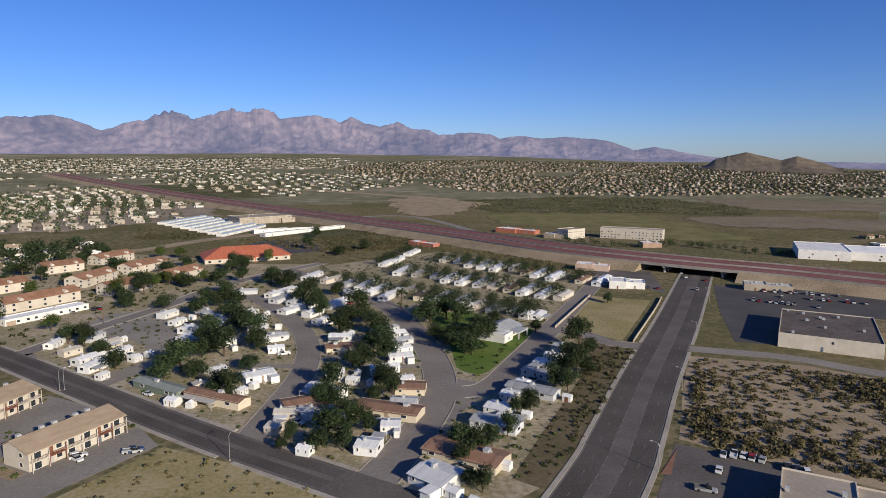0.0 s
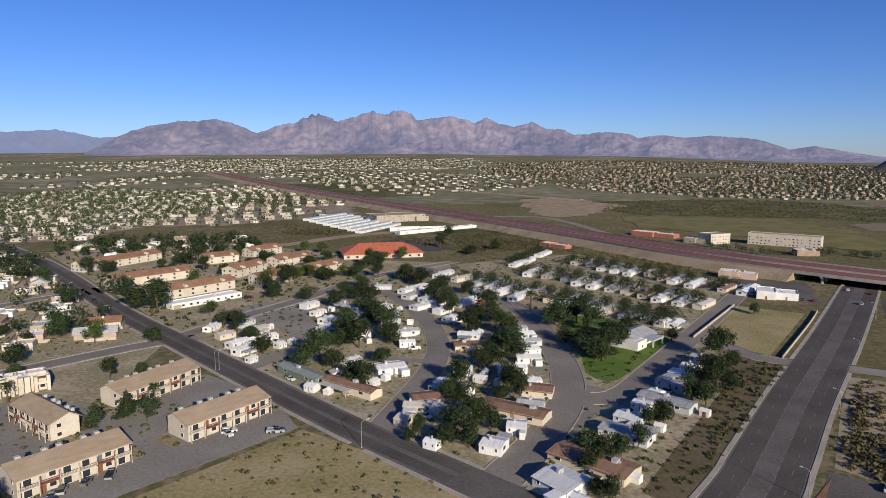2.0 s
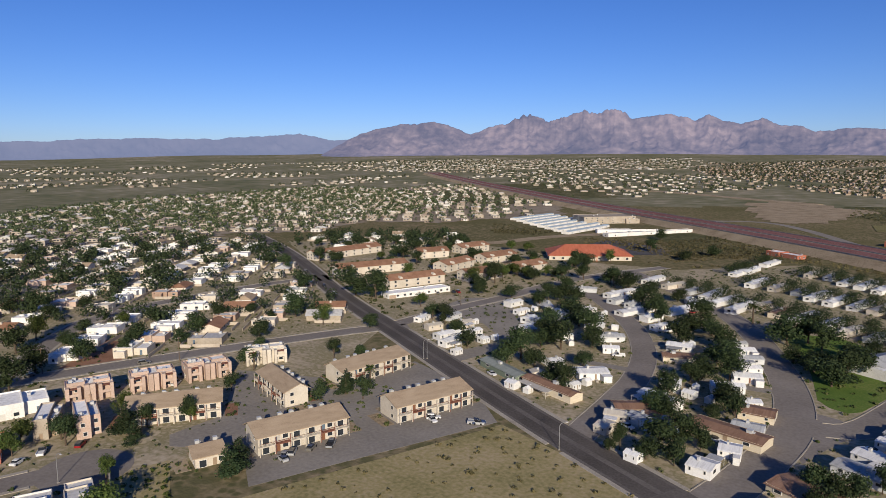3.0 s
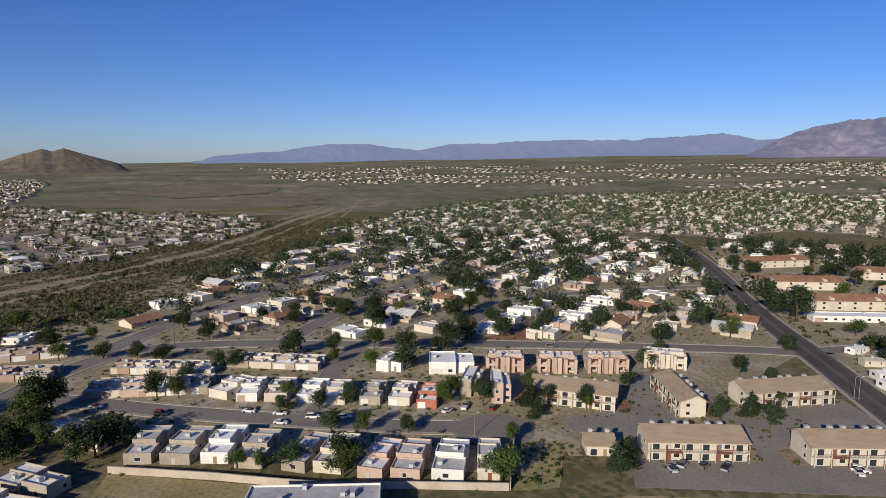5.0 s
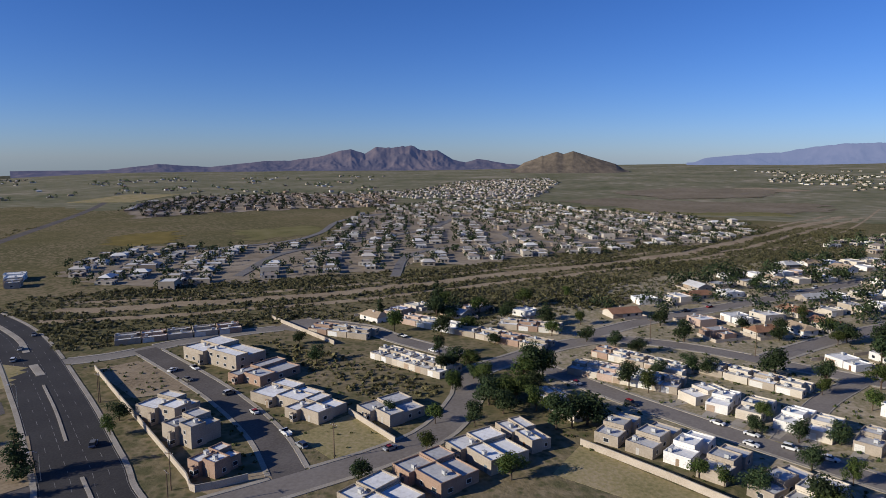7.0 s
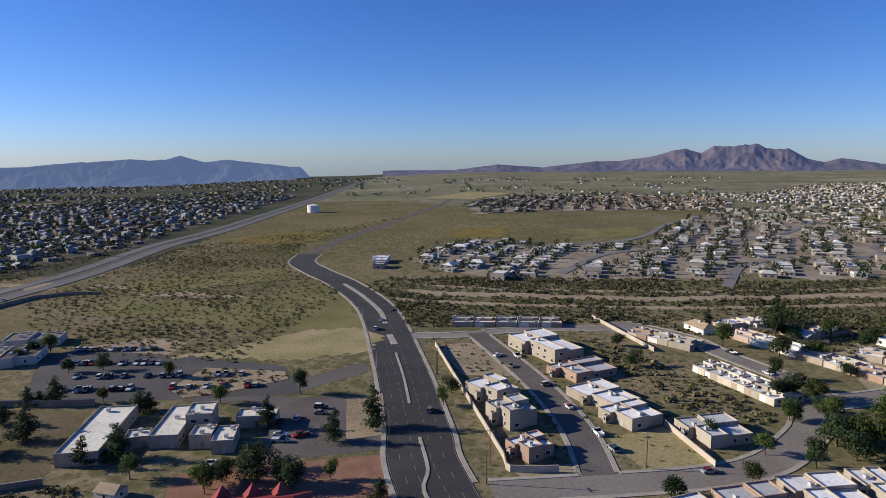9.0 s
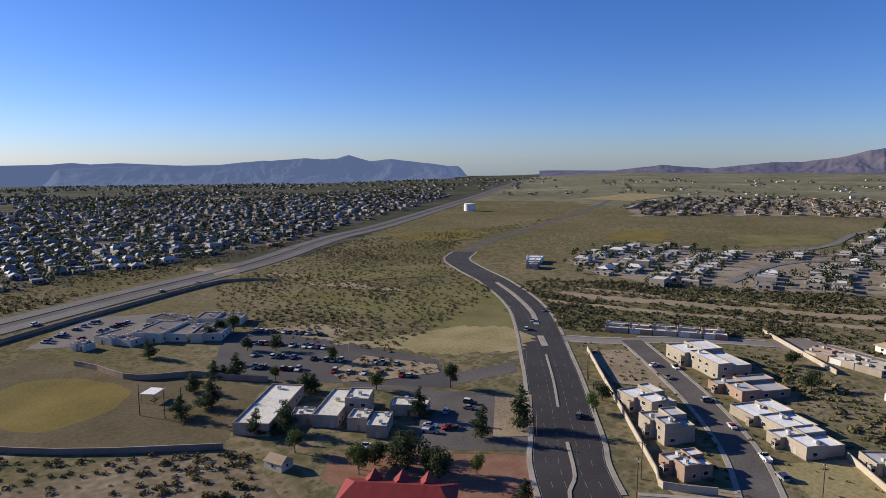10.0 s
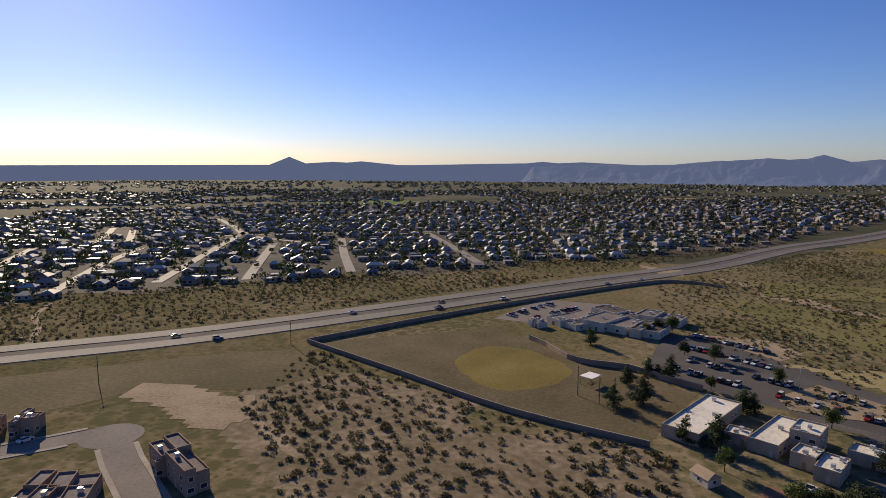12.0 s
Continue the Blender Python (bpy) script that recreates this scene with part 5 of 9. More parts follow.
for pts in ([(-418, -158), (-507, -181), (-560, -170), (-590, -140), (-650, -118), (-710, -133), (-865, -79), (-958, 22)], [(-386, -263), (-491, -289), (-577, -264), (-723, -230), (-900, -240)], [(-660, -118), (-640, -60), (-700, 20), (-790, 90)], [(-480, -380), (-560, -330), (-640, -330), (-800, -370), (-1000, -330), (-1180, -300)], [(-880, -250), (-1000, -180), (-1100, -170)], [(182, -411), (203, -484), (233, -591)],
            [(236, -393), (255, -476), (282, -593), (300, -680)], [(402, -825), (337, -733), (283, -650), (200, -600)], [(405, -575), (438, -643), (466, -695)], [(375, -582), (433, -681)], [(370, -400), (393, -445), (435, -532)], [(281, -355), (316, -454), (340, -546)], [(120, -450), (150, -540), (180, -640)], [(30, -500), (60, -590), (100, -700)], [(320, -640), (200, -690), (60, -720), (-80, -700)]):
    line = spline(pts, 15)
    ALL_ROADS.append((line, 4))
    FAR_STREETS.append(line)
    tagged(strip("road_far_street", line, -3.6, 3.6, 0.45, STREET_CONCRETE, -1), "pale residential street far off", "road", kind="structure")
for pts in ([(210, -246), (230, -280), (249, -301), (262, -330)], [(92, -207), (84, -190), (72, -176), (62, -166), (50, -160)], [(-600, 60), (-700, 160), (-900, 260), (-1200, 380)], [(-520, 10), (-640, 120), (-820, 210)]):
    line = spline(pts, 8)
    tagged(strip("path", line, -1.6, 1.6, 0.03, DIRT), "pale sandy track through the scrub", "path", kind="structure")


# lane lines and kerbed islands
def dashes(line, off, length, gap, width, z):
    V, F, run, on = [], [], 0.0, True
    for i in range(len(line) - 1):
        s, n = side_of(line, i), max(1, int((line[i + 1] - line[i]).length / 1.5))
        for k in range(n):
            a = line[i].lerp(line[i + 1], k / n)
            b = line[i].lerp(line[i + 1], (k + 1) / n)
            run += (b - a).length
            if gap == 0 or run % (length + gap) < length:
                v = len(V)
                for q, o in ((a, off - width / 2), (a, off + width / 2), (b, off + width / 2), (b, off - width / 2)):
                    c = q + s * o
                    V.append((c.x, c.y, land(c.x, c.y) + z))
                F.append((v, v + 1, v + 2, v + 3))
    return V, F


near_main = [p for p in MAIN_LINE if -330 < p.x < 200]
for off, ln, gap in ((-6.1, 3, 9), (6.2, 3, 9), (-9.6, 1, 0), (9.6, 1, 0), (-2.4, 3, 3), (2.8, 3, 3)):
    V, F = dashes(near_main, off, ln, gap, 0.13, 0.085)
    tagged(new("lane_line", mesh_of("lane_line", V, F, LINE)), "worn white painted lane line", "road marking", kind="structure")
for off in (-9.2, -4.6, 4.6, 13.4):
    V, F = dashes([p for p in WEST_LINE if p.y > -900], off, 3, 9, 0.25, 0.37)
    tagged(new("lane_line", mesh_of("lane_line", V, F, LINE)), "worn white painted lane line", "road marking", kind="structure")
ISLANDS = [(((-254, -344), (-240, -308), (-221, -268), (-205, -244)), 2.6), (((-193, -227), (-184, -213)), 3.0), (((-176, -203), (-158, -178), (-141, -156)), 0.9), (((-125, -134), (-113, -118), (-104, -110), (-96, -93)), 1.0)]
for pts, w_ in ISLANDS:
    ln = spline(pts, 3)
    tagged(strip("traffic_island", ln, -w_ / 2, w_ / 2, 0.22, CONCRETE), "kerbed concrete traffic island", "island", kind="structure")


# walls of plots
CURVE_WALL = [(-5.5, -290), (-13, -279), (-20.5, -263), (-30, -256), (-44, -252), (-54, -241), (-66, -231)]


def plot_wall(pts, height, material, label, thick=0.25):
    ln = spline(pts, 12)
    tagged(strip("boundary_wall", ln, -thick / 2, thick / 2, height, material), label, "wall", kind="structure")
    tagged(strip("wall_cap", ln, -thick / 2 - 0.05, thick / 2 + 0.05, height + 0.08, CONCRETE, height - 0.02), "thin cap on the boundary wall", "wall", kind="structure")
plot_wall([(-181.6, -12), (-166.7, 12.6), (-150.8, 36.4), (-142, 56.1), (-130.6, 79)], 2.0, BLOCKWALL, "pale block wall behind the town houses")
plot_wall([(-130.6, 79.4), (-150, 92), (-158, 97)], 2.2, BLOCKWALL, "pale block wall beside the garden plot")
plot_wall([(92.8, -271.9), (46.1, -236.5), (2.3, -203), (-38.4, -182)], 1.8, DARKWALL, "brown block wall round the school yard")
plot_wall([(93.2, -272.2), (34.4, -331.6), (-28.1, -388.4), (-98.6, -441.3), (-130, -425)], 1.9, DARKWALL, "brown block wall along the motorway", 0.3)
plot_wall(CURVE_WALL, 2.2, DARKWALL, "curving brown block wall")
plot_wall([(-195.5, -198.9), (-170.9, -163.7), (-153.2, -138.1), (-131.7, -107.3), (-127, -101.2), (-136, -92)], 1.9, BLOCKWALL, "pale block wall along the avenue")
plot_wall([(-184, -86), (-167.4, -63.6)], 1.8, BLOCKWALL, "pale block wall of a corner house")
plot_wall([(86, 284), (118, 351), (130, 378)], 1.2, BLOCKWALL, "low pale wall along the vacant lot")
plot_wall([(55, 309), (89, 384)], 1.2, BLOCKWALL, "low pale wall along the park lane")
plot_wall([(-287, -176), (-254, -125)], 1.8, BLOCKWALL, "pale block wall by the turning circle")


# ---- building parts ----
def part(name, data, material, parent, label=""):
    """Links a mesh as one part under a thing; data is (verts, faces) or a ready mesh."""
    me = data if isinstance(data, bpy.types.Mesh) else mesh_of(name, data[0], data[1], material)
    ob = new(name, me)
    ob.parent = parent
    if label:
        ob["label"] = label
    return ob


def box(V, F, x0, x1, y0, y1, z0, z1, skip=""):
    b = len(V)
    V += [(x, y, z) for z in (z0, z1) for x, y in ((x0, y0), (x1, y0), (x1, y1), (x0, y1))]
    for key, f in (("b", (3, 2, 1, 0)), ("t", (4, 5, 6, 7)), ("f", (0, 1, 5, 4)), ("r", (1, 2, 6, 5)), ("k", (2, 3, 7, 6)), ("l", (3, 0, 4, 7))):
        if key not in skip:
            F.append(tuple(b + i for i in f))


def boxes(*specs):
    V, F = [], []
    for s in specs:
        box(V, F, *s)
    return V, F


def shell(x0, x1, y0, y1, h, t=0.25, p=0.45):
    """Outer walls with a parapet round a lower roof deck."""
    V, F = [], []
    for a, b, c, d, z in ((x0, x1, y0, y1, -0.3), (x0, x1, y0, y1, h), (x0 + t, x1 - t, y0 + t, y1 - t, h), (x0 + t, x1 - t, y0 + t, y1 - t, h - p)):
        V += [(a, c, z), (b, c, z), (b, d, z), (a, d, z)]
    for k in range(3):
        for i in range(4):
            j = (i + 1) % 4
            F.append((4 * k + i, 4 * k + j, 4 * k + 4 + j, 4 * k + 4 + i))
    return V, F


GLASS = mat("window_glass", [(0.018, 0.022, 0.028), (0.035, 0.04, 0.048)], 0.5, 3, 0.12)
FRAME = mat("window_frame", [(0.55, 0.53, 0.49), (0.66, 0.64, 0.6)], 1, 5, 0.6)
DOORWOOD = mat("door_paint", [(0.8, 0.8, 0.8), (1, 1, 1)], 1, 6, 0.6, palette=[(0.20, 0.09, 0.05), (0.30, 0.22, 0.15), (0.45, 0.42, 0.38), (0.12, 0.16, 0.2)])
GARAGE = mat("garage_door_paint", [(0.85, 0.85, 0.85), (1, 1, 1)], 1, 6, 0.6, palette=[(0.62, 0.6, 0.55), (0.52, 0.45, 0.36), (0.7, 0.69, 0.66), (0.40, 0.30, 0.22)])
METALBOX = mat("cooler_metal", [(0.42, 0.42, 0.41), (0.56, 0.56, 0.55)], 0.6, 4, 0.5, 0.2)
WHITEPAINT = mat("white_stucco", [(0.56, 0.54, 0.5), (0.67, 0.65, 0.61), (0.74, 0.72, 0.68)], 0.25, 2.5, 0.9, bump=0.01, rnd=0.07)
STUCCO = [WHITEPAINT,
          mat("cream_stucco", [(0.44, 0.39, 0.315), (0.52, 0.465, 0.385), (0.58, 0.525, 0.44)], 0.25, 2.5, 0.9, bump=0.01, rnd=0.08),
          mat("tan_stucco", [(0.28, 0.235, 0.185), (0.345, 0.295, 0.235), (0.4, 0.345, 0.28)], 0.25, 2.5, 0.9, bump=0.01, rnd=0.1),
          mat("pink_stucco", [(0.38, 0.28, 0.22), (0.45, 0.335, 0.27), (0.5, 0.385, 0.315)], 0.25, 2.5, 0.9, bump=0.01, rnd=0.08),
          mat("brown_stucco", [(0.25, 0.17, 0.125), (0.31, 0.215, 0.16), (0.36, 0.255, 0.195)], 0.25, 2.5, 0.9, bump=0.01, rnd=0.1),
          mat("red_stucco", [(0.30, 0.10, 0.065), (0.38, 0.14, 0.09), (0.42, 0.175, 0.12)], 0.25, 2.5, 0.9, bump=0.01, rnd=0.08),
          mat("yellow_stucco", [(0.48, 0.42, 0.17), (0.56, 0.49, 0.22)], 0.25, 2.5, 0.9, bump=0.01)]
WORDS = ["white", "cream", "tan", "pink", "brown", "red-brown", "yellow"]
DARKDECK = mat("dark_roof_felt", [(0.085, 0.072, 0.066), (0.12, 0.102, 0.094), (0.15, 0.13, 0.12)], 0.12, 0.9, 0.9)
DECK = [mat("white_roof_coating", [(0.60, 0.59, 0.57), (0.76, 0.75, 0.73), (0.82, 0.815, 0.80)], 0.12, 0.9, 0.8, rnd=0.12),
        mat("grey_roof_coating", [(0.36, 0.35, 0.345), (0.47, 0.465, 0.455), (0.54, 0.53, 0.52)], 0.12, 0.9, 0.85, rnd=0.15),
        mat("tan_roof_gravel", [(0.27, 0.23, 0.185), (0.35, 0.30, 0.245)], 0.12, 0.9, 0.9, rnd=0.12),
        DARKDECK,
        mat("cream_roof_coating", [(0.5, 0.46, 0.38), (0.66, 0.62, 0.53), (0.74, 0.71, 0.63)], 0.12, 0.9, 0.85, rnd=0.08),
        mat("dusty_roof_gravel", [(0.15, 0.13, 0.12), (0.20, 0.178, 0.165), (0.24, 0.215, 0.2)], 0.12, 0.9, 0.9)]
SHINGLE_TAN = mat("tan_shingles", [(0.285, 0.215, 0.145), (0.36, 0.275, 0.19), (0.41, 0.32, 0.225)], 0.2, 2.2, 0.95, bump=0.02, stretch=(1, 3, 3))
SHINGLE_BROWN = mat("brown_shingles", [(0.20, 0.105, 0.065), (0.27, 0.15, 0.095), (0.32, 0.185, 0.12)], 0.2, 2.2, 0.95, bump=0.02, rnd=0.12)
TILE_RED = mat("red_roof_metal", [(0.34, 0.095, 0.05), (0.43, 0.13, 0.07), (0.48, 0.16, 0.09)], 0.15, 1.5, 0.75, bump=0.02, stretch=(4, 1, 1))
CRIMSON = mat("crimson_roof", [(0.19, 0.024, 0.024), (0.25, 0.034, 0.03)], 0.2, 2, 0.6, stretch=(4, 1, 1))
WOODRAIL = mat("red_brown_rail", [(0.16, 0.065, 0.045), (0.22, 0.095, 0.065)], 1, 5, 0.8)
HOMEWALLS = [mat("white_siding", [(0.58, 0.57, 0.545), (0.7, 0.69, 0.665)], 0.5, 3, 0.6, rnd=0.1, stretch=(1, 1, 6)), mat("grey_siding", [(0.42, 0.43, 0.43), (0.54, 0.55, 0.545)], 0.5, 3, 0.6, rnd=0.15, stretch=(1, 1, 6)), mat("cream_siding", [(0.5, 0.43, 0.32), (0.6, 0.53, 0.41)], 0.5, 3, 0.6, rnd=0.12, stretch=(1, 1, 6)), mat("beige_siding", [(0.45, 0.4, 0.33), (0.56, 0.5, 0.42)], 0.5, 3, 0.6, rnd=0.15, stretch=(1, 1, 6)), mat("green_siding", [(0.13, 0.165, 0.125), (0.18, 0.215, 0.165)], 0.5, 3, 0.6, stretch=(1, 1, 6))]
HOMEROOFS = [mat("white_metal_roof", [(0.5, 0.5, 0.495), (0.64, 0.64, 0.635), (0.72, 0.72, 0.715)], 0.3, 2, 0.55, rnd=0.13, stretch=(3, 0.5, 1)), mat("grey_metal_roof", [(0.26, 0.265, 0.265), (0.36, 0.365, 0.365), (0.43, 0.43, 0.43)], 0.3, 2, 0.55, rnd=0.2, stretch=(3, 0.5, 1)), mat("rust_brown_roof", [(0.17, 0.095, 0.062), (0.23, 0.135, 0.09), (0.28, 0.17, 0.115)], 0.3, 2, 0.8, rnd=0.15, stretch=(3, 0.5, 1)), mat("beige_metal_roof", [(0.42, 0.38, 0.32), (0.53, 0.49, 0.42)], 0.3, 2, 0.6, rnd=0.15, stretch=(3, 0.5, 1)), mat("weathered_green_roof", [(0.2, 0.22, 0.195), (0.27, 0.29, 0.26)], 0.3, 2, 0.6, stretch=(3, 0.5, 1))]
HOMEWALL, HOMEROOF = HOMEWALLS[0], HOMEROOFS[0]
HOMEWORDS = ["white metal-sided mobile home with a white low-pitched roof", "grey mobile home with a weathered grey metal roof", "cream mobile home with a rust-brown roof", "beige mobile home with a pale beige roof", "dark green mobile home with a grey-green roof"]
MESHES = {}


def window_mesh(w, h):
    key = ("window", round(w, 1), round(h, 1))
    if key not in MESHES:
        V, F = [], []
        for g_, y in ((0.1, 0.02), (0.1, -0.08), (0.0, -0.08), (0.0, -0.02)):
            V += [(-w / 2 - g_, y, -g_), (w / 2 + g_, y, -g_), (w / 2 + g_, y, h + g_), (-w / 2 - g_, y, h + g_)]
        for k in range(3):
            F += [(4 * k + i, 4 * k + (i + 1) % 4, 4 * k + 4 + (i + 1) % 4, 4 * k + 4 + i) for i in range(4)]
        F.append((12, 13, 14, 15))
        me = mesh_of("window", V, F, FRAME)
        me.materials.append(GLASS)
        me.polygons.foreach_set("material_index", [0] * 12 + [1])
        MESHES[key] = me
    return MESHES[key]


def panel_mesh(name, w, h, material, rows):
    key = (name, round(w, 1), round(h, 1))
    if key not in MESHES:
        V, F = boxes(*[(-w / 2, w / 2, -0.05 - 0.02 * (k % 2), 0.02, h * k / rows, h * (k + 1) / rows - 0.03) for k in range(rows)])
        MESHES[key] = mesh_of(name, V, F, material)
    return MESHES[key]


def cooler_mesh():
    if "cooler" not in MESHES:
        V, F = boxes((-0.55, 0.55, -0.5, 0.5, 0.25, 1.15), (-0.6, 0.6, -0.55, 0.55, 1.15, 1.22), (-0.5, -0.4, -0.45, -0.35, 0, 0.25), (0.4, 0.5, -0.45, -0.35, 0, 0.25), (-0.5, -0.4, 0.35, 0.45, 0, 0.25), (0.4, 0.5, 0.35, 0.45, 0, 0.25), (0.55, 0.95, -0.2, 0.2, 0.4, 0.8))
        MESHES["cooler"] = mesh_of("roof_cooler", V, F, METALBOX)
    return MESHES["cooler"]


SIDES = {"f": (0, -1, 0), "r": (1, 0, 90), "k": (0, 1, 180), "l": (-1, 0, -90)}


def on_side(root, name, me, vol, side, along, z):
    """Puts a window or door mesh on a wall of a volume; along runs from -0.5 to 0.5."""
    x0, x1, y0, y1, h = vol
    dx, dy, turn = SIDES[side]
    cx, cy, w, d = (x0 + x1) / 2, (y0 + y1) / 2, x1 - x0, y1 - y0
    x = cx + dx * w / 2 + (along * w if dy else 0)
    y = cy + dy * d / 2 + (along * d if dx else 0)
    ob = part(name, me, None, root)
    ob.matrix_basis = pose(x, y, z, 0, 0, turn)
    return ob


def hidden(vol, side, along, vols, z):
    x0, x1, y0, y1, h = vol
    dx, dy, _ = SIDES[side]
    x = (x0 + x1) / 2 + dx * ((x1 - x0) / 2 + 0.3) + (along * (x1 - x0) if dy else 0)
    y = (y0 + y1) / 2 + dy * ((y1 - y0) / 2 + 0.3) + (along * (y1 - y0) if dx else 0)
    return any(v is not vol and v[0] - 0.5 < x < v[1] + 0.5 and v[2] - 0.5 < y < v[3] + 0.5 and v[4] > z for v in vols)


def flat_house(name, vols, wall, deck, label, category, rng, storeys=1, garage="f", coolers=1, dense=4.2, parapet=0.45, blank=0.18):
    """A flat-roofed stucco house of one or more blocks, each with parapet, roof deck, windows and doors."""
    root = tagged(new(name), label, category)
    for i, vol in enumerate(vols):
        x0, x1, y0, y1, h = vol
        part("wall", shell(*vol, p=parapet), wall, root)
        part("roof", boxes((x0 + 0.2, x1 - 0.2, y0 + 0.2, y1 - 0.2, h - parapet - 0.2, h - parapet + 0.02)), deck, root)
        for side in SIDES:
            length = (x1 - x0) if side in "fk" else (y1 - y0)
            n = max(1, int(length / dense))
            for s in range(max(1, int(h / 2.9)) if storeys > 1 else 1):
                for k in range(n):
                    along = (k + 0.5) / n - 0.5 + rng.uniform(-0.08, 0.08) / n
                    z = 0.95 + 2.8 * s
                    if hidden(vol, side, along, vols, z) or rng.random() < blank:
                        continue
                    if s == 0 and side == garage and i == 0 and k == 0 and length > 5:
                        on_side(root, "garage_door", panel_mesh("garage_door", 2.6 if length < 8 else 4.6, 2.2, GARAGE, 4), vol, side, -0.5 + 0.5 * (3.4 if length < 8 else 5.6) / length, 0.05)
                    elif s == 0 and side in "fk" and k == n // 2 and rng.random() < 0.6:
                        on_side(root, "door", panel_mesh("door", 1.0, 2.05, DOORWOOD, 1), vol, side, along, 0.05)
                    else:
                        on_side(root, "window", window_mesh(1.5 if rng.random() < 0.6 else 1.0, 1.1), vol, side, along, z)
        for c in range(coolers if i < 2 else 0):
            ob = part("roof_cooler", cooler_mesh(), None, root)
            ob.matrix_basis = pose(rng.uniform(x0 + 1.2, x1 - 1.2), rng.uniform(y0 + 1.2, y1 - 1.2), h - parapet + 0.02, 0, 0, rng.choice((0, 90, 180)))
    return root


def put(root, x, y, turn, scale=None):
    m = pose(x, y, 0, 0, 0, turn)
    root.matrix_basis = m if scale is None else m @ Matrix.Diagonal((*scale, 1))
    return root


OCC = []


def claim(x, y, r):
    OCC.append((x, y, r))


def free(x, y, r, road_gap=2.0):
    if any((x - a) ** 2 + (y - b) ** 2 < (r + c) ** 2 for a, b, c in OCC):
        return False
    d = ROAD_ALL - (x, y)
    if np.any((d * d).sum(1) < (ROAD_HALF + (r + road_gap)) ** 2):
        return False
    return True


def dense_line(line):
    out = []
    for a, b in zip(line, line[1:]):
        n = max(1, int((b - a).length / 4))
        out += [((a.x + (b.x - a.x) * k / n), (a.y + (b.y - a.y) * k / n)) for k in range(n)]
    return np.array(out)


ROAD_PTS = [(dense_line(ln), hw) for ln, hw in ALL_ROADS + WASH_PTS]
ROAD_ALL = np.concatenate([pts for pts, half in ROAD_PTS])
ROAD_HALF = np.concatenate([np.full(len(pts), half) for pts, half in ROAD_PTS])


def inside(x, y, poly):
    hit = False
    for (x0, y0), (x1, y1) in zip(poly, poly[1:] + poly[:1]):
        if (y0 > y) != (y1 > y) and x < (x1 - x0) * (y - y0) / (y1 - y0) + x0:
            hit = not hit
    return hit


# ---- gabled buildings ----
def gable_parts(root, w, d, h, rise, roofmat, wall, over=0.7, ridge=0.15, thick=0.22, hip=0.0):
    """Walls with gables, and a roof of two thick slopes whose ridge lies ridge*d behind the middle; hip pulls the ridge in."""
    yr = ridge * d
    V, F = [], []
    V += [(x, y, z) for z in (-0.3, h) for x, y in ((-w / 2, -d / 2), (w / 2, -d / 2), (w / 2, d / 2), (-w / 2, d / 2))]
    F += [(0, 1, 5, 4), (1, 2, 6, 5), (2, 3, 7, 6), (3, 0, 4, 7)]
    if not hip:
        V += [(-w / 2, yr, h + rise), (w / 2, yr, h + rise)]
        F += [(7, 4, 8), (5, 6, 9)]
    part("wall", (V, F), wall, root)
    a, b, r = w / 2 + over, w / 2 + over - hip, h + rise + 0.1
    e = 0.25
    V = [(-a, -d / 2 - over, h - e), (a, -d / 2 - over, h - e), (b, yr, r), (-b, yr, r), (-a, d / 2 + over, h - e), (a, d / 2 + over, h - e)]
    V += [(x, y, z + thick) for x, y, z in V]
    F = [(6, 7, 8, 9), (9, 8, 11, 10), (3, 2, 1, 0), (4, 5, 2, 3), (0, 1, 7, 6), (5, 4, 10, 11), (1, 2, 8, 7), (2, 5, 11, 8), (4, 3, 9, 10), (3, 0, 6, 9)]
    if hip:
        F += [(7, 11, 8), (6, 9, 10)]
    part("roof", (V, F), roofmat, root)


def balcony_data(w, d, wall_h=1.0):
    V, F = boxes((-w / 2, w / 2, -d, 0, -0.12, 0.05), (-w / 2, w / 2, -d, -d + 0.06, wall_h - 0.08, wall_h), (-w / 2, w / 2, -d, -d + 0.06, 0.12, 0.18))
    for k in range(int(w / 0.35) + 1):
        x = -w / 2 + k * w / int(w / 0.35)
        box(V, F, x - 0.03, x + 0.03, -d, -d + 0.05, 0.05, wall_h)
    for x in (-w / 2 + 0.08, w / 2 - 0.08):
        box(V, F, x - 0.08, x + 0.08, -d, -d + 0.16, -2.75, 2.3)
    return V, F


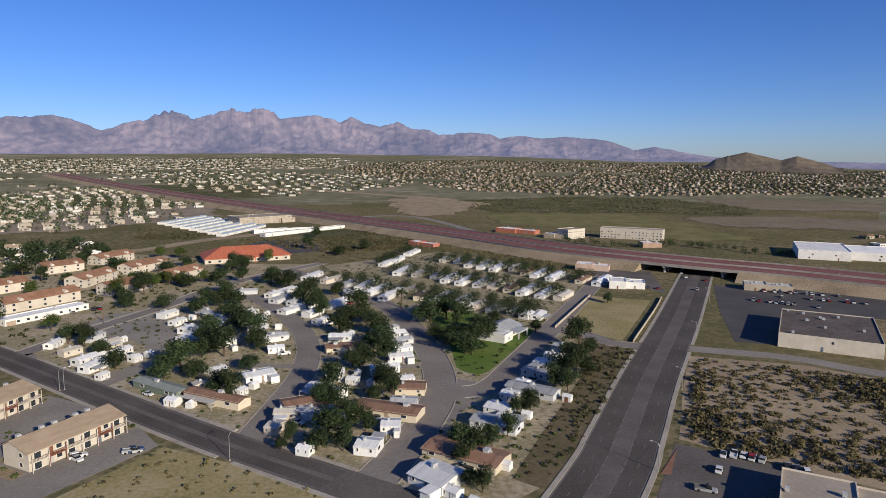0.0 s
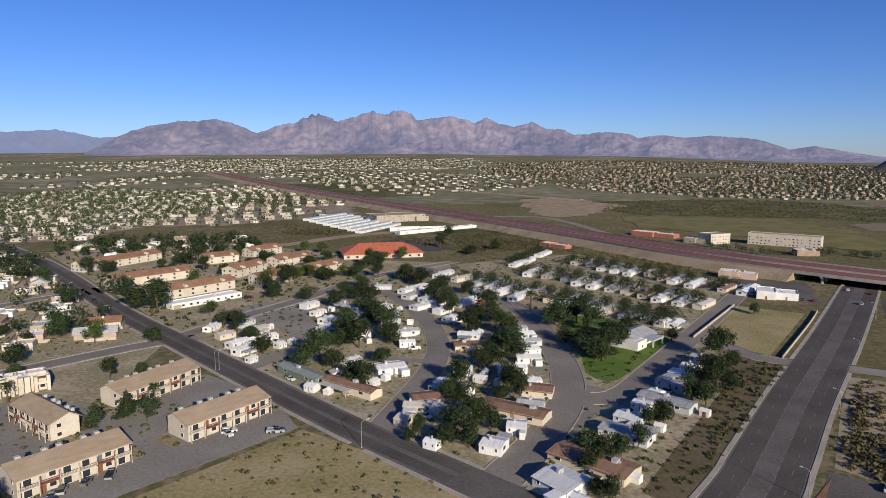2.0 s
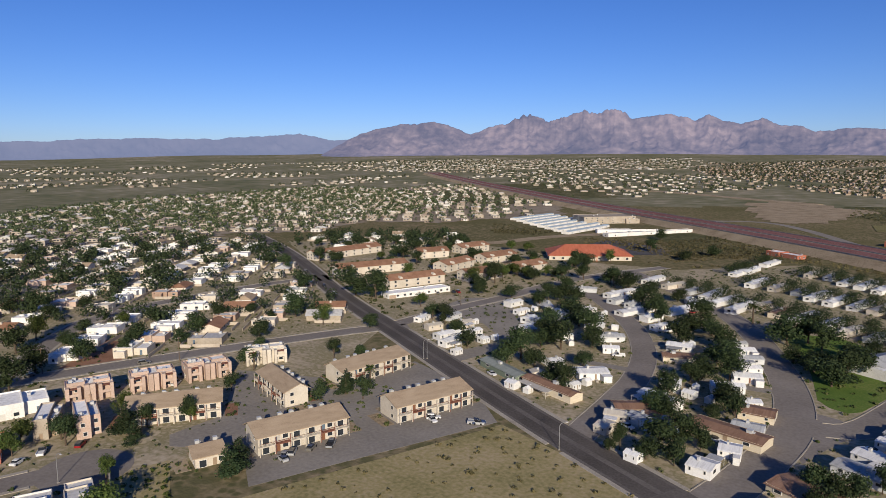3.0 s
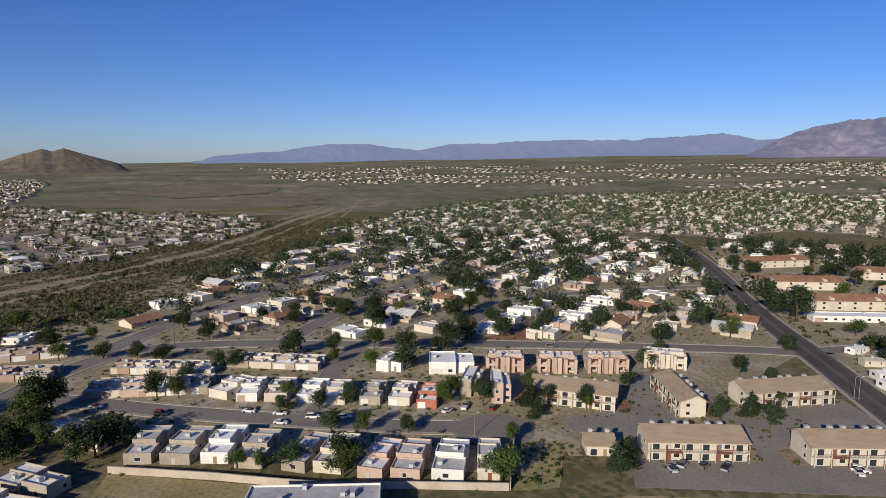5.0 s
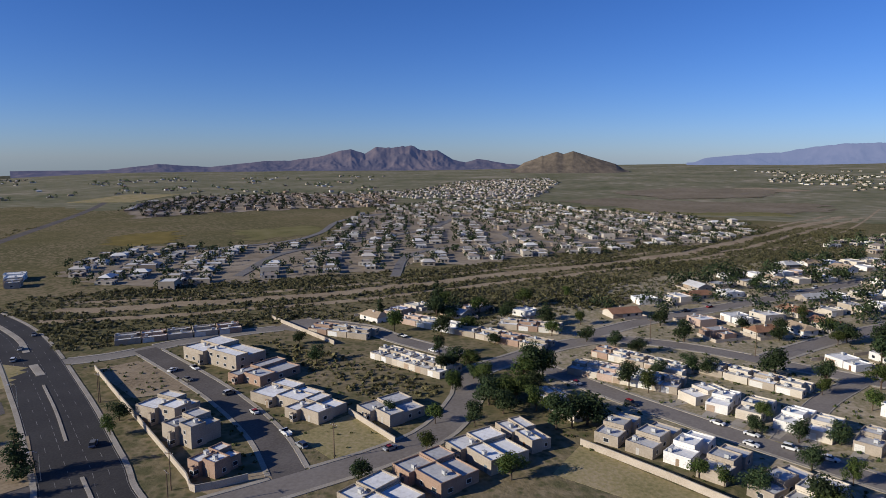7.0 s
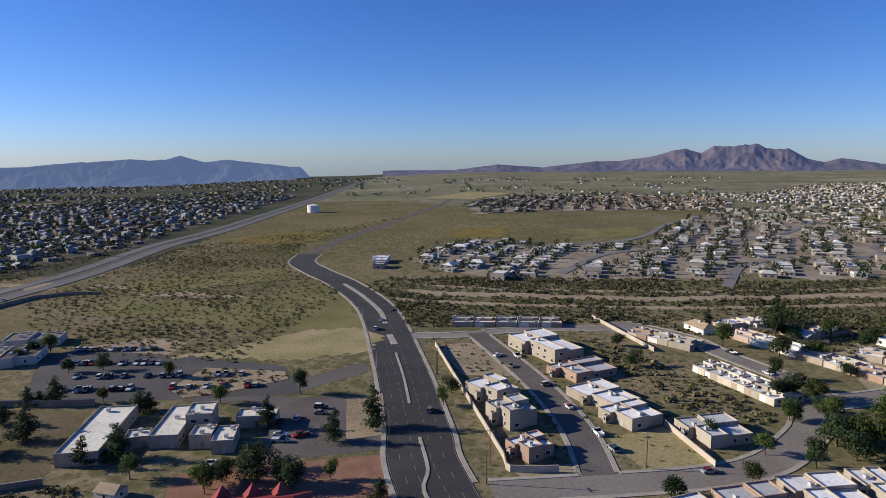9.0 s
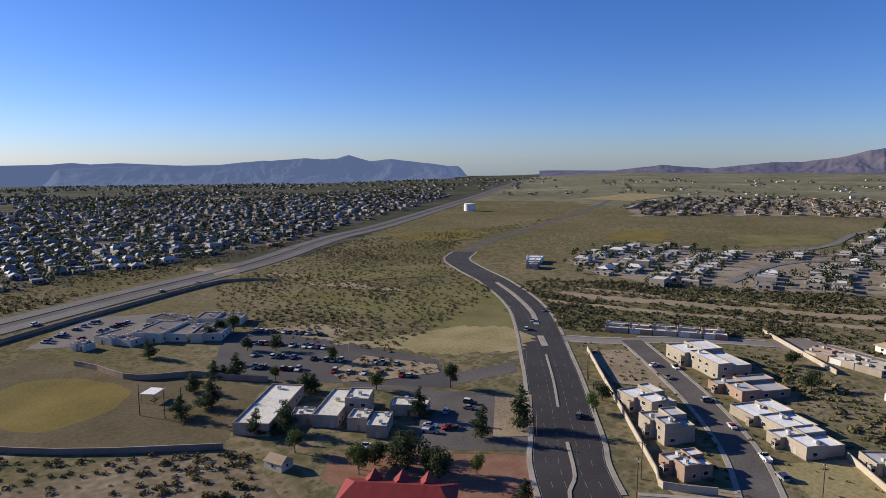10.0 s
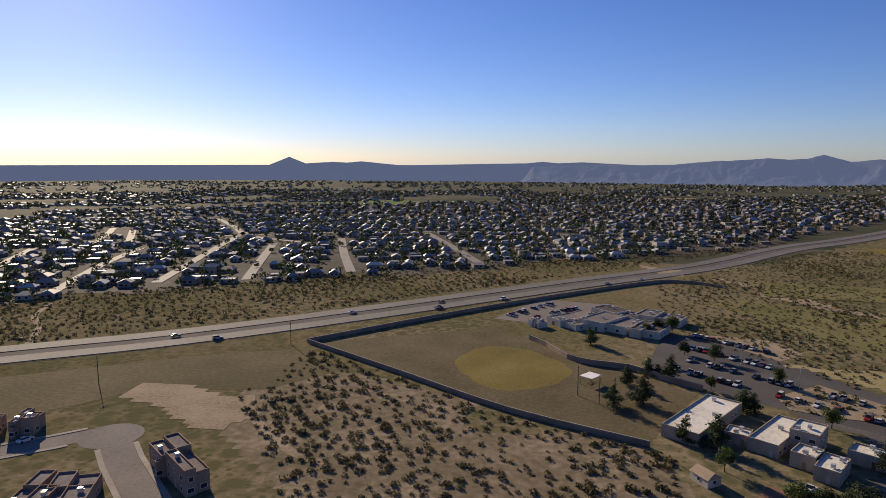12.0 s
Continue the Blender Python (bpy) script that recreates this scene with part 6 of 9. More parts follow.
def apartment(x, y, turn, w, d, h):
    """Two-storey beige block: bays of balconies, windows and doors under a broad tan roof."""
    rng = random.Random(int(x * 7 + y))
    root = tagged(new("apartment_block"), "two-storey beige stucco apartment block with a broad tan shingle roof", "apartment block", "apartments round the parking lot")
    gable_parts(root, w, d, h, 1.9 if h > 4 else 1.2, SHINGLE_TAN, STUCCO[1])
    n = max(2, int(w / 4.2))
    vol = (-w / 2, w / 2, -d / 2, d / 2, h)
    for k in range(n):
        along = (k + 0.5) / n - 0.5
        for s in range(2 if h > 4 else 1):
            z = 0.9 + 2.7 * s
            if k % 3 == 1:
                on_side(root, "door", panel_mesh("door", 1.0, 2.05, DOORWOOD, 1), vol, "f", along - 0.2 / n, z - 0.85)
                on_side(root, "window", window_mesh(1.5, 1.2), vol, "f", along + 0.25 / n, z)
            else:
                on_side(root, "window", window_mesh(1.8, 1.9), vol, "f", along, z - 0.75)
            on_side(root, "window", window_mesh(1.4, 1.1), vol, "k", along, z)
        if h > 4:
            rail = WOODRAIL if k % 3 == 1 else STUCCO[1]
            ob = part("balcony", balcony_data(w / n * 0.98, 1.5), rail, root, "slatted red-brown balcony rail" if k % 3 == 1 else "pale balcony with a rail")
            ob.matrix_basis = pose((along) * w, -d / 2, 2.75)
            part("handrail", boxes((-w / n * 0.49, w / n * 0.49, -1.56, -1.44, 1.0, 1.06)), WOODRAIL, ob)
    for side in "lr":
        for s in range(2 if h > 4 else 1):
            on_side(root, "window", window_mesh(1.2, 1.1), vol, side, -0.2, 0.9 + 2.7 * s)
    for k in range(max(2, n - 1)):
        ob = part("roof_cooler", cooler_mesh(), None, root)
        ob.matrix_basis = pose(((k + 0.5) / max(2, n - 1) - 0.5) * w * 0.9 + (k % 2) * 1.3, d / 2 - 0.3, h + 0.35)
    claim(x, y, min(w, d) * 0.7)
    return put(root, x, y, turn)


for b in APARTMENTS:
    apartment(*b)


def tile_apartment(x, y, turn, w, d, h):
    root = tagged(new("tile_roof_apartment"), "two-storey pale apartment house with a brown shingle roof", "apartment block", "brown-roofed apartments")
    gable_parts(root, w, d, h, 2.4, SHINGLE_BROWN, STUCCO[1], ridge=0.05)
    vol = (-w / 2, w / 2, -d / 2, d / 2, h)
    n = max(3, int(w / 8))
    for side, m_ in (("f", n), ("k", n), ("l", 3), ("r", 3)):
        for k in range(m_):
            for s in range(2):
                on_side(root, "window", window_mesh(1.5, 1.2), vol, side, (k + 0.5) / m_ - 0.5, 0.9 + 2.7 * s)
    for sx in (-0.3, 0.3):
        V, F = [(-1.2, 0, 0), (1.2, 0, 0), (1.2, 0, 1.0), (0, 0, 1.9), (-1.2, 0, 1.0), (-1.2, 2.6, 0.9), (1.2, 2.6, 0.9), (1.2, 2.6, 1.0), (0, 3.6, 1.9), (-1.2, 2.6, 1.0)], [(0, 1, 2, 3, 4), (2, 1, 6, 7), (4, 5, 0), (3, 2, 7, 8), (4, 3, 8, 9), (4, 9, 5)]
        ob = part("dormer", (V, F), STUCCO[1], root, "small gabled dormer")
        ob.matrix_basis = pose(sx * w, -d / 2 - 0.2, h - 0.1)
    claim(x, y, w * 0.5)
    return put(root, x, y, turn)


for b in TILE_APARTMENTS:
    tile_apartment(*b)
for x, y, turn, w, d, h in LONG_FLATS[:3]:
    tile_apartment(x, y, turn, w, d, h)

rng = random.Random(11)


def blocks_at(name, rows, maker, label, category, group, wall_i, deck_i, storeys=1, garage="f", dense=4.2, coolers=1):
    for k, (x, y, turn, w, d, h) in enumerate(rows):
        wi = wall_i[k % len(wall_i)]
        root = flat_house(name, maker(w, d, h, rng), STUCCO[wi], DECK[deck_i[k % len(deck_i)]], label.replace("#", WORDS[wi]), category, rng, 2 if h > 5 else storeys, garage, coolers, dense)
        if group:
            root["group"] = group
        put(root, x, y, turn)
        claim(x, y, max(w, d) * 0.5)


def row_house(w, d, h, r):
    a = r.uniform(0.3, 0.42)
    return [(-w / 2, w / 2, -d / 2, -d / 2 + d * a, h * 0.74), (-w / 2, w / 2 * r.uniform(0.5, 0.9), -d / 2 + d * a, d / 2 - d * 0.3, h), (-w / 2 + 0.3, w / 2, d / 2 - d * 0.3, d / 2, h * 0.8)]


def stepped(w, d, h, r):
    return [(-w / 2, w / 2, -d / 2 + d * 0.22, d / 2, h), (-w / 2 + 0.4, 0.1 * w, -d / 2, -d / 2 + d * 0.22, h * 0.55), (0.1 * w, w / 2 - 0.4, -d / 2 + 0.5, -d / 2 + d * 0.22, h * 0.82)]


def two_part(w, d, h, r):
    s = r.uniform(-0.1, 0.15) * w
    return [(-w / 2, s, -d / 2, d / 2, h), (s, w / 2, -d / 2 + d * 0.15, d / 2 - 0.4, h * 0.86)]


def adobe(w, d, h, r):
    """Several blocks of unequal height side by side, as pueblo houses have."""
    a, b = r.uniform(-0.12, 0.08) * w, r.uniform(-0.1, 0.15) * d
    return [(-w / 2, a, -d / 2, b, h * 0.86), (a, w / 2, -d / 2 + 0.12 * d, b, h), (-w / 2 + 0.4, a, b, d / 2, h), (a, w / 2 - 0.5, b, d / 2 - 0.5, h * 0.8), (a - 1.6, a - 0.2, -d / 2 - 1.4, -d / 2, h * 0.66)]


def plain(w, d, h, r):
    return [(-w / 2, w / 2, -d / 2, d / 2, h)]


def adobe_flat(k, x, y, turn, w, d, h):
    """Two storeys of flats: stair bays and piers stand before the wall, with shaded balconies between them."""
    wi = (3, 3, 3, 1)[k]
    vols = [(-w / 2, w / 2, -d / 2, d / 2, h), (-w / 2 + 0.6, -w * 0.08, -d / 2 + 1.5, d / 2 - 2.5, h + 0.7), (w * 0.1, w / 2 - 0.8, -d / 2 + 2.2, d / 2 - 1.5, h + 0.55)]
    root = flat_house("adobe_flats", vols, STUCCO[wi], DECK[0], f"two-storey {WORDS[wi]} adobe flats with shaded balconies between piers", "apartment house", rng, 2, "", 2, 5.0)
    root["group"] = "adobe flats"
    for px in (-w / 2 + 0.6, -w * 0.22, -w * 0.06, w * 0.06, w * 0.22, w / 2 - 0.6):
        wide = 0.55 if abs(px) > w * 0.1 else 0.8
        part("pier", boxes((px - wide, px + wide, -d / 2 - 2.0, -d / 2 - 0.01, -0.2, h - (0.1 if wide < 0.6 else -0.35))), STUCCO[wi], root)
    for a, b in ((-w / 2 + 1.15, -w * 0.22 - 0.55), (w * 0.22 + 0.55, w / 2 - 1.15)):
        part("balcony", boxes((a, b, -d / 2 - 1.9, -d / 2 - 0.01, 2.6, 2.8), (a, b, -d / 2 - 1.9, -d / 2 - 1.75, 2.8, 3.6)), STUCCO[wi], root, "walled balcony")
        part("canopy", boxes((a, b, -d / 2 - 1.8, -d / 2 - 0.01, h - 0.75, h - 0.55)), WOODRAIL, root, "brown beam roof over the balcony")
    part("stair_wall", boxes((-w * 0.06 + 0.8, w * 0.06 - 0.8, -d / 2 - 1.2, -d / 2 - 0.01, -0.2, h * 0.55)) if w * 0.12 > 1.8 else boxes((-0.3, 0.3, -d / 2 - 2.4, -d / 2 - 2.0, -0.2, h * 0.5)), STUCCO[4], root, "brown stair wall")
    claim(x, y, w * 0.5)
    put(root, x, y, turn)


for k, (x, y, turn, w, d, h) in enumerate(ADOBE_FLATS):
    adobe_flat(k, x, y, turn, w, d - 2, h * 0.94)
blocks_at("town_house", STREET_ROW, row_house, "# stucco town house with garage and flat parapet roof", "house", "town houses along the street", [1, 0, 1, 0, 1, 2, 1, 5], [0, 0, 1])
blocks_at("town_house", GARDEN_ROW, row_house, "# stucco town house backing on the garden wall", "house", "town houses along the garden wall", [2, 2, 0, 2, 2, 1, 3, 3, 0, 1], [1, 1, 0, 1], garage="k")
blocks_at("tall_town_house", TALL_TOWNHOUSES, two_part, "two-storey # adobe town house with flat roof", "house", "", [2, 3, 0, 0], [0])
blocks_at("adobe_house", [(x, y, turn, w * (1.18 if w < 25 else 1), d * 1.14, h) for x, y, turn, w, d, h in LANE_HOUSES], adobe, "# adobe house with white flat roof and parapets", "house", "new adobe houses", [2, 2, 4, 2, 4, 2, 2, 2, 2, 2, 4, 2], [0, 1, 0], garage="l")
blocks_at("row_house", LOW_ROWS, row_house, "low # stucco row house with flat roof", "house", "low row houses", [2, 4, 2, 2, 4, 1, 2, 1, 1, 2, 1, 2, 1, 3, 1, 0, 2], [1, 0, 1], dense=7.0)
blocks_at("school_wing", SCHOOL_BLOCKS, plain, "# stucco school wing with a white flat roof", "school", "school buildings", [2], [4], garage="", coolers=2, dense=3.2)
blocks_at("clinic_wing", CLINIC_BLOCKS, two_part, "low # stucco clinic wing with grey flat roof and vents", "clinic", "clinic buildings", [1, 1], [5, 3], garage="", coolers=2, dense=5.5)
blocks_at("new_house", WEST_HOUSES, adobe, "two-storey # stucco house with flat parapet roof", "house", "houses at the cul-de-sac", [4], [5, 1, 5, 5, 1], 2, garage="l")
blocks_at("garage_block", LONG_FLATS[3:], plain, "low # stucco block in front of apartments", "building", "", [0], [0])
blocks_at("store", BIG_STORE, plain, "large windowless # store with brown flat roof", "store", "", [1], [3], garage="", coolers=9, dense=26)
blocks_at("metal_building", METAL_SHED, plain, "# metal building with pale grey roof", "building", "", [0], [1], garage="", coolers=6, dense=9)
blocks_at("commercial_building", [r for r in FAR_BLOCKS if r[5] < 9.5], two_part, "# flat-roofed commercial building", "building", "", [0, 0, 5, 2, 4, 0, 3, 0, 2, 0], [0, 1, 0, 0, 0, 0, 0], garage="", coolers=2, dense=14)
blocks_at("hotel", [r for r in FAR_BLOCKS if r[5] > 9.5][1:], plain, "three-storey # hotel with rows of windows", "hotel", "hotel buildings", [1], [2], 2, garage="", coolers=0, dense=3.4)
blocks_at("commercial_building", [(-330, -398, 42, 20, 13, 4.2), (-312, -378, 42, 13, 10, 4.6)], two_part, "# flat-roofed shop beside the bend", "building", "", [0, 2], [0, 1], garage="", coolers=1, dense=9)
tank = tagged(new("water_tank"), "round white steel water tank with a low cone roof", "water tank")
ring = [(9 * math.cos(i * math.pi / 12), 9 * math.sin(i * math.pi / 12)) for i in range(24)]
part("wall", ([(x, y, z) for z in (-0.5, 11) for x, y in ring], [(i, (i + 1) % 24, 24 + (i + 1) % 24, 24 + i) for i in range(24)]), WHITEPAINT, tank)
part("roof", ([(x * 1.03, y * 1.03, 10.95) for x, y in ring] + [(0, 0, 12.4)], [(i, (i + 1) % 24, 24) for i in range(24)] + [tuple(range(24))[::-1]]), DECK[0], tank)
put(tank, -578, -859, 0)
put(flat_house("office_building", [(-35, 35, -22, 18, 9), (20, 38, -26, -22, 6)], STUCCO[2], DECK[2], "large tan office building with a flat roof", "office building", rng, 2, "", 3, 7), -238, 835, 40)
claim(-238, 835, 45)
blocks_at("roadside_office", [(92, 139, -29, 26, 22, 5.0)], two_part, "# flat-roofed building beside the avenue", "building", "", [1], [2], garage="", coolers=2)
for v in ((-18, 610, -40, 30, 12, 4),):
    blocks_at("roadside_building", [v], two_part, "low # building by the motorway", "building", "", [5], [0], garage="")


def hall(name, x, y, turn, w, d, h, rise, roofmat, label, hip, eave=1.2):
    root = tagged(new(name), label, "hall")
    gable_parts(root, w, d, h, rise, roofmat, STUCCO[1], eave, 0.0, 0.3 if eave > 0.6 else 0.12, hip)
    vol = (-w / 2, w / 2, -d / 2, d / 2, h)
    for side, m_ in (("f", max(1, min(9, int(w / 4)))), ("k", max(1, min(9, int(w / 4)))), ("l", max(1, min(4, int(d / 4)))), ("r", max(1, min(4, int(d / 4))))):
        for k in range(m_):
            on_side(root, "window", window_mesh(2.0, 1.6) if w > 12 else window_mesh(0.9, 0.9), vol, side, (k + 0.5) / m_ - 0.5, 0.9)
    if w > 12:
        part("porch", boxes((-5, 5, -d / 2 - 6, -d / 2 - 0.02, h - 0.4, h + 0.3), (-4.8, -4.2, -d / 2 - 5.8, -d / 2 - 5.2, -0.2, h - 0.4), (4.2, 4.8, -d / 2 - 5.8, -d / 2 - 5.2, -0.2, h - 0.4)), roofmat, root)
    claim(x, y, w * 0.5)
    return put(root, x, y, turn)


hall("church_hall", -163, 528, 25, 66, 38, 4.0, 6.5, TILE_RED, "low church hall with a large orange-red hipped roof", 16)
red_house = hall("red_roof_house", -66, -128, 142, 26, 12, 3.2, 2.6, CRIMSON, "low building with a crimson metal roof and gables", 4)
for gx in (-7, 0, 6.5):
    ob = part("gable", ([(-2.2, 0.5, -0.4), (2.2, 0.5, -0.4), (2.2, 5.2, -0.4), (-2.2, 5.2, -0.4), (0, 0.0, 2.0), (0, 5.6, 2.0)], [(0, 1, 4), (1, 2, 5, 4), (2, 3, 5), (3, 0, 4, 5)]), CRIMSON, red_house, "small crimson roof gable")
    ob.matrix_basis = pose(gx, 2.2, 4.0)
hall("shed_house", -48.5, -163, 120, 6, 4.5, 2.4, 1.1, SHINGLE_TAN, "small grey garden shed", 0.3, 0.25)
hall("club_house", 27, 299, 58, 18, 13, 3.2, 1.8, HOMEROOFS[1], "pale green club house with a grey roof beside the lawn", 0.5)

# storage units: long pale metal rows
BLUEMETAL = mat("pale_blue_metal_roof", [(0.29, 0.36, 0.41), (0.36, 0.435, 0.485), (0.42, 0.49, 0.535)], 0.1, 1.5, 0.6, stretch=(3, 1, 1))
for k in range(8):
    root = tagged(new("storage_row"), "long low white metal storage building with blue-white roof", "storage building", "storage rows")
    w = 100
    gable_parts(root, w, 9, 2.8, 0.6, BLUEMETAL, STUCCO[0], 0.2, 0.0, 0.12)
    for j in range(6):
        on_side(root, "roller_door", panel_mesh("roller_door", 2.6, 2.2, METALBOX, 3), (-w / 2, w / 2, -4.5, 4.5, 2.8), "f", (j + 0.5) / 6 - 0.5, 0.05)
    bx, by = -226 - 16.5 * k, 727 + 17.5 * k
    put(root, bx, by, 80)
    claim(bx, by, 40)

# driveways and front paths of the street row
V, F = [], []
for x, y, turn, w, d, h in STREET_ROW + GARDEN_ROW:
    s = 1 if (x, y, turn, w, d, h) in GARDEN_ROW else -1
    m_ = pose(x, y, 0, 0, 0, turn)
    k = len(V)
    for a, b in ((-w * 0.42, d / 2), (w * 0.12, d / 2), (w * 0.12, d / 2 + 7), (-w * 0.42, d / 2 + 7)):
        q = m_ @ Vector((a, b * s, 0.09))
        V.append(tuple(q))
    F.append((k, k + 1, k + 2, k + 3) if s > 0 else (k + 3, k + 2, k + 1, k))
tagged(new("driveways", mesh_of("driveways", V, F, CONCRETE)), "pale concrete driveways before the town houses", "driveway", kind="structure")


# ---- mobile homes: built once, then copied ----
def mobile_home(k):
    """A home 15 m long and 5.5 m wide; style by k % 5, fittings by k // 5."""
    st, kind = k % 5, k // 5
    rng = random.Random(100 + k)
    w = 5.5
    root = tagged(new("mobile_home"), HOMEWORDS[st], "mobile home", "mobile homes in the park")
    gable_parts(root, 15, w, 2.75, 0.5, HOMEROOFS[st], HOMEWALLS[st], 0.28, 0.0, 0.1)
    vol = (-7.5, 7.5, -w / 2, w / 2, 2.75)
    for side, at in (("f", (-0.36, 0.3)), ("k", (-0.3, 0.3))):
        for a in at[kind == 3:]:
            on_side(root, "window", window_mesh(1.2, 0.9), vol, side, a + rng.uniform(-0.04, 0.04), 1.3)
    on_side(root, "window", window_mesh(1.5, 1.0), vol, "l", 0.1, 1.2)
    on_side(root, "door", panel_mesh("door", 0.9, 2.0, DOORWOOD, 1), vol, "f", 0.04, 0.5)
    if kind < 3:
        part("steps", boxes((0.0, 1.4, -w / 2 - 1.2, -w / 2 - 0.03, -0.1, 0.45), (0.0, 1.4, -w / 2 - 1.6, -w / 2 - 1.2, -0.1, 0.22)), CONCRETE, root)
    if kind == 0:
        V, F = boxes((-6.5, 2.5, -w / 2 - 3.4, -w / 2 - 0.35, 2.3, 2.42))
        for px in (-6.3, -2.0, 2.3):
            box(V, F, px - 0.06, px + 0.06, -w / 2 - 3.3, -w / 2 - 3.18, -0.2, 2.3)
        part("awning", (V, F), HOMEROOFS[(1, 1, 3, 0, 1)[st]], root, "flat metal awning on thin posts")
    elif kind == 1:
        part("porch", boxes((3.0, 7.2, -w / 2 - 2.4, -w / 2 - 0.06, -0.1, 2.35), (2.8, 7.4, -w / 2 - 2.6, -w / 2 - 0.06, 2.35, 2.48)), HOMEWALLS[(0, 0, 3, 0, 0)[st]], root, "closed-in porch")
    ob = part("roof_cooler", cooler_mesh(), None, root)
    ob.matrix_basis = pose(rng.uniform(-5, 5), 0.3, 3.1)
    return root


HOMES = [mobile_home(k) for k in range(20)]
used = set()


def place_copy(protos, k, m):
    """The first use of a prototype moves it; later ones copy it."""
    p = protos[k % len(protos)]
    if p.name not in used:
        used.add(p.name)
        p.matrix_basis = m
        return p
    return copy_thing(p, m)


for k, (x, y, turn, length, w, st) in enumerate(PARK_HOMES + BACK_HOMES):
    kind = 3 if y > 340 else 2 if length < 9 else (k * 5) % 3
    place_copy(HOMES, st + 5 * kind, pose(x, y, 0, 0, 0, turn + (180 if k % 4 == 1 else 0)) @ Matrix.Diagonal((length / 15, w / 5.5, 0.9 + 0.05 * (k % 4), 1)))
    claim(x, y, 4.6)


# ---- flat-roofed suburban houses: built once, then copied ----
def suburb_house(k, dense=5.4, coolers=1, blank=0.42):
    rng = random.Random(300 + k)
    w, d, h = rng.uniform(12, 16), rng.uniform(9.5, 12), 3.3
    vols = [(-w / 2, 0.1 * w, -d / 2, d / 2, h), (0.1 * w, w / 2, -d / 2 + rng.uniform(0.5, 2.5), d / 2 - rng.uniform(0.5, 2), h - 0.45)]
    if k % 2:
        vols.append((-w / 2 + 1.5, -0.05 * w, -d / 2 - 3.0, -d / 2, h - 0.6))
    wi = (0, 1, 2, 0, 1, 0, 3, 4, 0, 1)[k % 10]
    root = flat_house("adobe_bungalow", vols, STUCCO[wi], DECK[(0, 0, 1, 0, 4)[k % 5]], f"low {WORDS[wi]} stucco bungalow with a flat parapet roof", "house", rng, 1, "f", coolers, dense, 0.45, blank)
    for ob in [c for c in root.children if k >= 10 and c.name.startswith("door")]:
        bpy.data.objects.remove(ob)
    return root


def shingle_house(k):
    rng = random.Random(400 + k)
    w, d = rng.uniform(13, 17), rng.uniform(9, 11)
    root = tagged(new("shingle_bungalow"), "low stucco bungalow with a pitched brown shingle roof", "house")
    wi = (1, 0, 2)[k % 3]
    gable_parts(root, w, d, 2.7, 1.7, (SHINGLE_BROWN, SHINGLE_TAN, DECK[1])[k % 3], STUCCO[wi], 0.6, 0.0, 0.15, 3.0 if k % 2 else 0.0)
    vol = (-w / 2, w / 2, -d / 2, d / 2, 2.7)
    for side, a in (("f", 0.05), ("f", 0.34), ("k", 0.2)):
        on_side(root, "window", window_mesh(1.5, 1.1), vol, side, a, 0.95)
    on_side(root, "garage_door", panel_mesh("garage_door", 4.6, 2.1, GARAGE, 4), vol, "f", -0.32, 0.05)
    on_side(root, "window", window_mesh(1.2, 1.1), vol, "r", 0.1, 0.95)
    part("chimney", boxes((-0.5, 0.4, 0.8, 1.6, 2.8, 5.0)), STUCCO[wi], root)
    return root


SUBURB = [suburb_house(k) for k in range(10)] + [shingle_house(k) for k in range(4)]
SUBURB_FAR = [suburb_house(k, 30, 0, 0.8) for k in range(10, 17)] + [shingle_house(k) for k in (4, 5)]
N1 = [(-192, 275), (-262, 335), (-640, 590), (-760, 430), (-740, 330), (-560, 130), (-470, 50), (-330, -20), (-298, -2), (-255, 65), (-222, 195)]
N1B = [(-330, 430), (-640, 640), (-560, 760), (-330, 640), (-285, 540)]
N1C = [(-300, -30), (-345, -60), (-330, -140), (-262, -110), (-258, -60)]
SLOTS = []
for poly_, step_x, step_y, ang in ((N1, 20.5, 25, 33), (N1B, 22, 27, 33), (N1C, 15, 24, 62)):
    ca, sa = math.cos(radians(ang)), math.sin(radians(ang))
    for i in range(-60, 60):
        for j in range(-60, 60):
            u, v = i * step_x + (j % 2) * 6, j * step_y
            x, y = -300 + u * -sa - v * ca, 200 + u * ca - v * sa
            if inside(x, y, poly_):
                SLOTS.append((math.hypot(x, y), x, y, ang))
SLOTS.sort()
n_house, YARD_SPOTS = 0, []
for r, x, y, ang in SLOTS:
    rng = random.Random(int(x * 13 + y * 7))
    x, y = x + rng.uniform(-2, 2), y + rng.uniform(-2, 2)
    if not free(x, y, 7.2, 1.0):
        YARD_SPOTS.append((x, y))
        continue
    if n_house >= 235:
        break
    turn = ang + 90 * rng.choice((0, 1, 2, 3))
    kit, lead = (SUBURB, n_house) if n_house < 75 else (SUBURB_FAR, n_house - 75)
    place_copy(kit, rng.randrange(len(kit)) if lead >= len(kit) else lead, pose(x, y, 0, 0, 0, turn) @ Matrix.Diagonal((rng.uniform(0.9, 1.1), rng.uniform(0.9, 1.1), rng.uniform(0.92, 1.08), 1)))
    claim(x, y, 7.0)
    YARD_SPOTS.append((x + rng.uniform(-11, 11), y + rng.uniform(-11, 11)))
    YARD_SPOTS.append((x + rng.uniform(-12, 12), y + rng.uniform(-12, 12)))
    n_house += 1


# low garden walls round the bungalows' plots
V, F = [], []
GARDEN_WALL_RNG = random.Random(8)
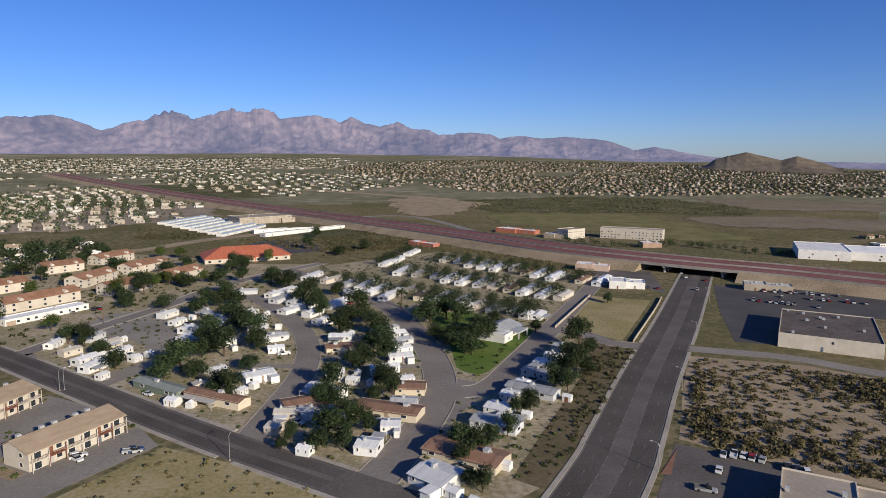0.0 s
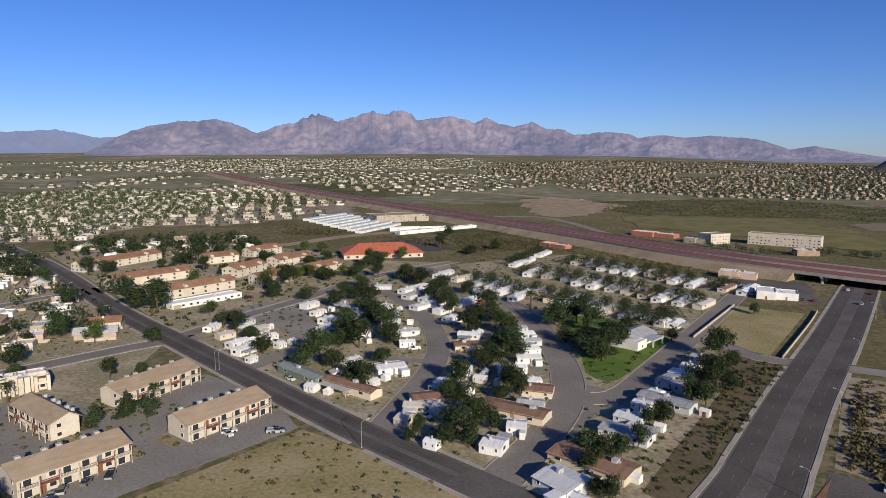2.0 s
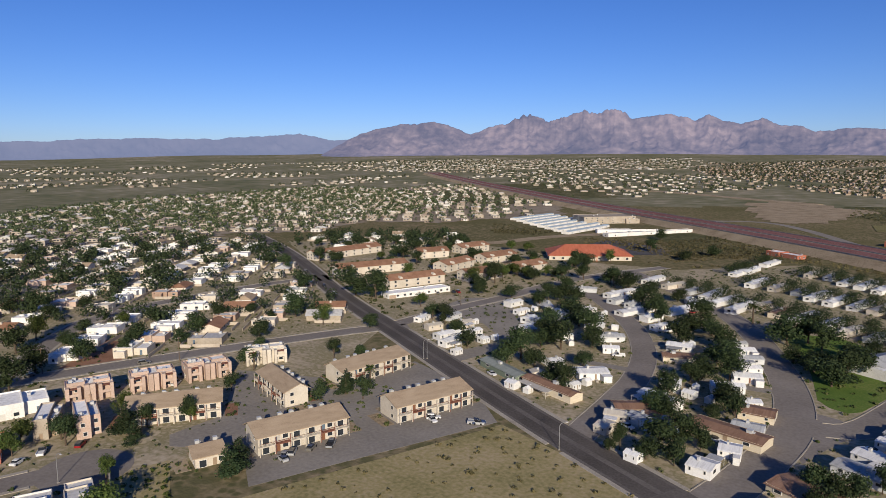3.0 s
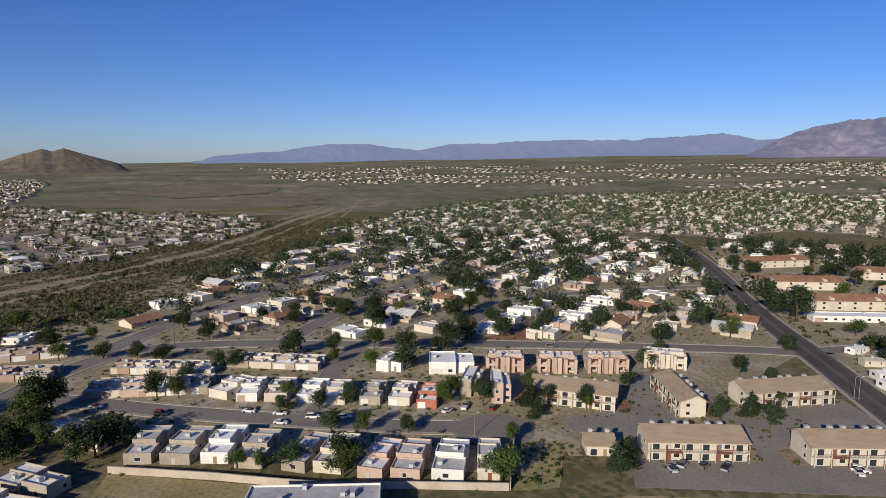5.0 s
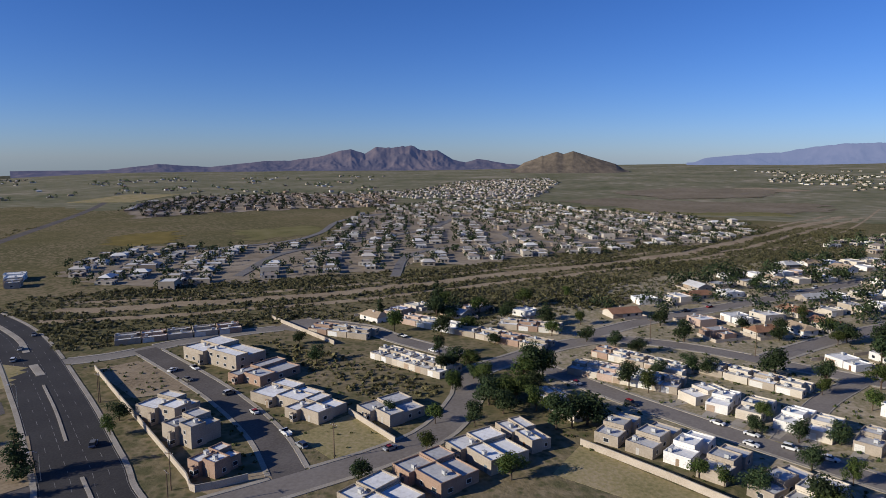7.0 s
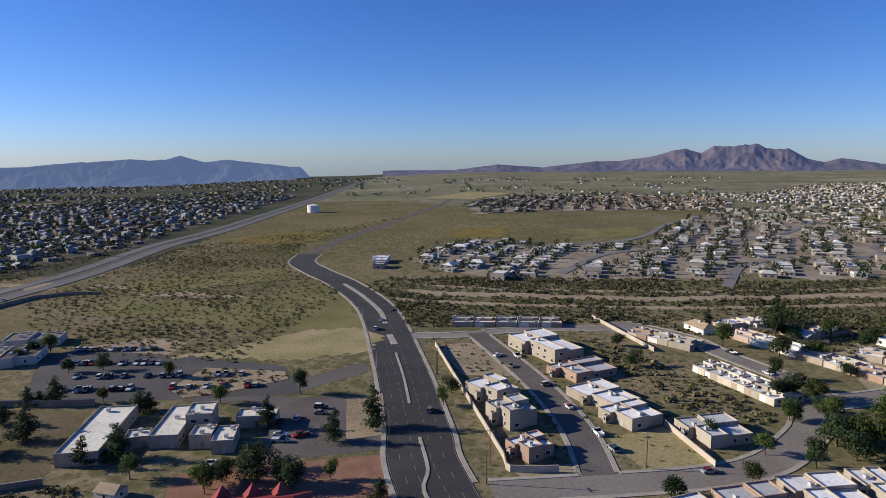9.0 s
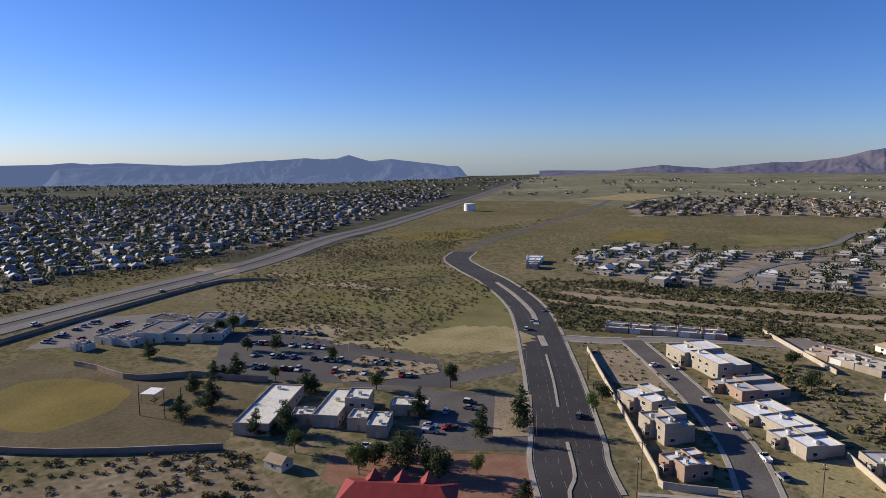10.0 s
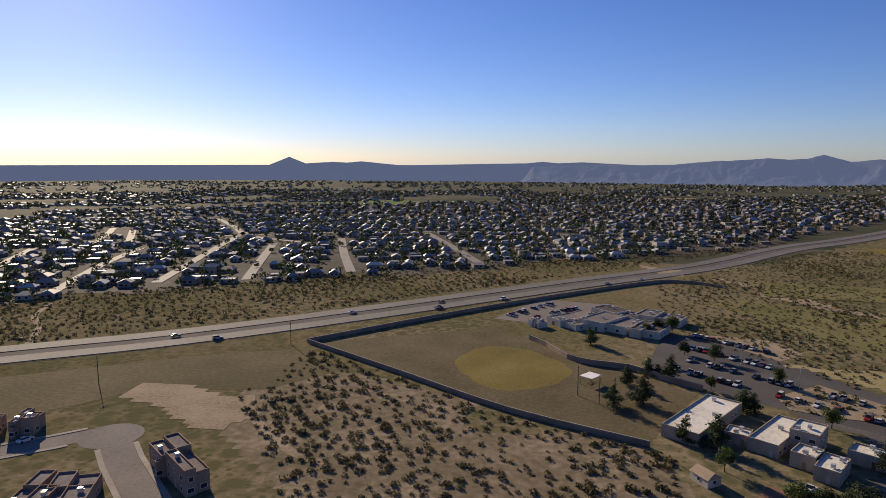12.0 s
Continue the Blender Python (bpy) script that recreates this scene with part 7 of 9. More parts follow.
for x, y, c in OCC[-235:]:
    a = radians(33 + GARDEN_WALL_RNG.choice((0, 90, 180, 270)))
    ux, uy, vx, vy = math.cos(a), math.sin(a), -math.sin(a), math.cos(a)
    for (p, q, r_, s) in ((-9.5, 9, 9.5, 9), (9.5, 9, 9.5, -4), (-9.5, -8, -9.5, 9))[:GARDEN_WALL_RNG.randrange(1, 4)]:
        n = 6
        for k in range(n):
            t0, t1 = k / n, (k + 1) / n
            A = Vector((x + ux * (p + (r_ - p) * t0) + vx * (q + (s - q) * t0), y + uy * (p + (r_ - p) * t0) + vy * (q + (s - q) * t0), 0))
            B = Vector((x + ux * (p + (r_ - p) * t1) + vx * (q + (s - q) * t1), y + uy * (p + (r_ - p) * t1) + vy * (q + (s - q) * t1), 0))
            if not (free(A.x, A.y, -4.0, 2.3) and free(B.x, B.y, -4.0, 2.3)):
                continue
            d = (B - A).normalized()
            o = Vector((-d.y, d.x, 0)) * 0.1
            b = len(V)
            V += [tuple(w + Vector((0, 0, z))) for z in (-0.2, 1.5) for w in (A - o, B - o, B + o, A + o)]
            F += [(b, b + 1, b + 5, b + 4), (b + 2, b + 3, b + 7, b + 6), (b + 4, b + 5, b + 6, b + 7), (b + 1, b + 2, b + 6, b + 5), (b + 3, b, b + 4, b + 7)]
tagged(new("garden_walls", mesh_of("garden_walls", V, F, BLOCKWALL)), "low pale block walls between house gardens", "wall", kind="stuff")


# ---- trees ----
BARK = mat("tree_bark", [(0.07, 0.052, 0.038), (0.12, 0.09, 0.065)], 1, 6, 0.95, bump=0.02)
LEAF = leafy("dark_green_leaves", [(0.016, 0.027, 0.013), (0.03, 0.047, 0.02), (0.045, 0.066, 0.027), (0.065, 0.085, 0.036)])
LEAF_DEEP = leafy("deep_green_leaves", [(0.015, 0.022, 0.011), (0.026, 0.037, 0.017), (0.038, 0.052, 0.023), (0.054, 0.068, 0.03)])
LEAF_LIGHT = leafy("light_green_leaves", [(0.03, 0.048, 0.014), (0.05, 0.075, 0.02), (0.075, 0.1, 0.026), (0.10, 0.12, 0.034)])
NEEDLE = leafy("pine_needles", [(0.022, 0.036, 0.018), (0.036, 0.056, 0.025), (0.055, 0.078, 0.033)])
SCRUB = leafy("desert_scrub", [(0.075, 0.068, 0.032), (0.11, 0.098, 0.045), (0.15, 0.13, 0.06), (0.195, 0.163, 0.08)])
YELLOWLEAF = leafy("yellowing_leaves", [(0.12, 0.12, 0.025), (0.2, 0.18, 0.03), (0.28, 0.23, 0.04)])


def leaf_quads(centres, normals, sizes, gen):
    """Many small bent leaf clusters, each a quad of its own."""
    n = len(centres)
    a = gen.normal(size=(n, 3))
    u = np.cross(normals, a)
    u /= np.linalg.norm(u, axis=1)[:, None] + 1e-9
    v = np.cross(normals, u)
    v /= np.linalg.norm(v, axis=1)[:, None] + 1e-9
    s = sizes[:, None]
    stretch = gen.uniform(0.75, 1.2, (n, 1))
    q = np.stack([centres - u * s * stretch, centres - v * s * 0.8 + normals * s * 0.25, centres + u * s * stretch, centres + v * s * 0.8 - normals * s * 0.2], 1)
    return q.reshape(-1, 3)


def quads_mesh(name, pts, material):
    me = bpy.data.meshes.new(name)
    n = len(pts) // 4
    me.vertices.add(len(pts))
    me.vertices.foreach_set("co", pts.astype(np.float32).ravel())
    me.loops.add(len(pts))
    me.loops.foreach_set("vertex_index", np.arange(len(pts), dtype=np.int32))
    me.polygons.add(n)
    me.polygons.foreach_set("loop_start", np.arange(0, len(pts), 4, dtype=np.int32))
    me.materials.append(material)
    me.update(calc_edges=True)
    return me


def limb(V, F, a, b, r0, r1, n=6):
    a, b = Vector(a), Vector(b)
    d = (b - a).normalized()
    s = d.orthogonal().normalized()
    t = d.cross(s)
    k = len(V)
    for p, r in ((a, r0), (b, r1)):
        for i in range(n):
            w = 2 * math.pi * i / n
            V.append(tuple(p + (s * math.cos(w) + t * math.sin(w)) * r))
    for i in range(n):
        j = (i + 1) % n
        F.append((k + i, k + j, k + n + j, k + n + i))


def tree(name, seed, blobs, count, leaf, material, trunk_h, trunk_r, label, group=""):
    """A tapered trunk with limbs into each blob, and a crown of leaf clusters round uneven blobs. About 1 unit of radius per blob metre."""
    gen = np.random.default_rng(seed)
    V, F = [], []
    limb(V, F, (0, 0, -0.3), (0.05, 0.03, trunk_h), trunk_r, trunk_r * 0.6, 7)
    for cx, cy, cz, rx, ry, rz in blobs:
        limb(V, F, (0.05, 0.03, trunk_h * 0.85), (cx * 0.8, cy * 0.8, cz), trunk_r * 0.5, trunk_r * 0.12, 5)
    root = tagged(new(name, mesh_of("trunk", V, F, BARK)), label, "tree", group)
    C, N, S = [], [], []
    wts = np.array([b[3] * b[4] for b in blobs])
    for b, k in zip(blobs, (count * wts / wts.sum()).astype(int)):
        d = gen.normal(size=(k, 3))
        d /= np.linalg.norm(d, axis=1)[:, None]
        r = gen.uniform(0, 1, (k, 1)) ** 0.35 * gen.uniform(0.82, 1.16, (k, 1))
        C.append(np.array(b[:3]) + d * r * np.array(b[3:]))
        nn = d * 0.9 + gen.normal(size=(k, 3)) * 0.45 + np.array((0, 0, 0.25))
        N.append(nn / np.linalg.norm(nn, axis=1)[:, None])
        S.append(gen.uniform(0.6, 1.3, k) * leaf)
    C, N, S = np.concatenate(C), np.concatenate(N), np.concatenate(S)
    keep = C[:, 2] > trunk_h * 0.35
    crown = new("crown", quads_mesh("crown", leaf_quads(C[keep], N[keep], S[keep], gen), material))
    crown.parent = root
    return root


def broad(seed, material, label, tall=1.0):
    """A broad tree of crown radius about 5 m."""
    r = random.Random(seed)
    blobs = []
    for k in range(9):
        a, q = r.uniform(0, 6.28), r.uniform(0.8, 3.0) if k else 0
        s = r.uniform(1.5, 2.5) if k else 2.8
        blobs.append((q * math.cos(a), q * math.sin(a), (4.4 + r.uniform(-1.3, 2.2)) * tall, s, s, s * 0.85))
    return tree("broadleaf_tree", seed, blobs, 2200, 0.25, material, 2.4, 0.28, label, "")


def pine(seed):
    r = random.Random(seed)
    blobs = []
    for k in range(11):
        z = 2.0 + k * 0.95
        s = (1 - (k / 11.5) ** 1.2) * 2.3 + 0.35
        a = r.uniform(0, 6.28)
        q = r.uniform(0.1, 0.7) * s
        blobs.append((q * math.cos(a), q * math.sin(a), z, s * r.uniform(0.75, 1.05), s * r.uniform(0.75, 1.05), 0.95))
    return tree("pine_tree", seed, blobs, 2200, 0.22, NEEDLE, 3.0, 0.25, "tall dark green pine with an uneven crown")


def palm(seed):
    gen = np.random.default_rng(seed)
    V, F = [], []
    limb(V, F, (0, 0, -0.3), (0.1, 0.1, 5.4), 0.3, 0.2, 8)
    root = tagged(new("palm_tree", mesh_of("trunk", V, F, BARK)), "palm with a shaggy crown of fronds", "tree")
    C, N, S = [], [], []
    for k in range(46):
        a, e = gen.uniform(0, 6.28), gen.uniform(-0.5, 1.1)
        for j in range(7):
            t = j / 6
            rr = 0.3 + 1.9 * t
            C.append((0.1 + rr * math.cos(a) * math.cos(e), 0.1 + rr * math.sin(a) * math.cos(e), 5.4 + rr * math.sin(e) - 0.9 * t * t))
            N.append((0.4 * gen.normal(), 0.4 * gen.normal(), 1))
            S.append(0.24)
    crown = new("crown", quads_mesh("crown", leaf_quads(np.array(C), np.array(N), np.array(S), gen), LEAF_LIGHT))
    crown.parent = root
    return root


BROADS = [broad(s, m_, lb, tl) for s, m_, lb, tl in ((1, LEAF, "dense dark green shade tree", 1.0), (2, LEAF, "dense dark green shade tree", 1.1), (3, LEAF, "broad dark green shade tree", 0.9), (4, LEAF, "uneven dark green shade tree", 1.0), (5, LEAF_LIGHT, "light green leafy garden tree", 1.15), (6, LEAF_LIGHT, "light green leafy garden tree", 1.0), (7, YELLOWLEAF, "leafy tree with yellowing leaves", 0.95))]
PINETREES = [pine(s) for s in (21, 22, 23, 24)]
PALMTREES = [palm(31)]
for k, (x, y, s) in enumerate(BROAD_TREES + EXTRA_TREES):
    r = random.Random(k + 50)
    f = s / 4.0
    light = y < 130 and r.random() < 0.45
    place_copy(BROADS, (4 + k % 2) if light else k % 4, pose(x, y, 0, 0, 0, r.uniform(0, 360)) @ Matrix.Diagonal((f * r.uniform(0.9, 1.1), f * r.uniform(0.9, 1.1), (0.35 + 0.62 * f) * r.uniform(0.88, 1.12), 1)))
for k, (x, y, s) in enumerate(PINES):
    f = s / 6.2
    place_copy(PINETREES, k, pose(x, y, 0, 0, 0, k * 77) @ Matrix.Diagonal((f * 1.15, f * 1.15, f * (0.82 if y < 0 else 0.85), 1)))
for k, (x, y, s) in enumerate(PALMS):
    place_copy(PALMTREES, k, pose(x, y, 0, 0, 0, k * 50) @ Matrix.Diagonal((s / 4, s / 4, s / 4, 1)))
n_tree, last_spot = 0, 0
for k, (x, y) in enumerate(YARD_SPOTS):
    r = random.Random(k)
    if n_tree > 30 or r.random() < 0.2 or not free(x, y, 1.0, 0.5):
        continue
    f = r.uniform(0.75, 1.35)
    pick = r.random()
    if pick < 0.86:
        place_copy(BROADS, r.choice((0, 1, 2, 3, 0, 1, 2, 3, 4, 5, 6 if pick < 0.05 else 0)), pose(x, y, 0, 0, 0, r.uniform(0, 360)) @ Matrix.Diagonal((f, f, f * r.uniform(0.9, 1.2), 1)))
    else:
        place_copy(PINETREES, r.randrange(4), pose(x, y, 0, 0, 0, r.uniform(0, 360)) @ Matrix.Diagonal((f, f, f * 1.1, 1)))
    n_tree, last_spot = n_tree + 1, k + 1
# the farther yard trees, as one mass
def tree_mass(name, spots, material, label, seed, quads=46):
    gen = np.random.default_rng(seed)
    P = np.repeat(np.array(spots), quads, 0)
    d = gen.normal(size=(len(P), 3))
    d /= np.linalg.norm(d, axis=1)[:, None]
    lump = 1 + 0.35 * np.sin(d[:, :1] * 5 + P[:, :1]) * np.cos(d[:, 1:2] * 4 + P[:, 1:2])
    C = np.stack([P[:, 0], P[:, 1], P[:, 3] + P[:, 2] * 1.05], 1) + d * lump * P[:, 2:3] * gen.uniform(0.55, 1.0, (len(P), 1)) * np.array((1, 1, 0.85))
    N = d + gen.normal(size=d.shape) * 0.4
    N /= np.linalg.norm(N, axis=1)[:, None]
    me = quads_mesh(name, leaf_quads(C, N, P[:, 2] * gen.uniform(0.12, 0.24, len(P)) * min(1.0, 7.5 / quads ** 0.5), gen), material)
    tagged(new(name, me), label, "trees", kind="stuff")


r = random.Random(31)
n_tree = 0
while n_tree < 46:
    x, y = r.uniform(-450, -110), r.uniform(290, 570)
    if inside(x, y, [(-186, 275), (-165, 372), (-140, 430), (-120, 500), (-240, 560), (-335, 580), (-455, 480)]) and free(x, y, 0.0, 0.5):
        f = r.uniform(0.7, 1.25)
        place_copy(BROADS, r.choice((0, 1, 2, 3, 4, 5)), pose(x, y, 0, 0, 0, r.uniform(0, 360)) @ Matrix.Diagonal((f, f, f * r.uniform(0.85, 1.1), 1)))
        n_tree += 1
EDGE = [p for p in spline([(120, 640), (178, 600), (229, 612), (300, 545), (380, 520), (430, 470)], 9)]
tree_mass("roadside_trees", [(p.x + r.uniform(-7, 7), p.y + r.uniform(-7, 7), r.uniform(2.0, 4.0), 0) for p in EDGE * 2 if free(p.x, p.y, 1.0, 0.0)], LEAF, "dark green trees beyond the motorway", 43, 120)
r = random.Random(77)
rest = [(x, y) for x, y in YARD_SPOTS[last_spot:] if free(x, y, 0.5, 0.5)]
rest += [(x + r.uniform(-9, 9), y + r.uniform(-9, 9)) for x, y in rest * 2 if r.random() < 0.8]
if rest:
    tree_mass("garden_trees", [(x, y, r.uniform(2.5, 5.2) * (1.0 if x * x + y * y < 190000 else 1.25), land(x, y)) for x, y in rest if free(x, y, 0.5, 0.3)], LEAF_DEEP, "dark green garden trees among far bungalows", 41, 90)
# trees between the back rows of the park
PARK_MASS = []
for k, (x, y, turn, length, w, st) in enumerate(BACK_HOMES):
    r = random.Random(k + 40)
    ca, sa = math.cos(radians(turn)), math.sin(radians(turn))
    for u, v in ((-7, 6.3), (-1.5, 6.4), (4, 6.0), (9.5, 5.0), (11.5, -2.0), (12.5, 7.5)):
        u, v, f = u + r.uniform(-1.5, 1.5), v + r.uniform(-0.8, 0.8), r.uniform(2.9, 4.3)
        px, py = x + u * ca - v * sa, y + u * sa + v * ca
        if r.random() < 0.9 and np.all(((ROAD_ALL - (px, py)) ** 2).sum(1) > (ROAD_HALF + 1) ** 2):
            PARK_MASS.append((px, py, f, 0.3))
tree_mass("park_trees", PARK_MASS, LEAF, "dark green shade trees between rows of mobile homes", 42, 420)
for proto in BROADS + PINETREES + PALMTREES + HOMES + SUBURB + SUBURB_FAR:
    if proto.name not in used:
        for ob in (*proto.children_recursive, proto):
            bpy.data.objects.remove(ob)


# ---- desert scrub: low bushes as one mass ----
def scrub_mass(name, poly_, spacing, size, material, label, seed, quads=11):
    gen = np.random.default_rng(seed)
    polys = poly_ if isinstance(poly_[0], list) else [poly_]
    xs, ys = [p[0] for q in polys for p in q], [p[1] for q in polys for p in q]
    x, y = np.meshgrid(np.arange(min(xs), max(xs), spacing), np.arange(min(ys), max(ys), spacing))
    x = x.ravel() + gen.uniform(-0.6, 0.6, x.size) * spacing
    y = y.ravel() + gen.uniform(-0.6, 0.6, y.size) * spacing
    pts = []
    for a, b in zip(x, y):
        d = noise.noise((a * 0.02, b * 0.02, seed))
        if gen.random() > 0.72 + 0.5 * d or not any(inside(a, b, q) for q in polys) or not free(a, b, 0.2, 0.6):
            continue
        pts.append((a, b, gen.uniform(0.5, 1.35) * size * (1 + 0.5 * d), land(a, b)))
    if not pts:
        return
    P = np.repeat(np.array(pts), quads, 0)
    d = gen.normal(size=(len(P), 3))
    d[:, 2] = np.abs(d[:, 2])
    d /= np.linalg.norm(d, axis=1)[:, None]
    r = gen.uniform(0.45, 1.05, (len(P), 1)) * P[:, 2:3]
    C = np.stack([P[:, 0], P[:, 1], P[:, 3] + 0.05], 1) + d * r * np.array((1, 1, 0.75))
    N = d + gen.normal(size=d.shape) * 0.4
    N /= np.linalg.norm(N, axis=1)[:, None]
    me = quads_mesh(name, leaf_quads(C, N, P[:, 2] * gen.uniform(0.3, 0.55, len(P)) * min(1.0, 3.3 / quads ** 0.5), gen), material)
    tagged(new(name, me), label, "scrub", kind="stuff")


WASHBUSH = leafy("wash_bushes", [(0.065, 0.068, 0.032), (0.1, 0.1, 0.046), (0.14, 0.132, 0.062), (0.185, 0.165, 0.085)])
SHRUB_LOT = [(104, 262), (172, 232), (240, 205), (170, 150), (112, 156), (72, 181)]
DESERT_WEST = [(48, -130), (96, -205), (88, -262), (52, -238), (4, -200), (-44, -176), (-40, -140), (0, -120)]
scrub_mass("desert_scrub", SHRUB_LOT, 2.9, 1.6, SCRUB, "olive-brown creosote bushes on sand", 1, 34)
scrub_mass("desert_scrub", DESERT_WEST, 3.3, 1.25, SCRUB, "dark low creosote bushes on sand", 2, 34)
scrub_mass("desert_scrub", SOUTH_FIELD, 4.5, 0.8, SCRUB, "sparse weeds in dry grass", 3)
scrub_mass("desert_scrub", [(-120, -240), (-240, -320), (-262, -420), (-420, -640), (-250, -600), (-90, -430), (-70, -320)], 3.4, 1.0, SCRUB, "low bushes on the flat between the roads", 4, 10)
scrub_mass("desert_scrub", [(-200, -240), (-230, -210), (-280, -170), (-310, -60), (-420, 40), (-620, 190), (-860, 260), (-860, 100), (-600, -30), (-470, -130), (-380, -240), (-290, -340), (-245, -330)], 3.0, 1.6, WASHBUSH, "dense bushes along the dry wash", 5, 14)
scrub_mass("desert_scrub", [(-245, -130), (-215, -60), (-190, -70), (-205, -100), (-250, -160)], 3.2, 1.3, SCRUB, "overgrown vacant land behind houses", 6)
scrub_mass("desert_scrub", [(360, -130), (240, -240), (130, -315), (30, -400), (-110, -520), (-240, -640), (-120, -580), (60, -470), (230, -375), (290, -330), (420, -240)], 3.6, 1.2, SCRUB, "scrub strip beyond the motorway", 7, 9)
scrub_mass("desert_scrub", SCRUB_EAST, 7.0, 2.0, WASHBUSH, "green bushes on the flat beyond the motorway", 8, 7)
scrub_mass("desert_scrub", [(-179, 717), (-112, 780), (-15, 700), (-45, 609), (-91, 562), (-124, 631)], 4.2, 1.5, WASHBUSH, "dense bushes on vacant land below the motorway", 14, 9)
scrub_mass("desert_scrub", [(-356, 754), (-229, 718), (-260, 651), (-310, 648)], 4.5, 1.5, WASHBUSH, "bushes before the storage rows", 15, 9)
scrub_mass("desert_scrub", [(-72, 570), (-14, 681), (105, 553), (120, 533), (64, 498), (19, 593)], 4.5, 1.3, SCRUB, "sparse bushes below the motorway wall", 16, 9)
scrub_mass("desert_scrub", [(-90, 500), (0, 600), (80, 540), (110, 470), (60, 520), (0, 580)], 4.0, 1.3, SCRUB, "bushes below the motorway bank", 9)
scrub_mass("desert_scrub", [(-230, 640), (-60, 720), (0, 640), (-120, 500), (-100, 560)], 4.5, 1.4, SCRUB, "bushes on vacant land by the church hall", 10, 9)
scrub_mass("desert_scrub", [(26, 152), (44, 186), (60, 216), (86, 276), (70, 284), (58, 262), (52, 236), (40, 208), (30, 186), (18, 158)], 3.0, 1.2, WASHBUSH, "bushes and weeds along the avenue's edge", 11, 24)
scrub_mass("desert_scrub", GARDEN_YARD, 2.4, 0.8, LEAF_LIGHT, "weeds in a walled plot", 12)
scrub_mass("desert_scrub", [(-650, -700), (-300, -500), (-330, -560), (-480, -650)], 6, 1.4, SCRUB, "bushes beside the bend", 13, 8)

scrub_mass("garden_bushes", CLINIC_ISLE, 3.5, 1.1, SCRUB, "bushes on the parking island", 35, 14)
HEDGE = leafy("garden_bushes", [(0.03, 0.045, 0.016), (0.05, 0.07, 0.022), (0.075, 0.092, 0.03), (0.11, 0.11, 0.045)])
scrub_mass("garden_bushes", [(-190, 262), (-120, 455), (0, 560), (104, 452), (60, 300), (60, 215), (30, 158), (-20, 162)], 5.0, 0.9, HEDGE, "low green bushes between mobile homes", 31, 12)
scrub_mass("garden_bushes", [(-190, 275), (-262, 335), (-520, 500), (-560, 130), (-330, -20), (-298, -2), (-255, 65), (-222, 195)], 5.5, 0.9, HEDGE, "low garden bushes between bungalows", 32, 12)
scrub_mass("garden_bushes", [(-260, -40), (-290, 10), (-250, 110), (-195, 170), (-120, 190), (-120, 110), (-160, 95), (-130, 78), (-180, -14), (-235, -52)], 4.2, 0.75, HEDGE, "low garden bushes by the town houses", 33, 12)
scrub_mass("garden_bushes", [(-135, -90), (-200, -215), (-270, -170), (-230, -60), (-160, -66)], 4.0, 0.7, HEDGE, "small bushes in gravel front gardens", 34, 10)
BEDS = []
for x, y, turn, w, d, h in APARTMENTS:
    m_ = pose(x, y, 0, 0, 0, turn)
    for a0, a1, b0, b1 in ((-w / 2 - 5, -w / 2 - 1, -d / 2, d / 2), (w / 2 + 1, w / 2 + 5, -d / 2, d / 2), (-w / 2, w / 2, d / 2 + 1, d / 2 + 4)):
        BEDS.append([tuple((m_ @ Vector((a, b, 0))).xy) for a, b in ((a0, b0), (a1, b0), (a1, b1), (a0, b1))])
for bed in BEDS:
    patch("ground_planting_bed", bed, DIRT if len(bed) and bed[0][0] > -150 else REDDIRT, 0.05, "planting bed of bare earth beside the apartments")
scrub_mass("garden_bushes", BEDS, 2.2, 1.0, HEDGE, "green shrubs in beds round the apartments", 36, 26)
scrub_mass("garden_bushes", [(-184, 268), (-158, 372), (-138, 430), (-150, 500), (-335, 560), (-455, 480)], 6.5, 1.4, HEDGE, "green shrubs between the brown-roofed apartments", 37, 20)


# ---- cars ----
CARPAINT = mat("car_paint", [(0.9, 0.9, 0.9), (1, 1, 1)], 1, 4, 0.3, 0.1, palette=[(0.62, 0.62, 0.61), (0.30, 0.31, 0.32), (0.03, 0.032, 0.036), (0.7, 0.7, 0.69), (0.28, 0.02, 0.02), (0.05, 0.07, 0.13), (0.42, 0.42, 0.41), (0.66, 0.66, 0.65), (0.16, 0.15, 0.13)])
RUBBER = mat("tyre_rubber", [(0.015, 0.015, 0.015), (0.025, 0.025, 0.025)], 2, 8, 0.9)
CARGLASS = mat("car_glass", [(0.012, 0.014, 0.017), (0.02, 0.022, 0.026)], 2, 8, 0.08)
LIGHTGLASS = mat("headlight_glass", [(0.55, 0.55, 0.52), (0.7, 0.7, 0.67)], 2, 8, 0.2)


def loft(V, F, sections):
    """Rings of (x, half width, z low, z high) joined along x."""
    k = len(V)
    for x, hw, lo, hi in sections:
        V += [(x, -hw, lo), (x, hw, lo), (x, hw * 0.96, hi), (x, -hw * 0.96, hi)]
    for i in range(len(sections) - 1):
        for j in range(4):
            a = k + 4 * i
            F.append((a + j, a + 4 + j, a + 4 + (j + 1) % 4, a + (j + 1) % 4))
    e = k + 4 * (len(sections) - 1)
    F += [(k, k + 1, k + 2, k + 3), (e + 3, e + 2, e + 1, e)]


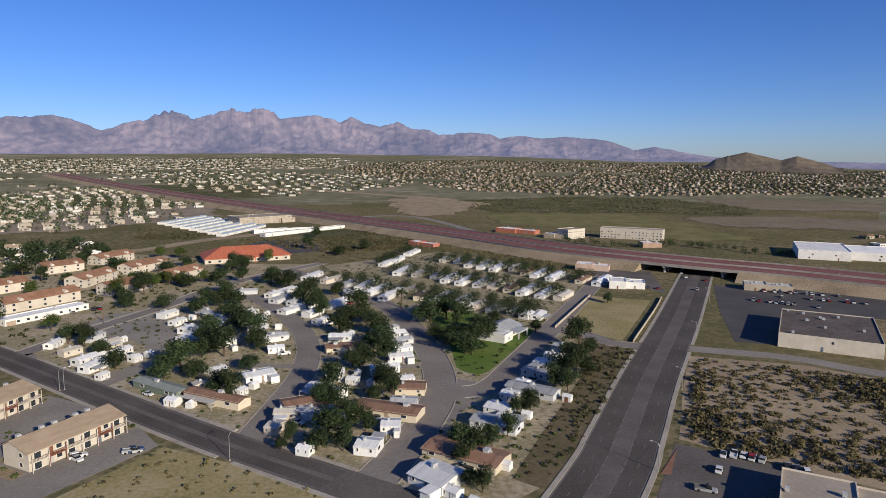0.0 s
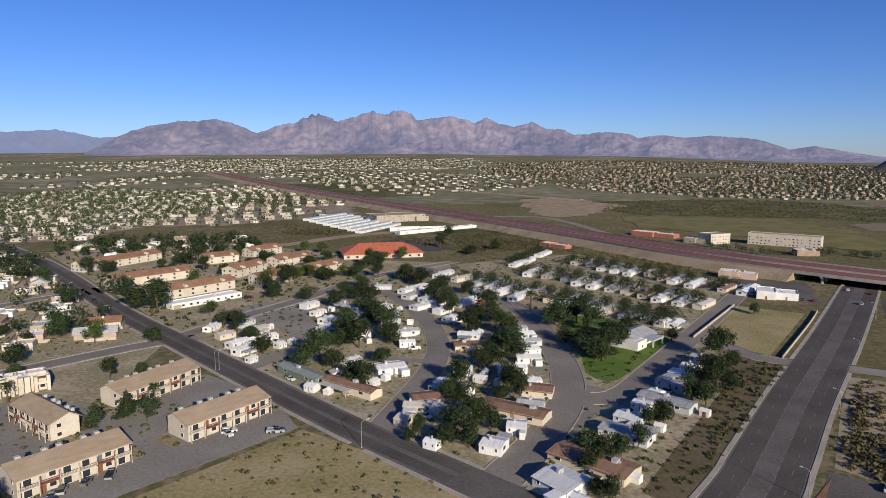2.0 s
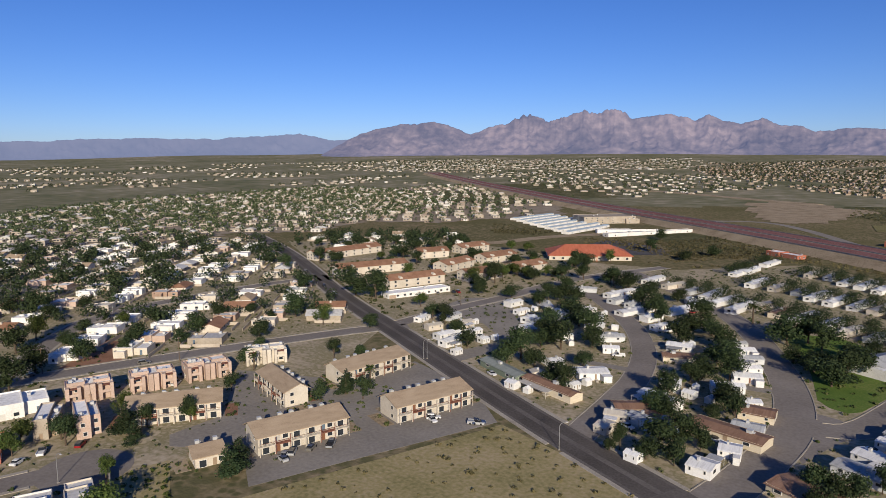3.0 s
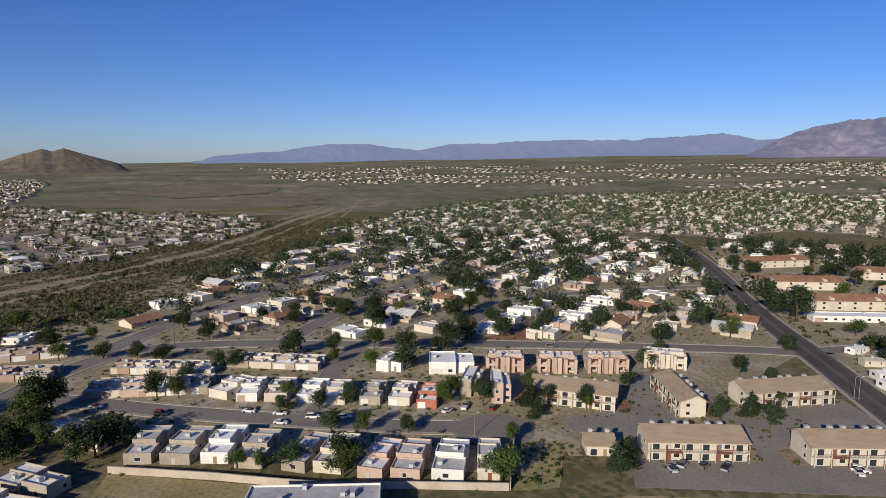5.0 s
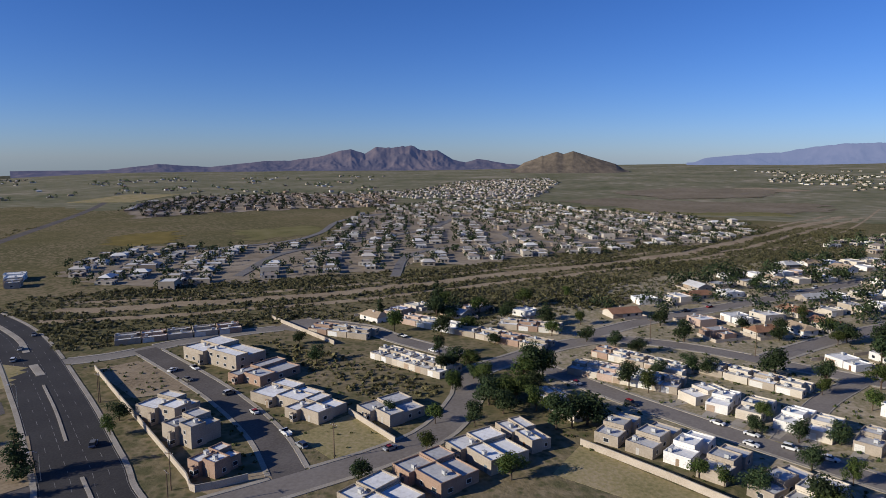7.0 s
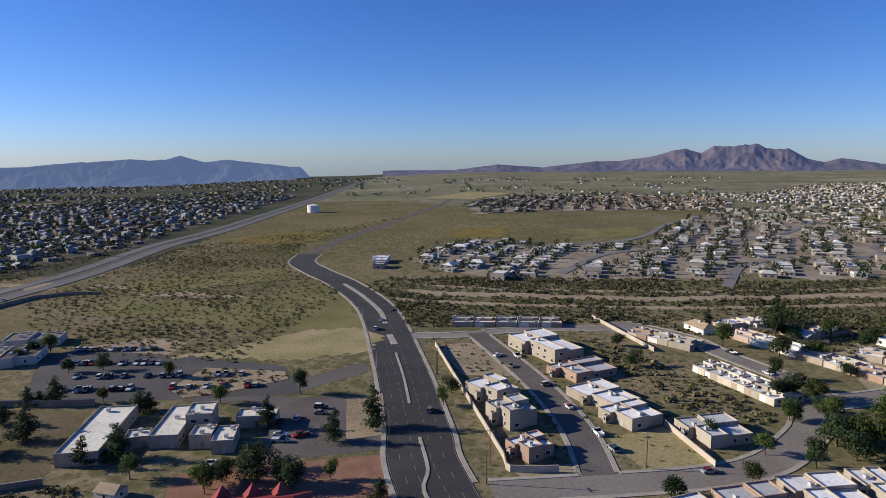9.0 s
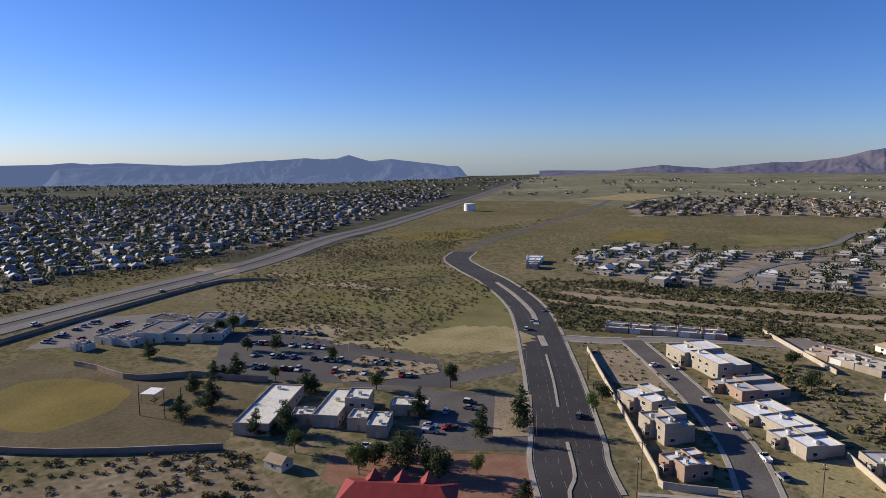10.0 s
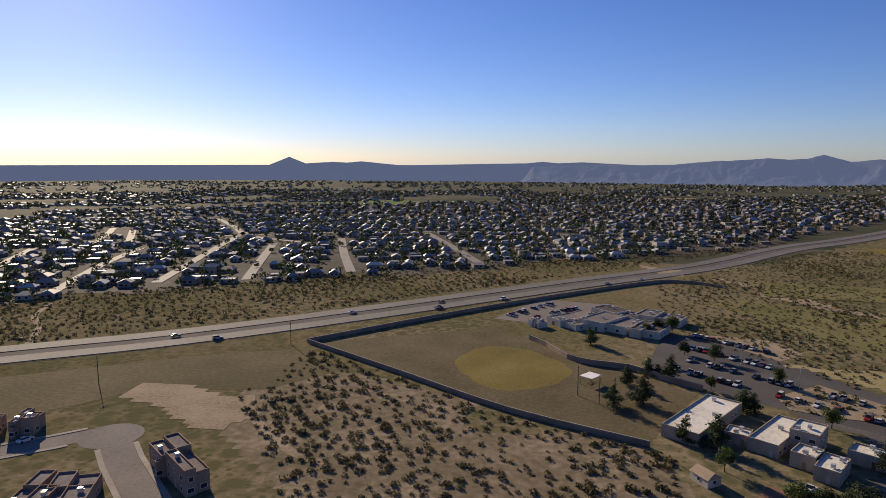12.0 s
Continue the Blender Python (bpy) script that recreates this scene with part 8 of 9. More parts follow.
def car_proto(kind, lamps=True):
    L, Wd, roof = {"saloon_car": (4.6, 0.9, 1.45), "estate_car": (4.8, 0.95, 1.72), "pickup_truck": (5.5, 0.98, 1.8)}[kind]
    root = tagged(new(kind), {"saloon_car": "parked saloon car with dark windows", "estate_car": "tall estate car with dark windows", "pickup_truck": "pickup truck with an open bed"}[kind], "car", "cars")
    h = L / 2
    V, F = [], []
    loft(V, F, [(-h, 0.7 * Wd, 0.42, 0.72), (-h + 0.15, 0.95 * Wd, 0.3, 0.92), (-h * 0.5, Wd, 0.26, 0.98), (h * 0.35, Wd, 0.26, 0.95), (h - 0.3, 0.95 * Wd, 0.3, 0.8), (h, 0.75 * Wd, 0.4, 0.62)])
    part("body", (V, F), CARPAINT, root)
    a, b = {"saloon_car": (-0.62, 0.38), "estate_car": (-0.93, 0.38), "pickup_truck": (-0.1, 0.5)}[kind]
    V, F = [], []
    loft(V, F, [(h * a, 0.88 * Wd, 0.93, 0.97), (h * (a + 0.16), 0.84 * Wd, 0.93, roof - 0.06), (h * (b - 0.3), 0.84 * Wd, 0.93, roof - 0.06), (h * b, 0.88 * Wd, 0.93, 0.97)])
    part("window_glass", (V, F), CARGLASS, root, "dark tinted car windows")
    V, F = [], []
    loft(V, F, [(h * (a + 0.13), 0.74 * Wd, roof - 0.1, roof - 0.04), (h * (a + 0.2), 0.78 * Wd, roof - 0.08, roof), (h * (b - 0.34), 0.78 * Wd, roof - 0.08, roof), (h * (b - 0.27), 0.74 * Wd, roof - 0.1, roof - 0.04)])
    part("roof", (V, F), CARPAINT, root)
    V, F = [], []
    n = 12
    for s in (-0.1, 0.1):
        V += [(0.33 * math.cos(2 * math.pi * i / n), s, 0.33 * math.sin(2 * math.pi * i / n)) for i in range(n)]
    F = [(i, (i + 1) % n, n + (i + 1) % n, n + i) for i in range(n)] + [tuple(range(n))[::-1], tuple(range(n, 2 * n))]
    wheel = mesh_of("wheel", V, F, RUBBER)
    for x in (-h * 0.62, h * 0.62):
        for y in (-Wd + 0.08, Wd - 0.08):
            part("wheel", wheel, None, root).location = (x, y, 0.38)
    lamp = mesh_of("headlight", *boxes((-0.04, 0.04, -0.18, 0.18, -0.07, 0.07)), LIGHTGLASS)
    for y in (-0.6, 0.6) if lamps else ():
        part("headlight", lamp, None, root).location = (h - 0.1, y * Wd, 0.66)
    if kind == "pickup_truck":
        part("truck_bed", boxes((-h + 0.1, -0.15, -Wd * 0.8, Wd * 0.8, 0.9, 1.0), (-h + 0.1, -0.15, -Wd * 0.98, -Wd * 0.85, 0.85, 1.25), (-h + 0.1, -0.15, Wd * 0.85, Wd * 0.98, 0.85, 1.25)), CARPAINT, root)
    return root


CARKINDS = [car_proto(k) for k in ("saloon_car", "estate_car", "saloon_car", "pickup_truck")]
LOTCARS = [car_proto(k, False) for k in ("saloon_car", "estate_car", "saloon_car", "pickup_truck")]
ROADZ = 0.06
for k, (x, y, turn) in enumerate(CARS):
    z = 0.30 if y < -255 and x > -100 else ROADZ
    place_copy(CARKINDS, k, pose(x, y, z, 0, 0, turn))
n_car = len(CARS)


def park_row(x0, y0, x1, y1, spacing, chance, turn_off, seed):
    global n_car
    r = random.Random(seed)
    n = int(math.hypot(x1 - x0, y1 - y0) / spacing)
    a = math.degrees(math.atan2(y1 - y0, x1 - x0))
    for k in range(n):
        if r.random() < chance:
            t = k / n
            place_copy(LOTCARS, r.randrange(4), pose(x0 + (x1 - x0) * t, y0 + (y1 - y0) * t, 0.04, 0, 0, a + 90 + turn_off + r.choice((0, 180)) + r.uniform(-2, 2)))
            n_car += 1


park_row(-62, -254, -118, -205, 2.9, 0.5, 0, 1)
park_row(-66, -270, -118, -222, 2.9, 0.55, 0, 2)
park_row(-72, -288, -112, -248, 2.9, 0.5, 0, 3)
park_row(-82, -305, -108, -280, 2.9, 0.5, 0, 4)
park_row(4, -334, -20, -366, 2.9, 0.6, 0, 41)
park_row(-8, -330, -36, -358, 2.9, 0.6, 0, 42)
park_row(-22, -326, -50, -352, 2.9, 0.5, 0, 43)
park_row(185, 405, 250, 380, 2.9, 0.35, 0, 5)
park_row(195, 385, 245, 362, 2.9, 0.35, 0, 6)
park_row(182, 372, 222, 345, 2.9, 0.4, 0, 7)
park_row(90, 425, 140, 405, 2.9, 0.5, 0, 8)
park_row(-215, 318, -180, 352, 3.2, 0.35, 0, 9)
for seed, line, lo, hi, off in ((21, spline([(-243, -24), (-221, 4), (-192, 47), (-178, 70)], 11), 0, 99, 3.6), (22, spline([(-334, 5), (-378, 45), (-420, 84), (-526, 179)], 16), 0, 99, 3.4), (23, spline([(-322, 85), (-361, 123), (-415, 184)], 15), 0, 99, 3.4), (24, spline([(-168, 250), (-249, 306), (-461, 465), (-700, 610)], 32), 0, 99, 3.0), (25, spline([(-225, 178), (-251, 126), (-277, 68)], 18), 0, 99, 3.6), (26, spline([(-285, -125), (-271, -102), (-254, -66)], 13), 0, 99, 3.4)):
    r = random.Random(seed)
    for i in range(1, len(line) - 1):
        if r.random() < 0.4:
            s, sg = side_of(line, i), r.choice((-1, 1))
            p = line[i] + s * off * sg
            d = line[i + 1] - line[i - 1]
            place_copy(CARKINDS, r.randrange(4), pose(p.x, p.y, 0.05, 0, 0, math.degrees(math.atan2(d.y, d.x)) + (180 if sg < 0 else 0)))

# ---- lamps, poles, small things ----
POLE = mat("galvanised_steel", [(0.34, 0.34, 0.33), (0.44, 0.44, 0.43)], 1, 6, 0.45, 0.6)
POLEWOOD = mat("pole_wood", [(0.10, 0.07, 0.05), (0.16, 0.115, 0.08)], 1, 6, 0.9)


def street_lamp():
    V, F = [], []
    limb(V, F, (0, 0, -0.3), (0, 0, 7.2), 0.11, 0.07, 8)
    root = tagged(new("street_lamp", mesh_of("pole", V, F, POLE)), "tall grey street lamp with a curved arm", "street lamp", "street lamps")
    V, F = [], []
    pts = [(0, 0, 7.1), (0.3, 0, 7.7), (1.0, 0, 8.1), (1.9, 0, 8.25)]
    for a, b in zip(pts, pts[1:]):
        limb(V, F, a, b, 0.06, 0.05, 6)
    arm = part("arm", (V, F), POLE, root)
    V, F = [], []
    loft(V, F, [(1.75, 0.08, 8.18, 8.3), (2.0, 0.17, 8.14, 8.34), (2.4, 0.15, 8.14, 8.3), (2.55, 0.06, 8.18, 8.26)])
    part("lamp_head", (V, F), METALBOX, arm)
    part("base_plate", boxes((-0.25, 0.25, -0.25, 0.25, -0.1, 0.2)), CONCRETE, root)
    return root


LAMPS = [street_lamp()]
for k, (x, y, turn) in enumerate(STREET_LAMPS):
    place_copy(LAMPS, 0, pose(x, y, 0, 0, 0, turn))
for p, t in ((260, 420), (300, 394), (222, 380), (-90, -265), (-100, -235)):
    place_copy(LAMPS, 0, pose(p, t, 0, 0, 0, p))


def power_pole():
    V, F = [], []
    limb(V, F, (0, 0, -0.3), (0, 0, 10.5), 0.17, 0.11, 8)
    root = tagged(new("power_pole", mesh_of("pole", V, F, POLEWOOD)), "weathered wooden power pole with a crossarm", "power pole", "power poles")
    part("crossarm", boxes((-1.2, 1.2, -0.07, 0.07, 9.6, 9.75)), POLEWOOD, root)
    ins = mesh_of("insulator", *boxes((-0.06, 0.06, -0.06, 0.06, 0, 0.2)), METALBOX)
    for x in (-1.1, -0.4, 0.4, 1.1):
        part("insulator", ins, None, root).location = (x, 0, 9.75)
    return root


PPOLES = [power_pole()]
for k, (x, y) in enumerate(POWER_POLES):
    place_copy(PPOLES, 0, pose(x, y, 0, 0, 0, 60 + 15 * (k % 3)))

# open shelter in the school yard
root = tagged(new("shelter"), "open steel shelter with a flat white roof in the yard", "shelter")
part("roof", boxes((-3.2, 3.2, -2.6, 2.6, 3.0, 3.2)), DECK[0], root)
for x in (-2.9, 2.9):
    for y in (-2.3, 2.3):
        part("post", boxes((x - 0.08, x + 0.08, y - 0.08, y + 0.08, -0.2, 3.0)), POLE, root)
part("bench", boxes((-1.5, 1.5, -0.3, 0.3, 0.4, 0.5), (-1.3, -1.1, -0.2, 0.2, -0.1, 0.4), (1.1, 1.3, -0.2, 0.2, -0.1, 0.4)), POLEWOOD, root)
put(root, -27, -234, 50)

# cars beside the homes of the park
for k, (x, y, turn, length, w, st) in enumerate(PARK_HOMES):
    if k % 3 == 1 and length > 9:
        m_ = pose(x, y, 0, 0, 0, turn)
        q = m_ @ Vector((random.Random(k).uniform(-2, 3), -w / 2 - 2.2, 0))
        if all((q.x - a) ** 2 + (q.y - b) ** 2 > 36 for a, b, *_ in PARK_HOMES if (a, b) != (x, y)):
            place_copy(LOTCARS, k // 3, pose(q.x, q.y, 0.03, 0, 0, turn + (0 if k % 2 else 180)))
for proto in LOTCARS + CARKINDS:
    if proto.name not in used:
        for ob in (*proto.children_recursive, proto):
            bpy.data.objects.remove(ob)

# garden sheds and bins in the park
SHEDS = []
root = tagged(new("garden_shed"), "small pale metal garden shed beside a mobile home", "shed", "garden sheds")
gable_parts(root, 3.0, 2.4, 2.0, 0.5, HOMEROOF, HOMEWALL, 0.15, 0.0, 0.06)
on_side(root, "door", panel_mesh("shed_door", 1.2, 1.8, DOORWOOD, 1), (-1.5, 1.5, -1.2, 1.2, 2.0), "f", 0.0, 0.05)
SHEDS.append(root)
for k, (x, y, turn, length, w, st) in enumerate(PARK_HOMES):
    r = random.Random(k + 900)
    a = radians(turn)
    sx, sy = x + math.cos(a) * (length / 2 + 3), y + math.sin(a) * (length / 2 + 3)
    if (k % 2 == 0 and free(sx, sy, 0.6, 0.5)) or k == 0:
        place_copy(SHEDS, 0, pose(sx, sy, 0, 0, 0, turn + 90 * r.randrange(4)))


# ---- far suburbs: masses of small houses and trees ----
def island_mat(name, cols, rough=0.85):
    m, nt, bsdf = nodes_of(name)
    geo = nt.nodes.new("ShaderNodeNewGeometry")
    r = ramp(nt, cols, True)
    nt.links.new(geo.outputs["Random Per Island"], r.inputs["Fac"])
    nt.links.new(r.outputs["Color"], bsdf.inputs["Base Color"])
    bsdf.inputs["Roughness"].default_value = rough
    return m


FARWALL = island_mat("far_house_walls", [(0.55, 0.52, 0.47), (0.36, 0.29, 0.21), (0.30, 0.22, 0.155), (0.60, 0.58, 0.54), (0.25, 0.17, 0.12), (0.40, 0.34, 0.27)])
FARROOF = island_mat("far_house_roofs", [(0.50, 0.49, 0.47), (0.22, 0.205, 0.19), (0.27, 0.19, 0.135), (0.56, 0.55, 0.53), (0.17, 0.10, 0.07), (0.33, 0.30, 0.265)])


# leaf colours lightened to stand in for haze and front sunlight on far trees
FARLEAF = leafy("lightened_far_leaves", [(0.035, 0.05, 0.024), (0.055, 0.074, 0.034), (0.08, 0.098, 0.046), (0.11, 0.12, 0.06)])
# dimmer copies of the far palettes: backlit shade put into valley roofs and walls
GREYROOF_DIM = island_mat("dimmed_grey_roofs", [(0.20, 0.19, 0.185), (0.14, 0.13, 0.125), (0.26, 0.245, 0.235), (0.42, 0.41, 0.40), (0.16, 0.12, 0.10), (0.22, 0.21, 0.205)], 0.5)
TANWALL_DIM = island_mat("dimmed_tan_walls", [(0.32, 0.27, 0.22), (0.25, 0.20, 0.155), (0.40, 0.37, 0.33), (0.22, 0.165, 0.125), (0.28, 0.24, 0.20)])
TANROOF = island_mat("tan_flat_roofs", [(0.42, 0.385, 0.34), (0.28, 0.24, 0.20), (0.50, 0.47, 0.43), (0.32, 0.245, 0.19), (0.21, 0.165, 0.135), (0.36, 0.32, 0.28)])
PINKROOF = island_mat("pink_tile_roofs", [(0.30, 0.17, 0.125), (0.36, 0.25, 0.20), (0.24, 0.14, 0.105), (0.42, 0.34, 0.29)])


HILLROOF = island_mat("dusty_tan_roofs", [(0.30, 0.26, 0.215), (0.21, 0.165, 0.125), (0.42, 0.39, 0.35), (0.24, 0.175, 0.13), (0.16, 0.125, 0.10), (0.28, 0.245, 0.205), (0.2, 0.14, 0.105)])
HILLWALL = island_mat("dusty_tan_walls", [(0.33, 0.265, 0.195), (0.25, 0.19, 0.14), (0.42, 0.37, 0.31), (0.22, 0.155, 0.11), (0.29, 0.225, 0.165)])
ADOBEWALL = island_mat("adobe_walls", [(0.42, 0.375, 0.31), (0.33, 0.28, 0.22), (0.54, 0.515, 0.465), (0.25, 0.2, 0.155), (0.38, 0.335, 0.275)])
PALEROOF = island_mat("pale_flat_roofs", [(0.56, 0.54, 0.5), (0.38, 0.35, 0.31), (0.66, 0.65, 0.62), (0.24, 0.2, 0.17), (0.48, 0.45, 0.41)])


def suburb(name, spots, label, tree_ratio=1.0, seed=5, tree_size=3.0, walls=None, roofs=None, leaves=None, scale=1.0, flat=0.55):
    """spots: (x, y, turn). One mesh of houses of two blocks, one of their roofs, one of their windows, one of tree clumps."""
    r = random.Random(seed)
    V, F, RV, RF, GV, GF = [], [], [], [], [], []
    for x, y, turn in spots:
        z0 = land(x, y) - 0.5
        w, d, h = r.uniform(4.2, 7.0) * scale, r.uniform(3.6, 5.2) * scale, r.choice((2.6, 2.9, 3.1, 3.3, 5.2 if r.random() < 0.3 else 3.0))
        c, s = math.cos(turn), math.sin(turn)
        ww, wd, wh, wx, sgn = w * r.uniform(0.3, 0.5), d * r.uniform(0.3, 0.6), min(h, 3.2) * r.uniform(0.75, 0.95), w * r.uniform(-0.5, 0.5), r.choice((-1, 1))
        pitched = r.random() > flat
        for i, (ax, ay, hw, hd, hh) in enumerate(((0, 0, w, d, h), (wx, sgn * d, ww, wd, wh))):
            P = [(x + (ax + a) * c - (ay + b) * s, y + (ax + a) * s + (ay + b) * c) for a, b in ((-hw, -hd), (hw, -hd), (hw, hd), (-hw, hd))]
            mx, my = sum(p[0] for p in P) / 4, sum(p[1] for p in P) / 4
            k = len(V)
            V += [(a, b, z0) for a, b in P] + [(a, b, z0 + hh + 0.5) for a, b in P]
            F += [(k + q, k + (q + 1) % 4, k + 4 + (q + 1) % 4, k + 4 + q) for q in range(4)]
            k = len(RV)
            if pitched and i == 0:
                RV += [(mx + (a - mx) * 1.1, my + (b - my) * 1.1, z0 + hh + 0.4) for a, b in P]
                RV += [(x - 0.5 * w * c, y - 0.5 * w * s, z0 + hh + 2.2), (x + 0.5 * w * c, y + 0.5 * w * s, z0 + hh + 2.2)]
                RF += [(k, k + 1, k + 5, k + 4), (k + 1, k + 2, k + 5), (k + 2, k + 3, k + 4, k + 5), (k + 3, k, k + 4)]
            else:
                RV += [(mx + (a - mx) * 0.94, my + (b - my) * 0.94, z0 + hh + 0.12) for a, b in P]
                RF.append((k, k + 1, k + 2, k + 3))
            if x * x + y * y > 950 ** 2:
                continue
            for q in range(4):
                (xa, ya), (xb, yb) = P[q], P[(q + 1) % 4]
                ox, oy = (yb - ya), -(xb - xa)
                n = math.hypot(ox, oy)
                ox, oy = ox / n * 0.05, oy / n * 0.05
                for t0 in (0.16, 0.58) if n > 6 else (0.36,):
                    t1, zl, zh = t0 + r.uniform(1.2, 2.4) / n, z0 + 1.3, z0 + r.uniform(2.4, 2.7)
                    k = len(GV)
                    GV += [(xa + (xb - xa) * t + ox, ya + (yb - ya) * t + oy, z) for t, z in ((t0, zl), (t1, zl), (t1, zh), (t0, zh))]
                    GF.append((k, k + 1, k + 2, k + 3))
    tagged(new(name, mesh_of(name, V, F, walls or FARWALL)), label, "houses", kind="stuff")
    tagged(new(name + "_roofs", mesh_of(name + "_roofs", RV, RF, roofs or FARROOF)), "pale and brown roofs of the far houses", "roofs", kind="stuff")
    if GF:
        tagged(new(name + "_windows", mesh_of(name + "_windows", GV, GF, GLASS)), "dark windows of the far houses", "windows", kind="stuff")
    gen = np.random.default_rng(seed)
    T = []
    for x, y, turn in spots:
        for _ in range(3):
            if r.random() < tree_ratio * 0.667:
                a, b = x + r.uniform(-13, 13), y + r.uniform(-13, 13)
                T.append((a, b, land(a, b), r.uniform(0.5, 1.2) * tree_size))
    if T:
        q = 40 if len(T) < 2200 else 20
        P = np.repeat(np.array(T), q, 0)
        d = gen.normal(size=(len(P), 3))
        d /= np.linalg.norm(d, axis=1)[:, None]
        C = P[:, :3] + d * P[:, 3:4] * gen.uniform(0.55, 0.95, (len(P), 1)) + np.stack([0 * P[:, 3], 0 * P[:, 3], P[:, 3] * 1.1], 1)
        N = d + gen.normal(size=d.shape) * 0.3
        N /= np.linalg.norm(N, axis=1)[:, None]
        tagged(new(name + "_trees", quads_mesh(name + "_trees", leaf_quads(C, N, P[:, 3] * (1.5 / q ** 0.5), gen), leaves or FARLEAF)), "dark green trees among far houses", "trees", kind="stuff")


def fill(poly_, sx, sy, ang, seed, gap=0.12, thin=0.0):
    """House spots on rows inside a polygon, leaving streets and some gaps."""
    r = random.Random(seed)
    ca, sa = math.cos(radians(ang)), math.sin(radians(ang))
    xs, ys = [p[0] for p in poly_], [p[1] for p in poly_]
    cx, cy = sum(xs) / len(xs), sum(ys) / len(ys)
    size = max(max(xs) - min(xs), max(ys) - min(ys))
    out = []
    ni, nj = int(size / sx) + 1, int(size / sy) + 1
    for i in range(-ni, ni):
        for j in range(-nj, nj):
            row = j * sy + (0 if j % 2 else sy * 0.28)
            u = i * sx
            u2, row2 = u + 25 * math.sin(row * 0.006), row + 20 * math.sin(u * 0.008 + seed)
            x, y = cx + u2 * ca - row2 * sa, cy + u2 * sa + row2 * ca
            if r.random() < gap or not inside(x, y, poly_):
                continue
            if thin and noise.noise((x * 0.004, y * 0.004, seed)) < thin:
                continue
            out.append((x + r.uniform(-2, 2), y + r.uniform(-2, 2), radians(ang) + r.choice((0, math.pi / 2)) + r.uniform(-0.1, 0.1)))
    pts, gap = np.concatenate([p for p, _ in FAR_ROADS]), np.concatenate([np.full(len(p), (half + 8) ** 2) for p, half in FAR_ROADS])
    return [s for s in out if np.all(((pts - s[:2]) ** 2).sum(1) > gap)]


FAR_ROADS = [(dense_line(ln), 3) for ln in FAR_STREETS] + [(dense_line(MAIN_LINE), 10), (dense_line(spline(MAIN[:5])), 6), (dense_line(WEST_LINE), 15), (dense_line(EAST_LINE), 25)]


def sector(a0, a1, r0, r1):
    """A ring sector with uneven edges."""
    n = 16
    ring = [(a0 + (a1 - a0) * k / n, r0) for k in range(n + 1)] + [(a1, r0 + (r1 - r0) * k / n) for k in range(1, n)]
    ring += [(a1 + (a0 - a1) * k / n, r1) for k in range(n + 1)] + [(a0, r1 + (r0 - r1) * k / n) for k in range(1, n)]
    out = []
    for k, (a, r) in enumerate(ring):
        a, r = a + 4.5 * noise.noise((k * 1.7, a0, 0)), r * (1 + 0.07 * noise.noise((k * 1.3, a1, 5)))
        out.append((-r * math.sin(radians(a)), r * math.cos(radians(a))))
    return out


suburb("suburb_across_wash", fill(N2, 16.5, 22, 25, 3, 0.08), "cream and tan adobe houses of the suburb across the dry wash", 1.3, 3, 3.0, ADOBEWALL, PALEROOF, LEAF_DEEP, 0.95, 0.85)
suburb("suburb_behind", fill(N2B, 17, 25, 40, 4, 0.1, -0.3), "far tan houses beyond a field", 1.0, 4, 3.0, ADOBEWALL, TANROOF, None, 0.85, 0.5)
suburb("suburb_beyond_scrub", fill(N2C, 16, 24, 38, 22, 0.1), "dense brown houses beyond a strip of scrub", 1.2, 22, 3.0, HILLWALL, HILLROOF, LEAF_DEEP, 0.9, 0.4)
suburb("suburb_valley", fill(N3, 13, 20, 12, 6, 0.06), "grey-roofed houses of the valley suburb, colours dimmed as if backlit", 1.8, 6, 3.0, TANWALL_DIM, GREYROOF_DIM, LEAF_DEEP, 0.85, 0.35)
HILL = [(-380, 2400), (-138, 1885), (21, 1559), (143, 1421), (259, 1381), (433, 1360), (628, 1400), (823, 1421), (904, 1324), (1100, 1500), (2026, 2987), (1650, 3098), (954, 3497), (45, 3333), (-418, 2939)]
suburb("valley_town_near", fill(N3B, 18, 26, 12, 23, 0.15, -0.3), "grey-roofed houses of the valley town along the motorway, colours dimmed as if backlit", 1.8, 23, 3.2, TANWALL_DIM, GREYROOF_DIM, LEAF_DEEP, 0.9, 0.4)
suburb("suburb_hillside", fill(HILL, 21, 30, 20, 7, 0.2, -0.33), "tan and brown houses on the far rise", 1.5, 7, 3.6, HILLWALL, HILLROOF, None, 0.82, 0.6)
suburb("suburb_hillside_far", fill(sector(8, 34, 2500, 3400), 27, 50, 70, 8, 0.3, 0.0), "pale houses far up the slope", 1.2, 8, 4.0, ADOBEWALL, PALEROOF, None, 1.2, 0.9)
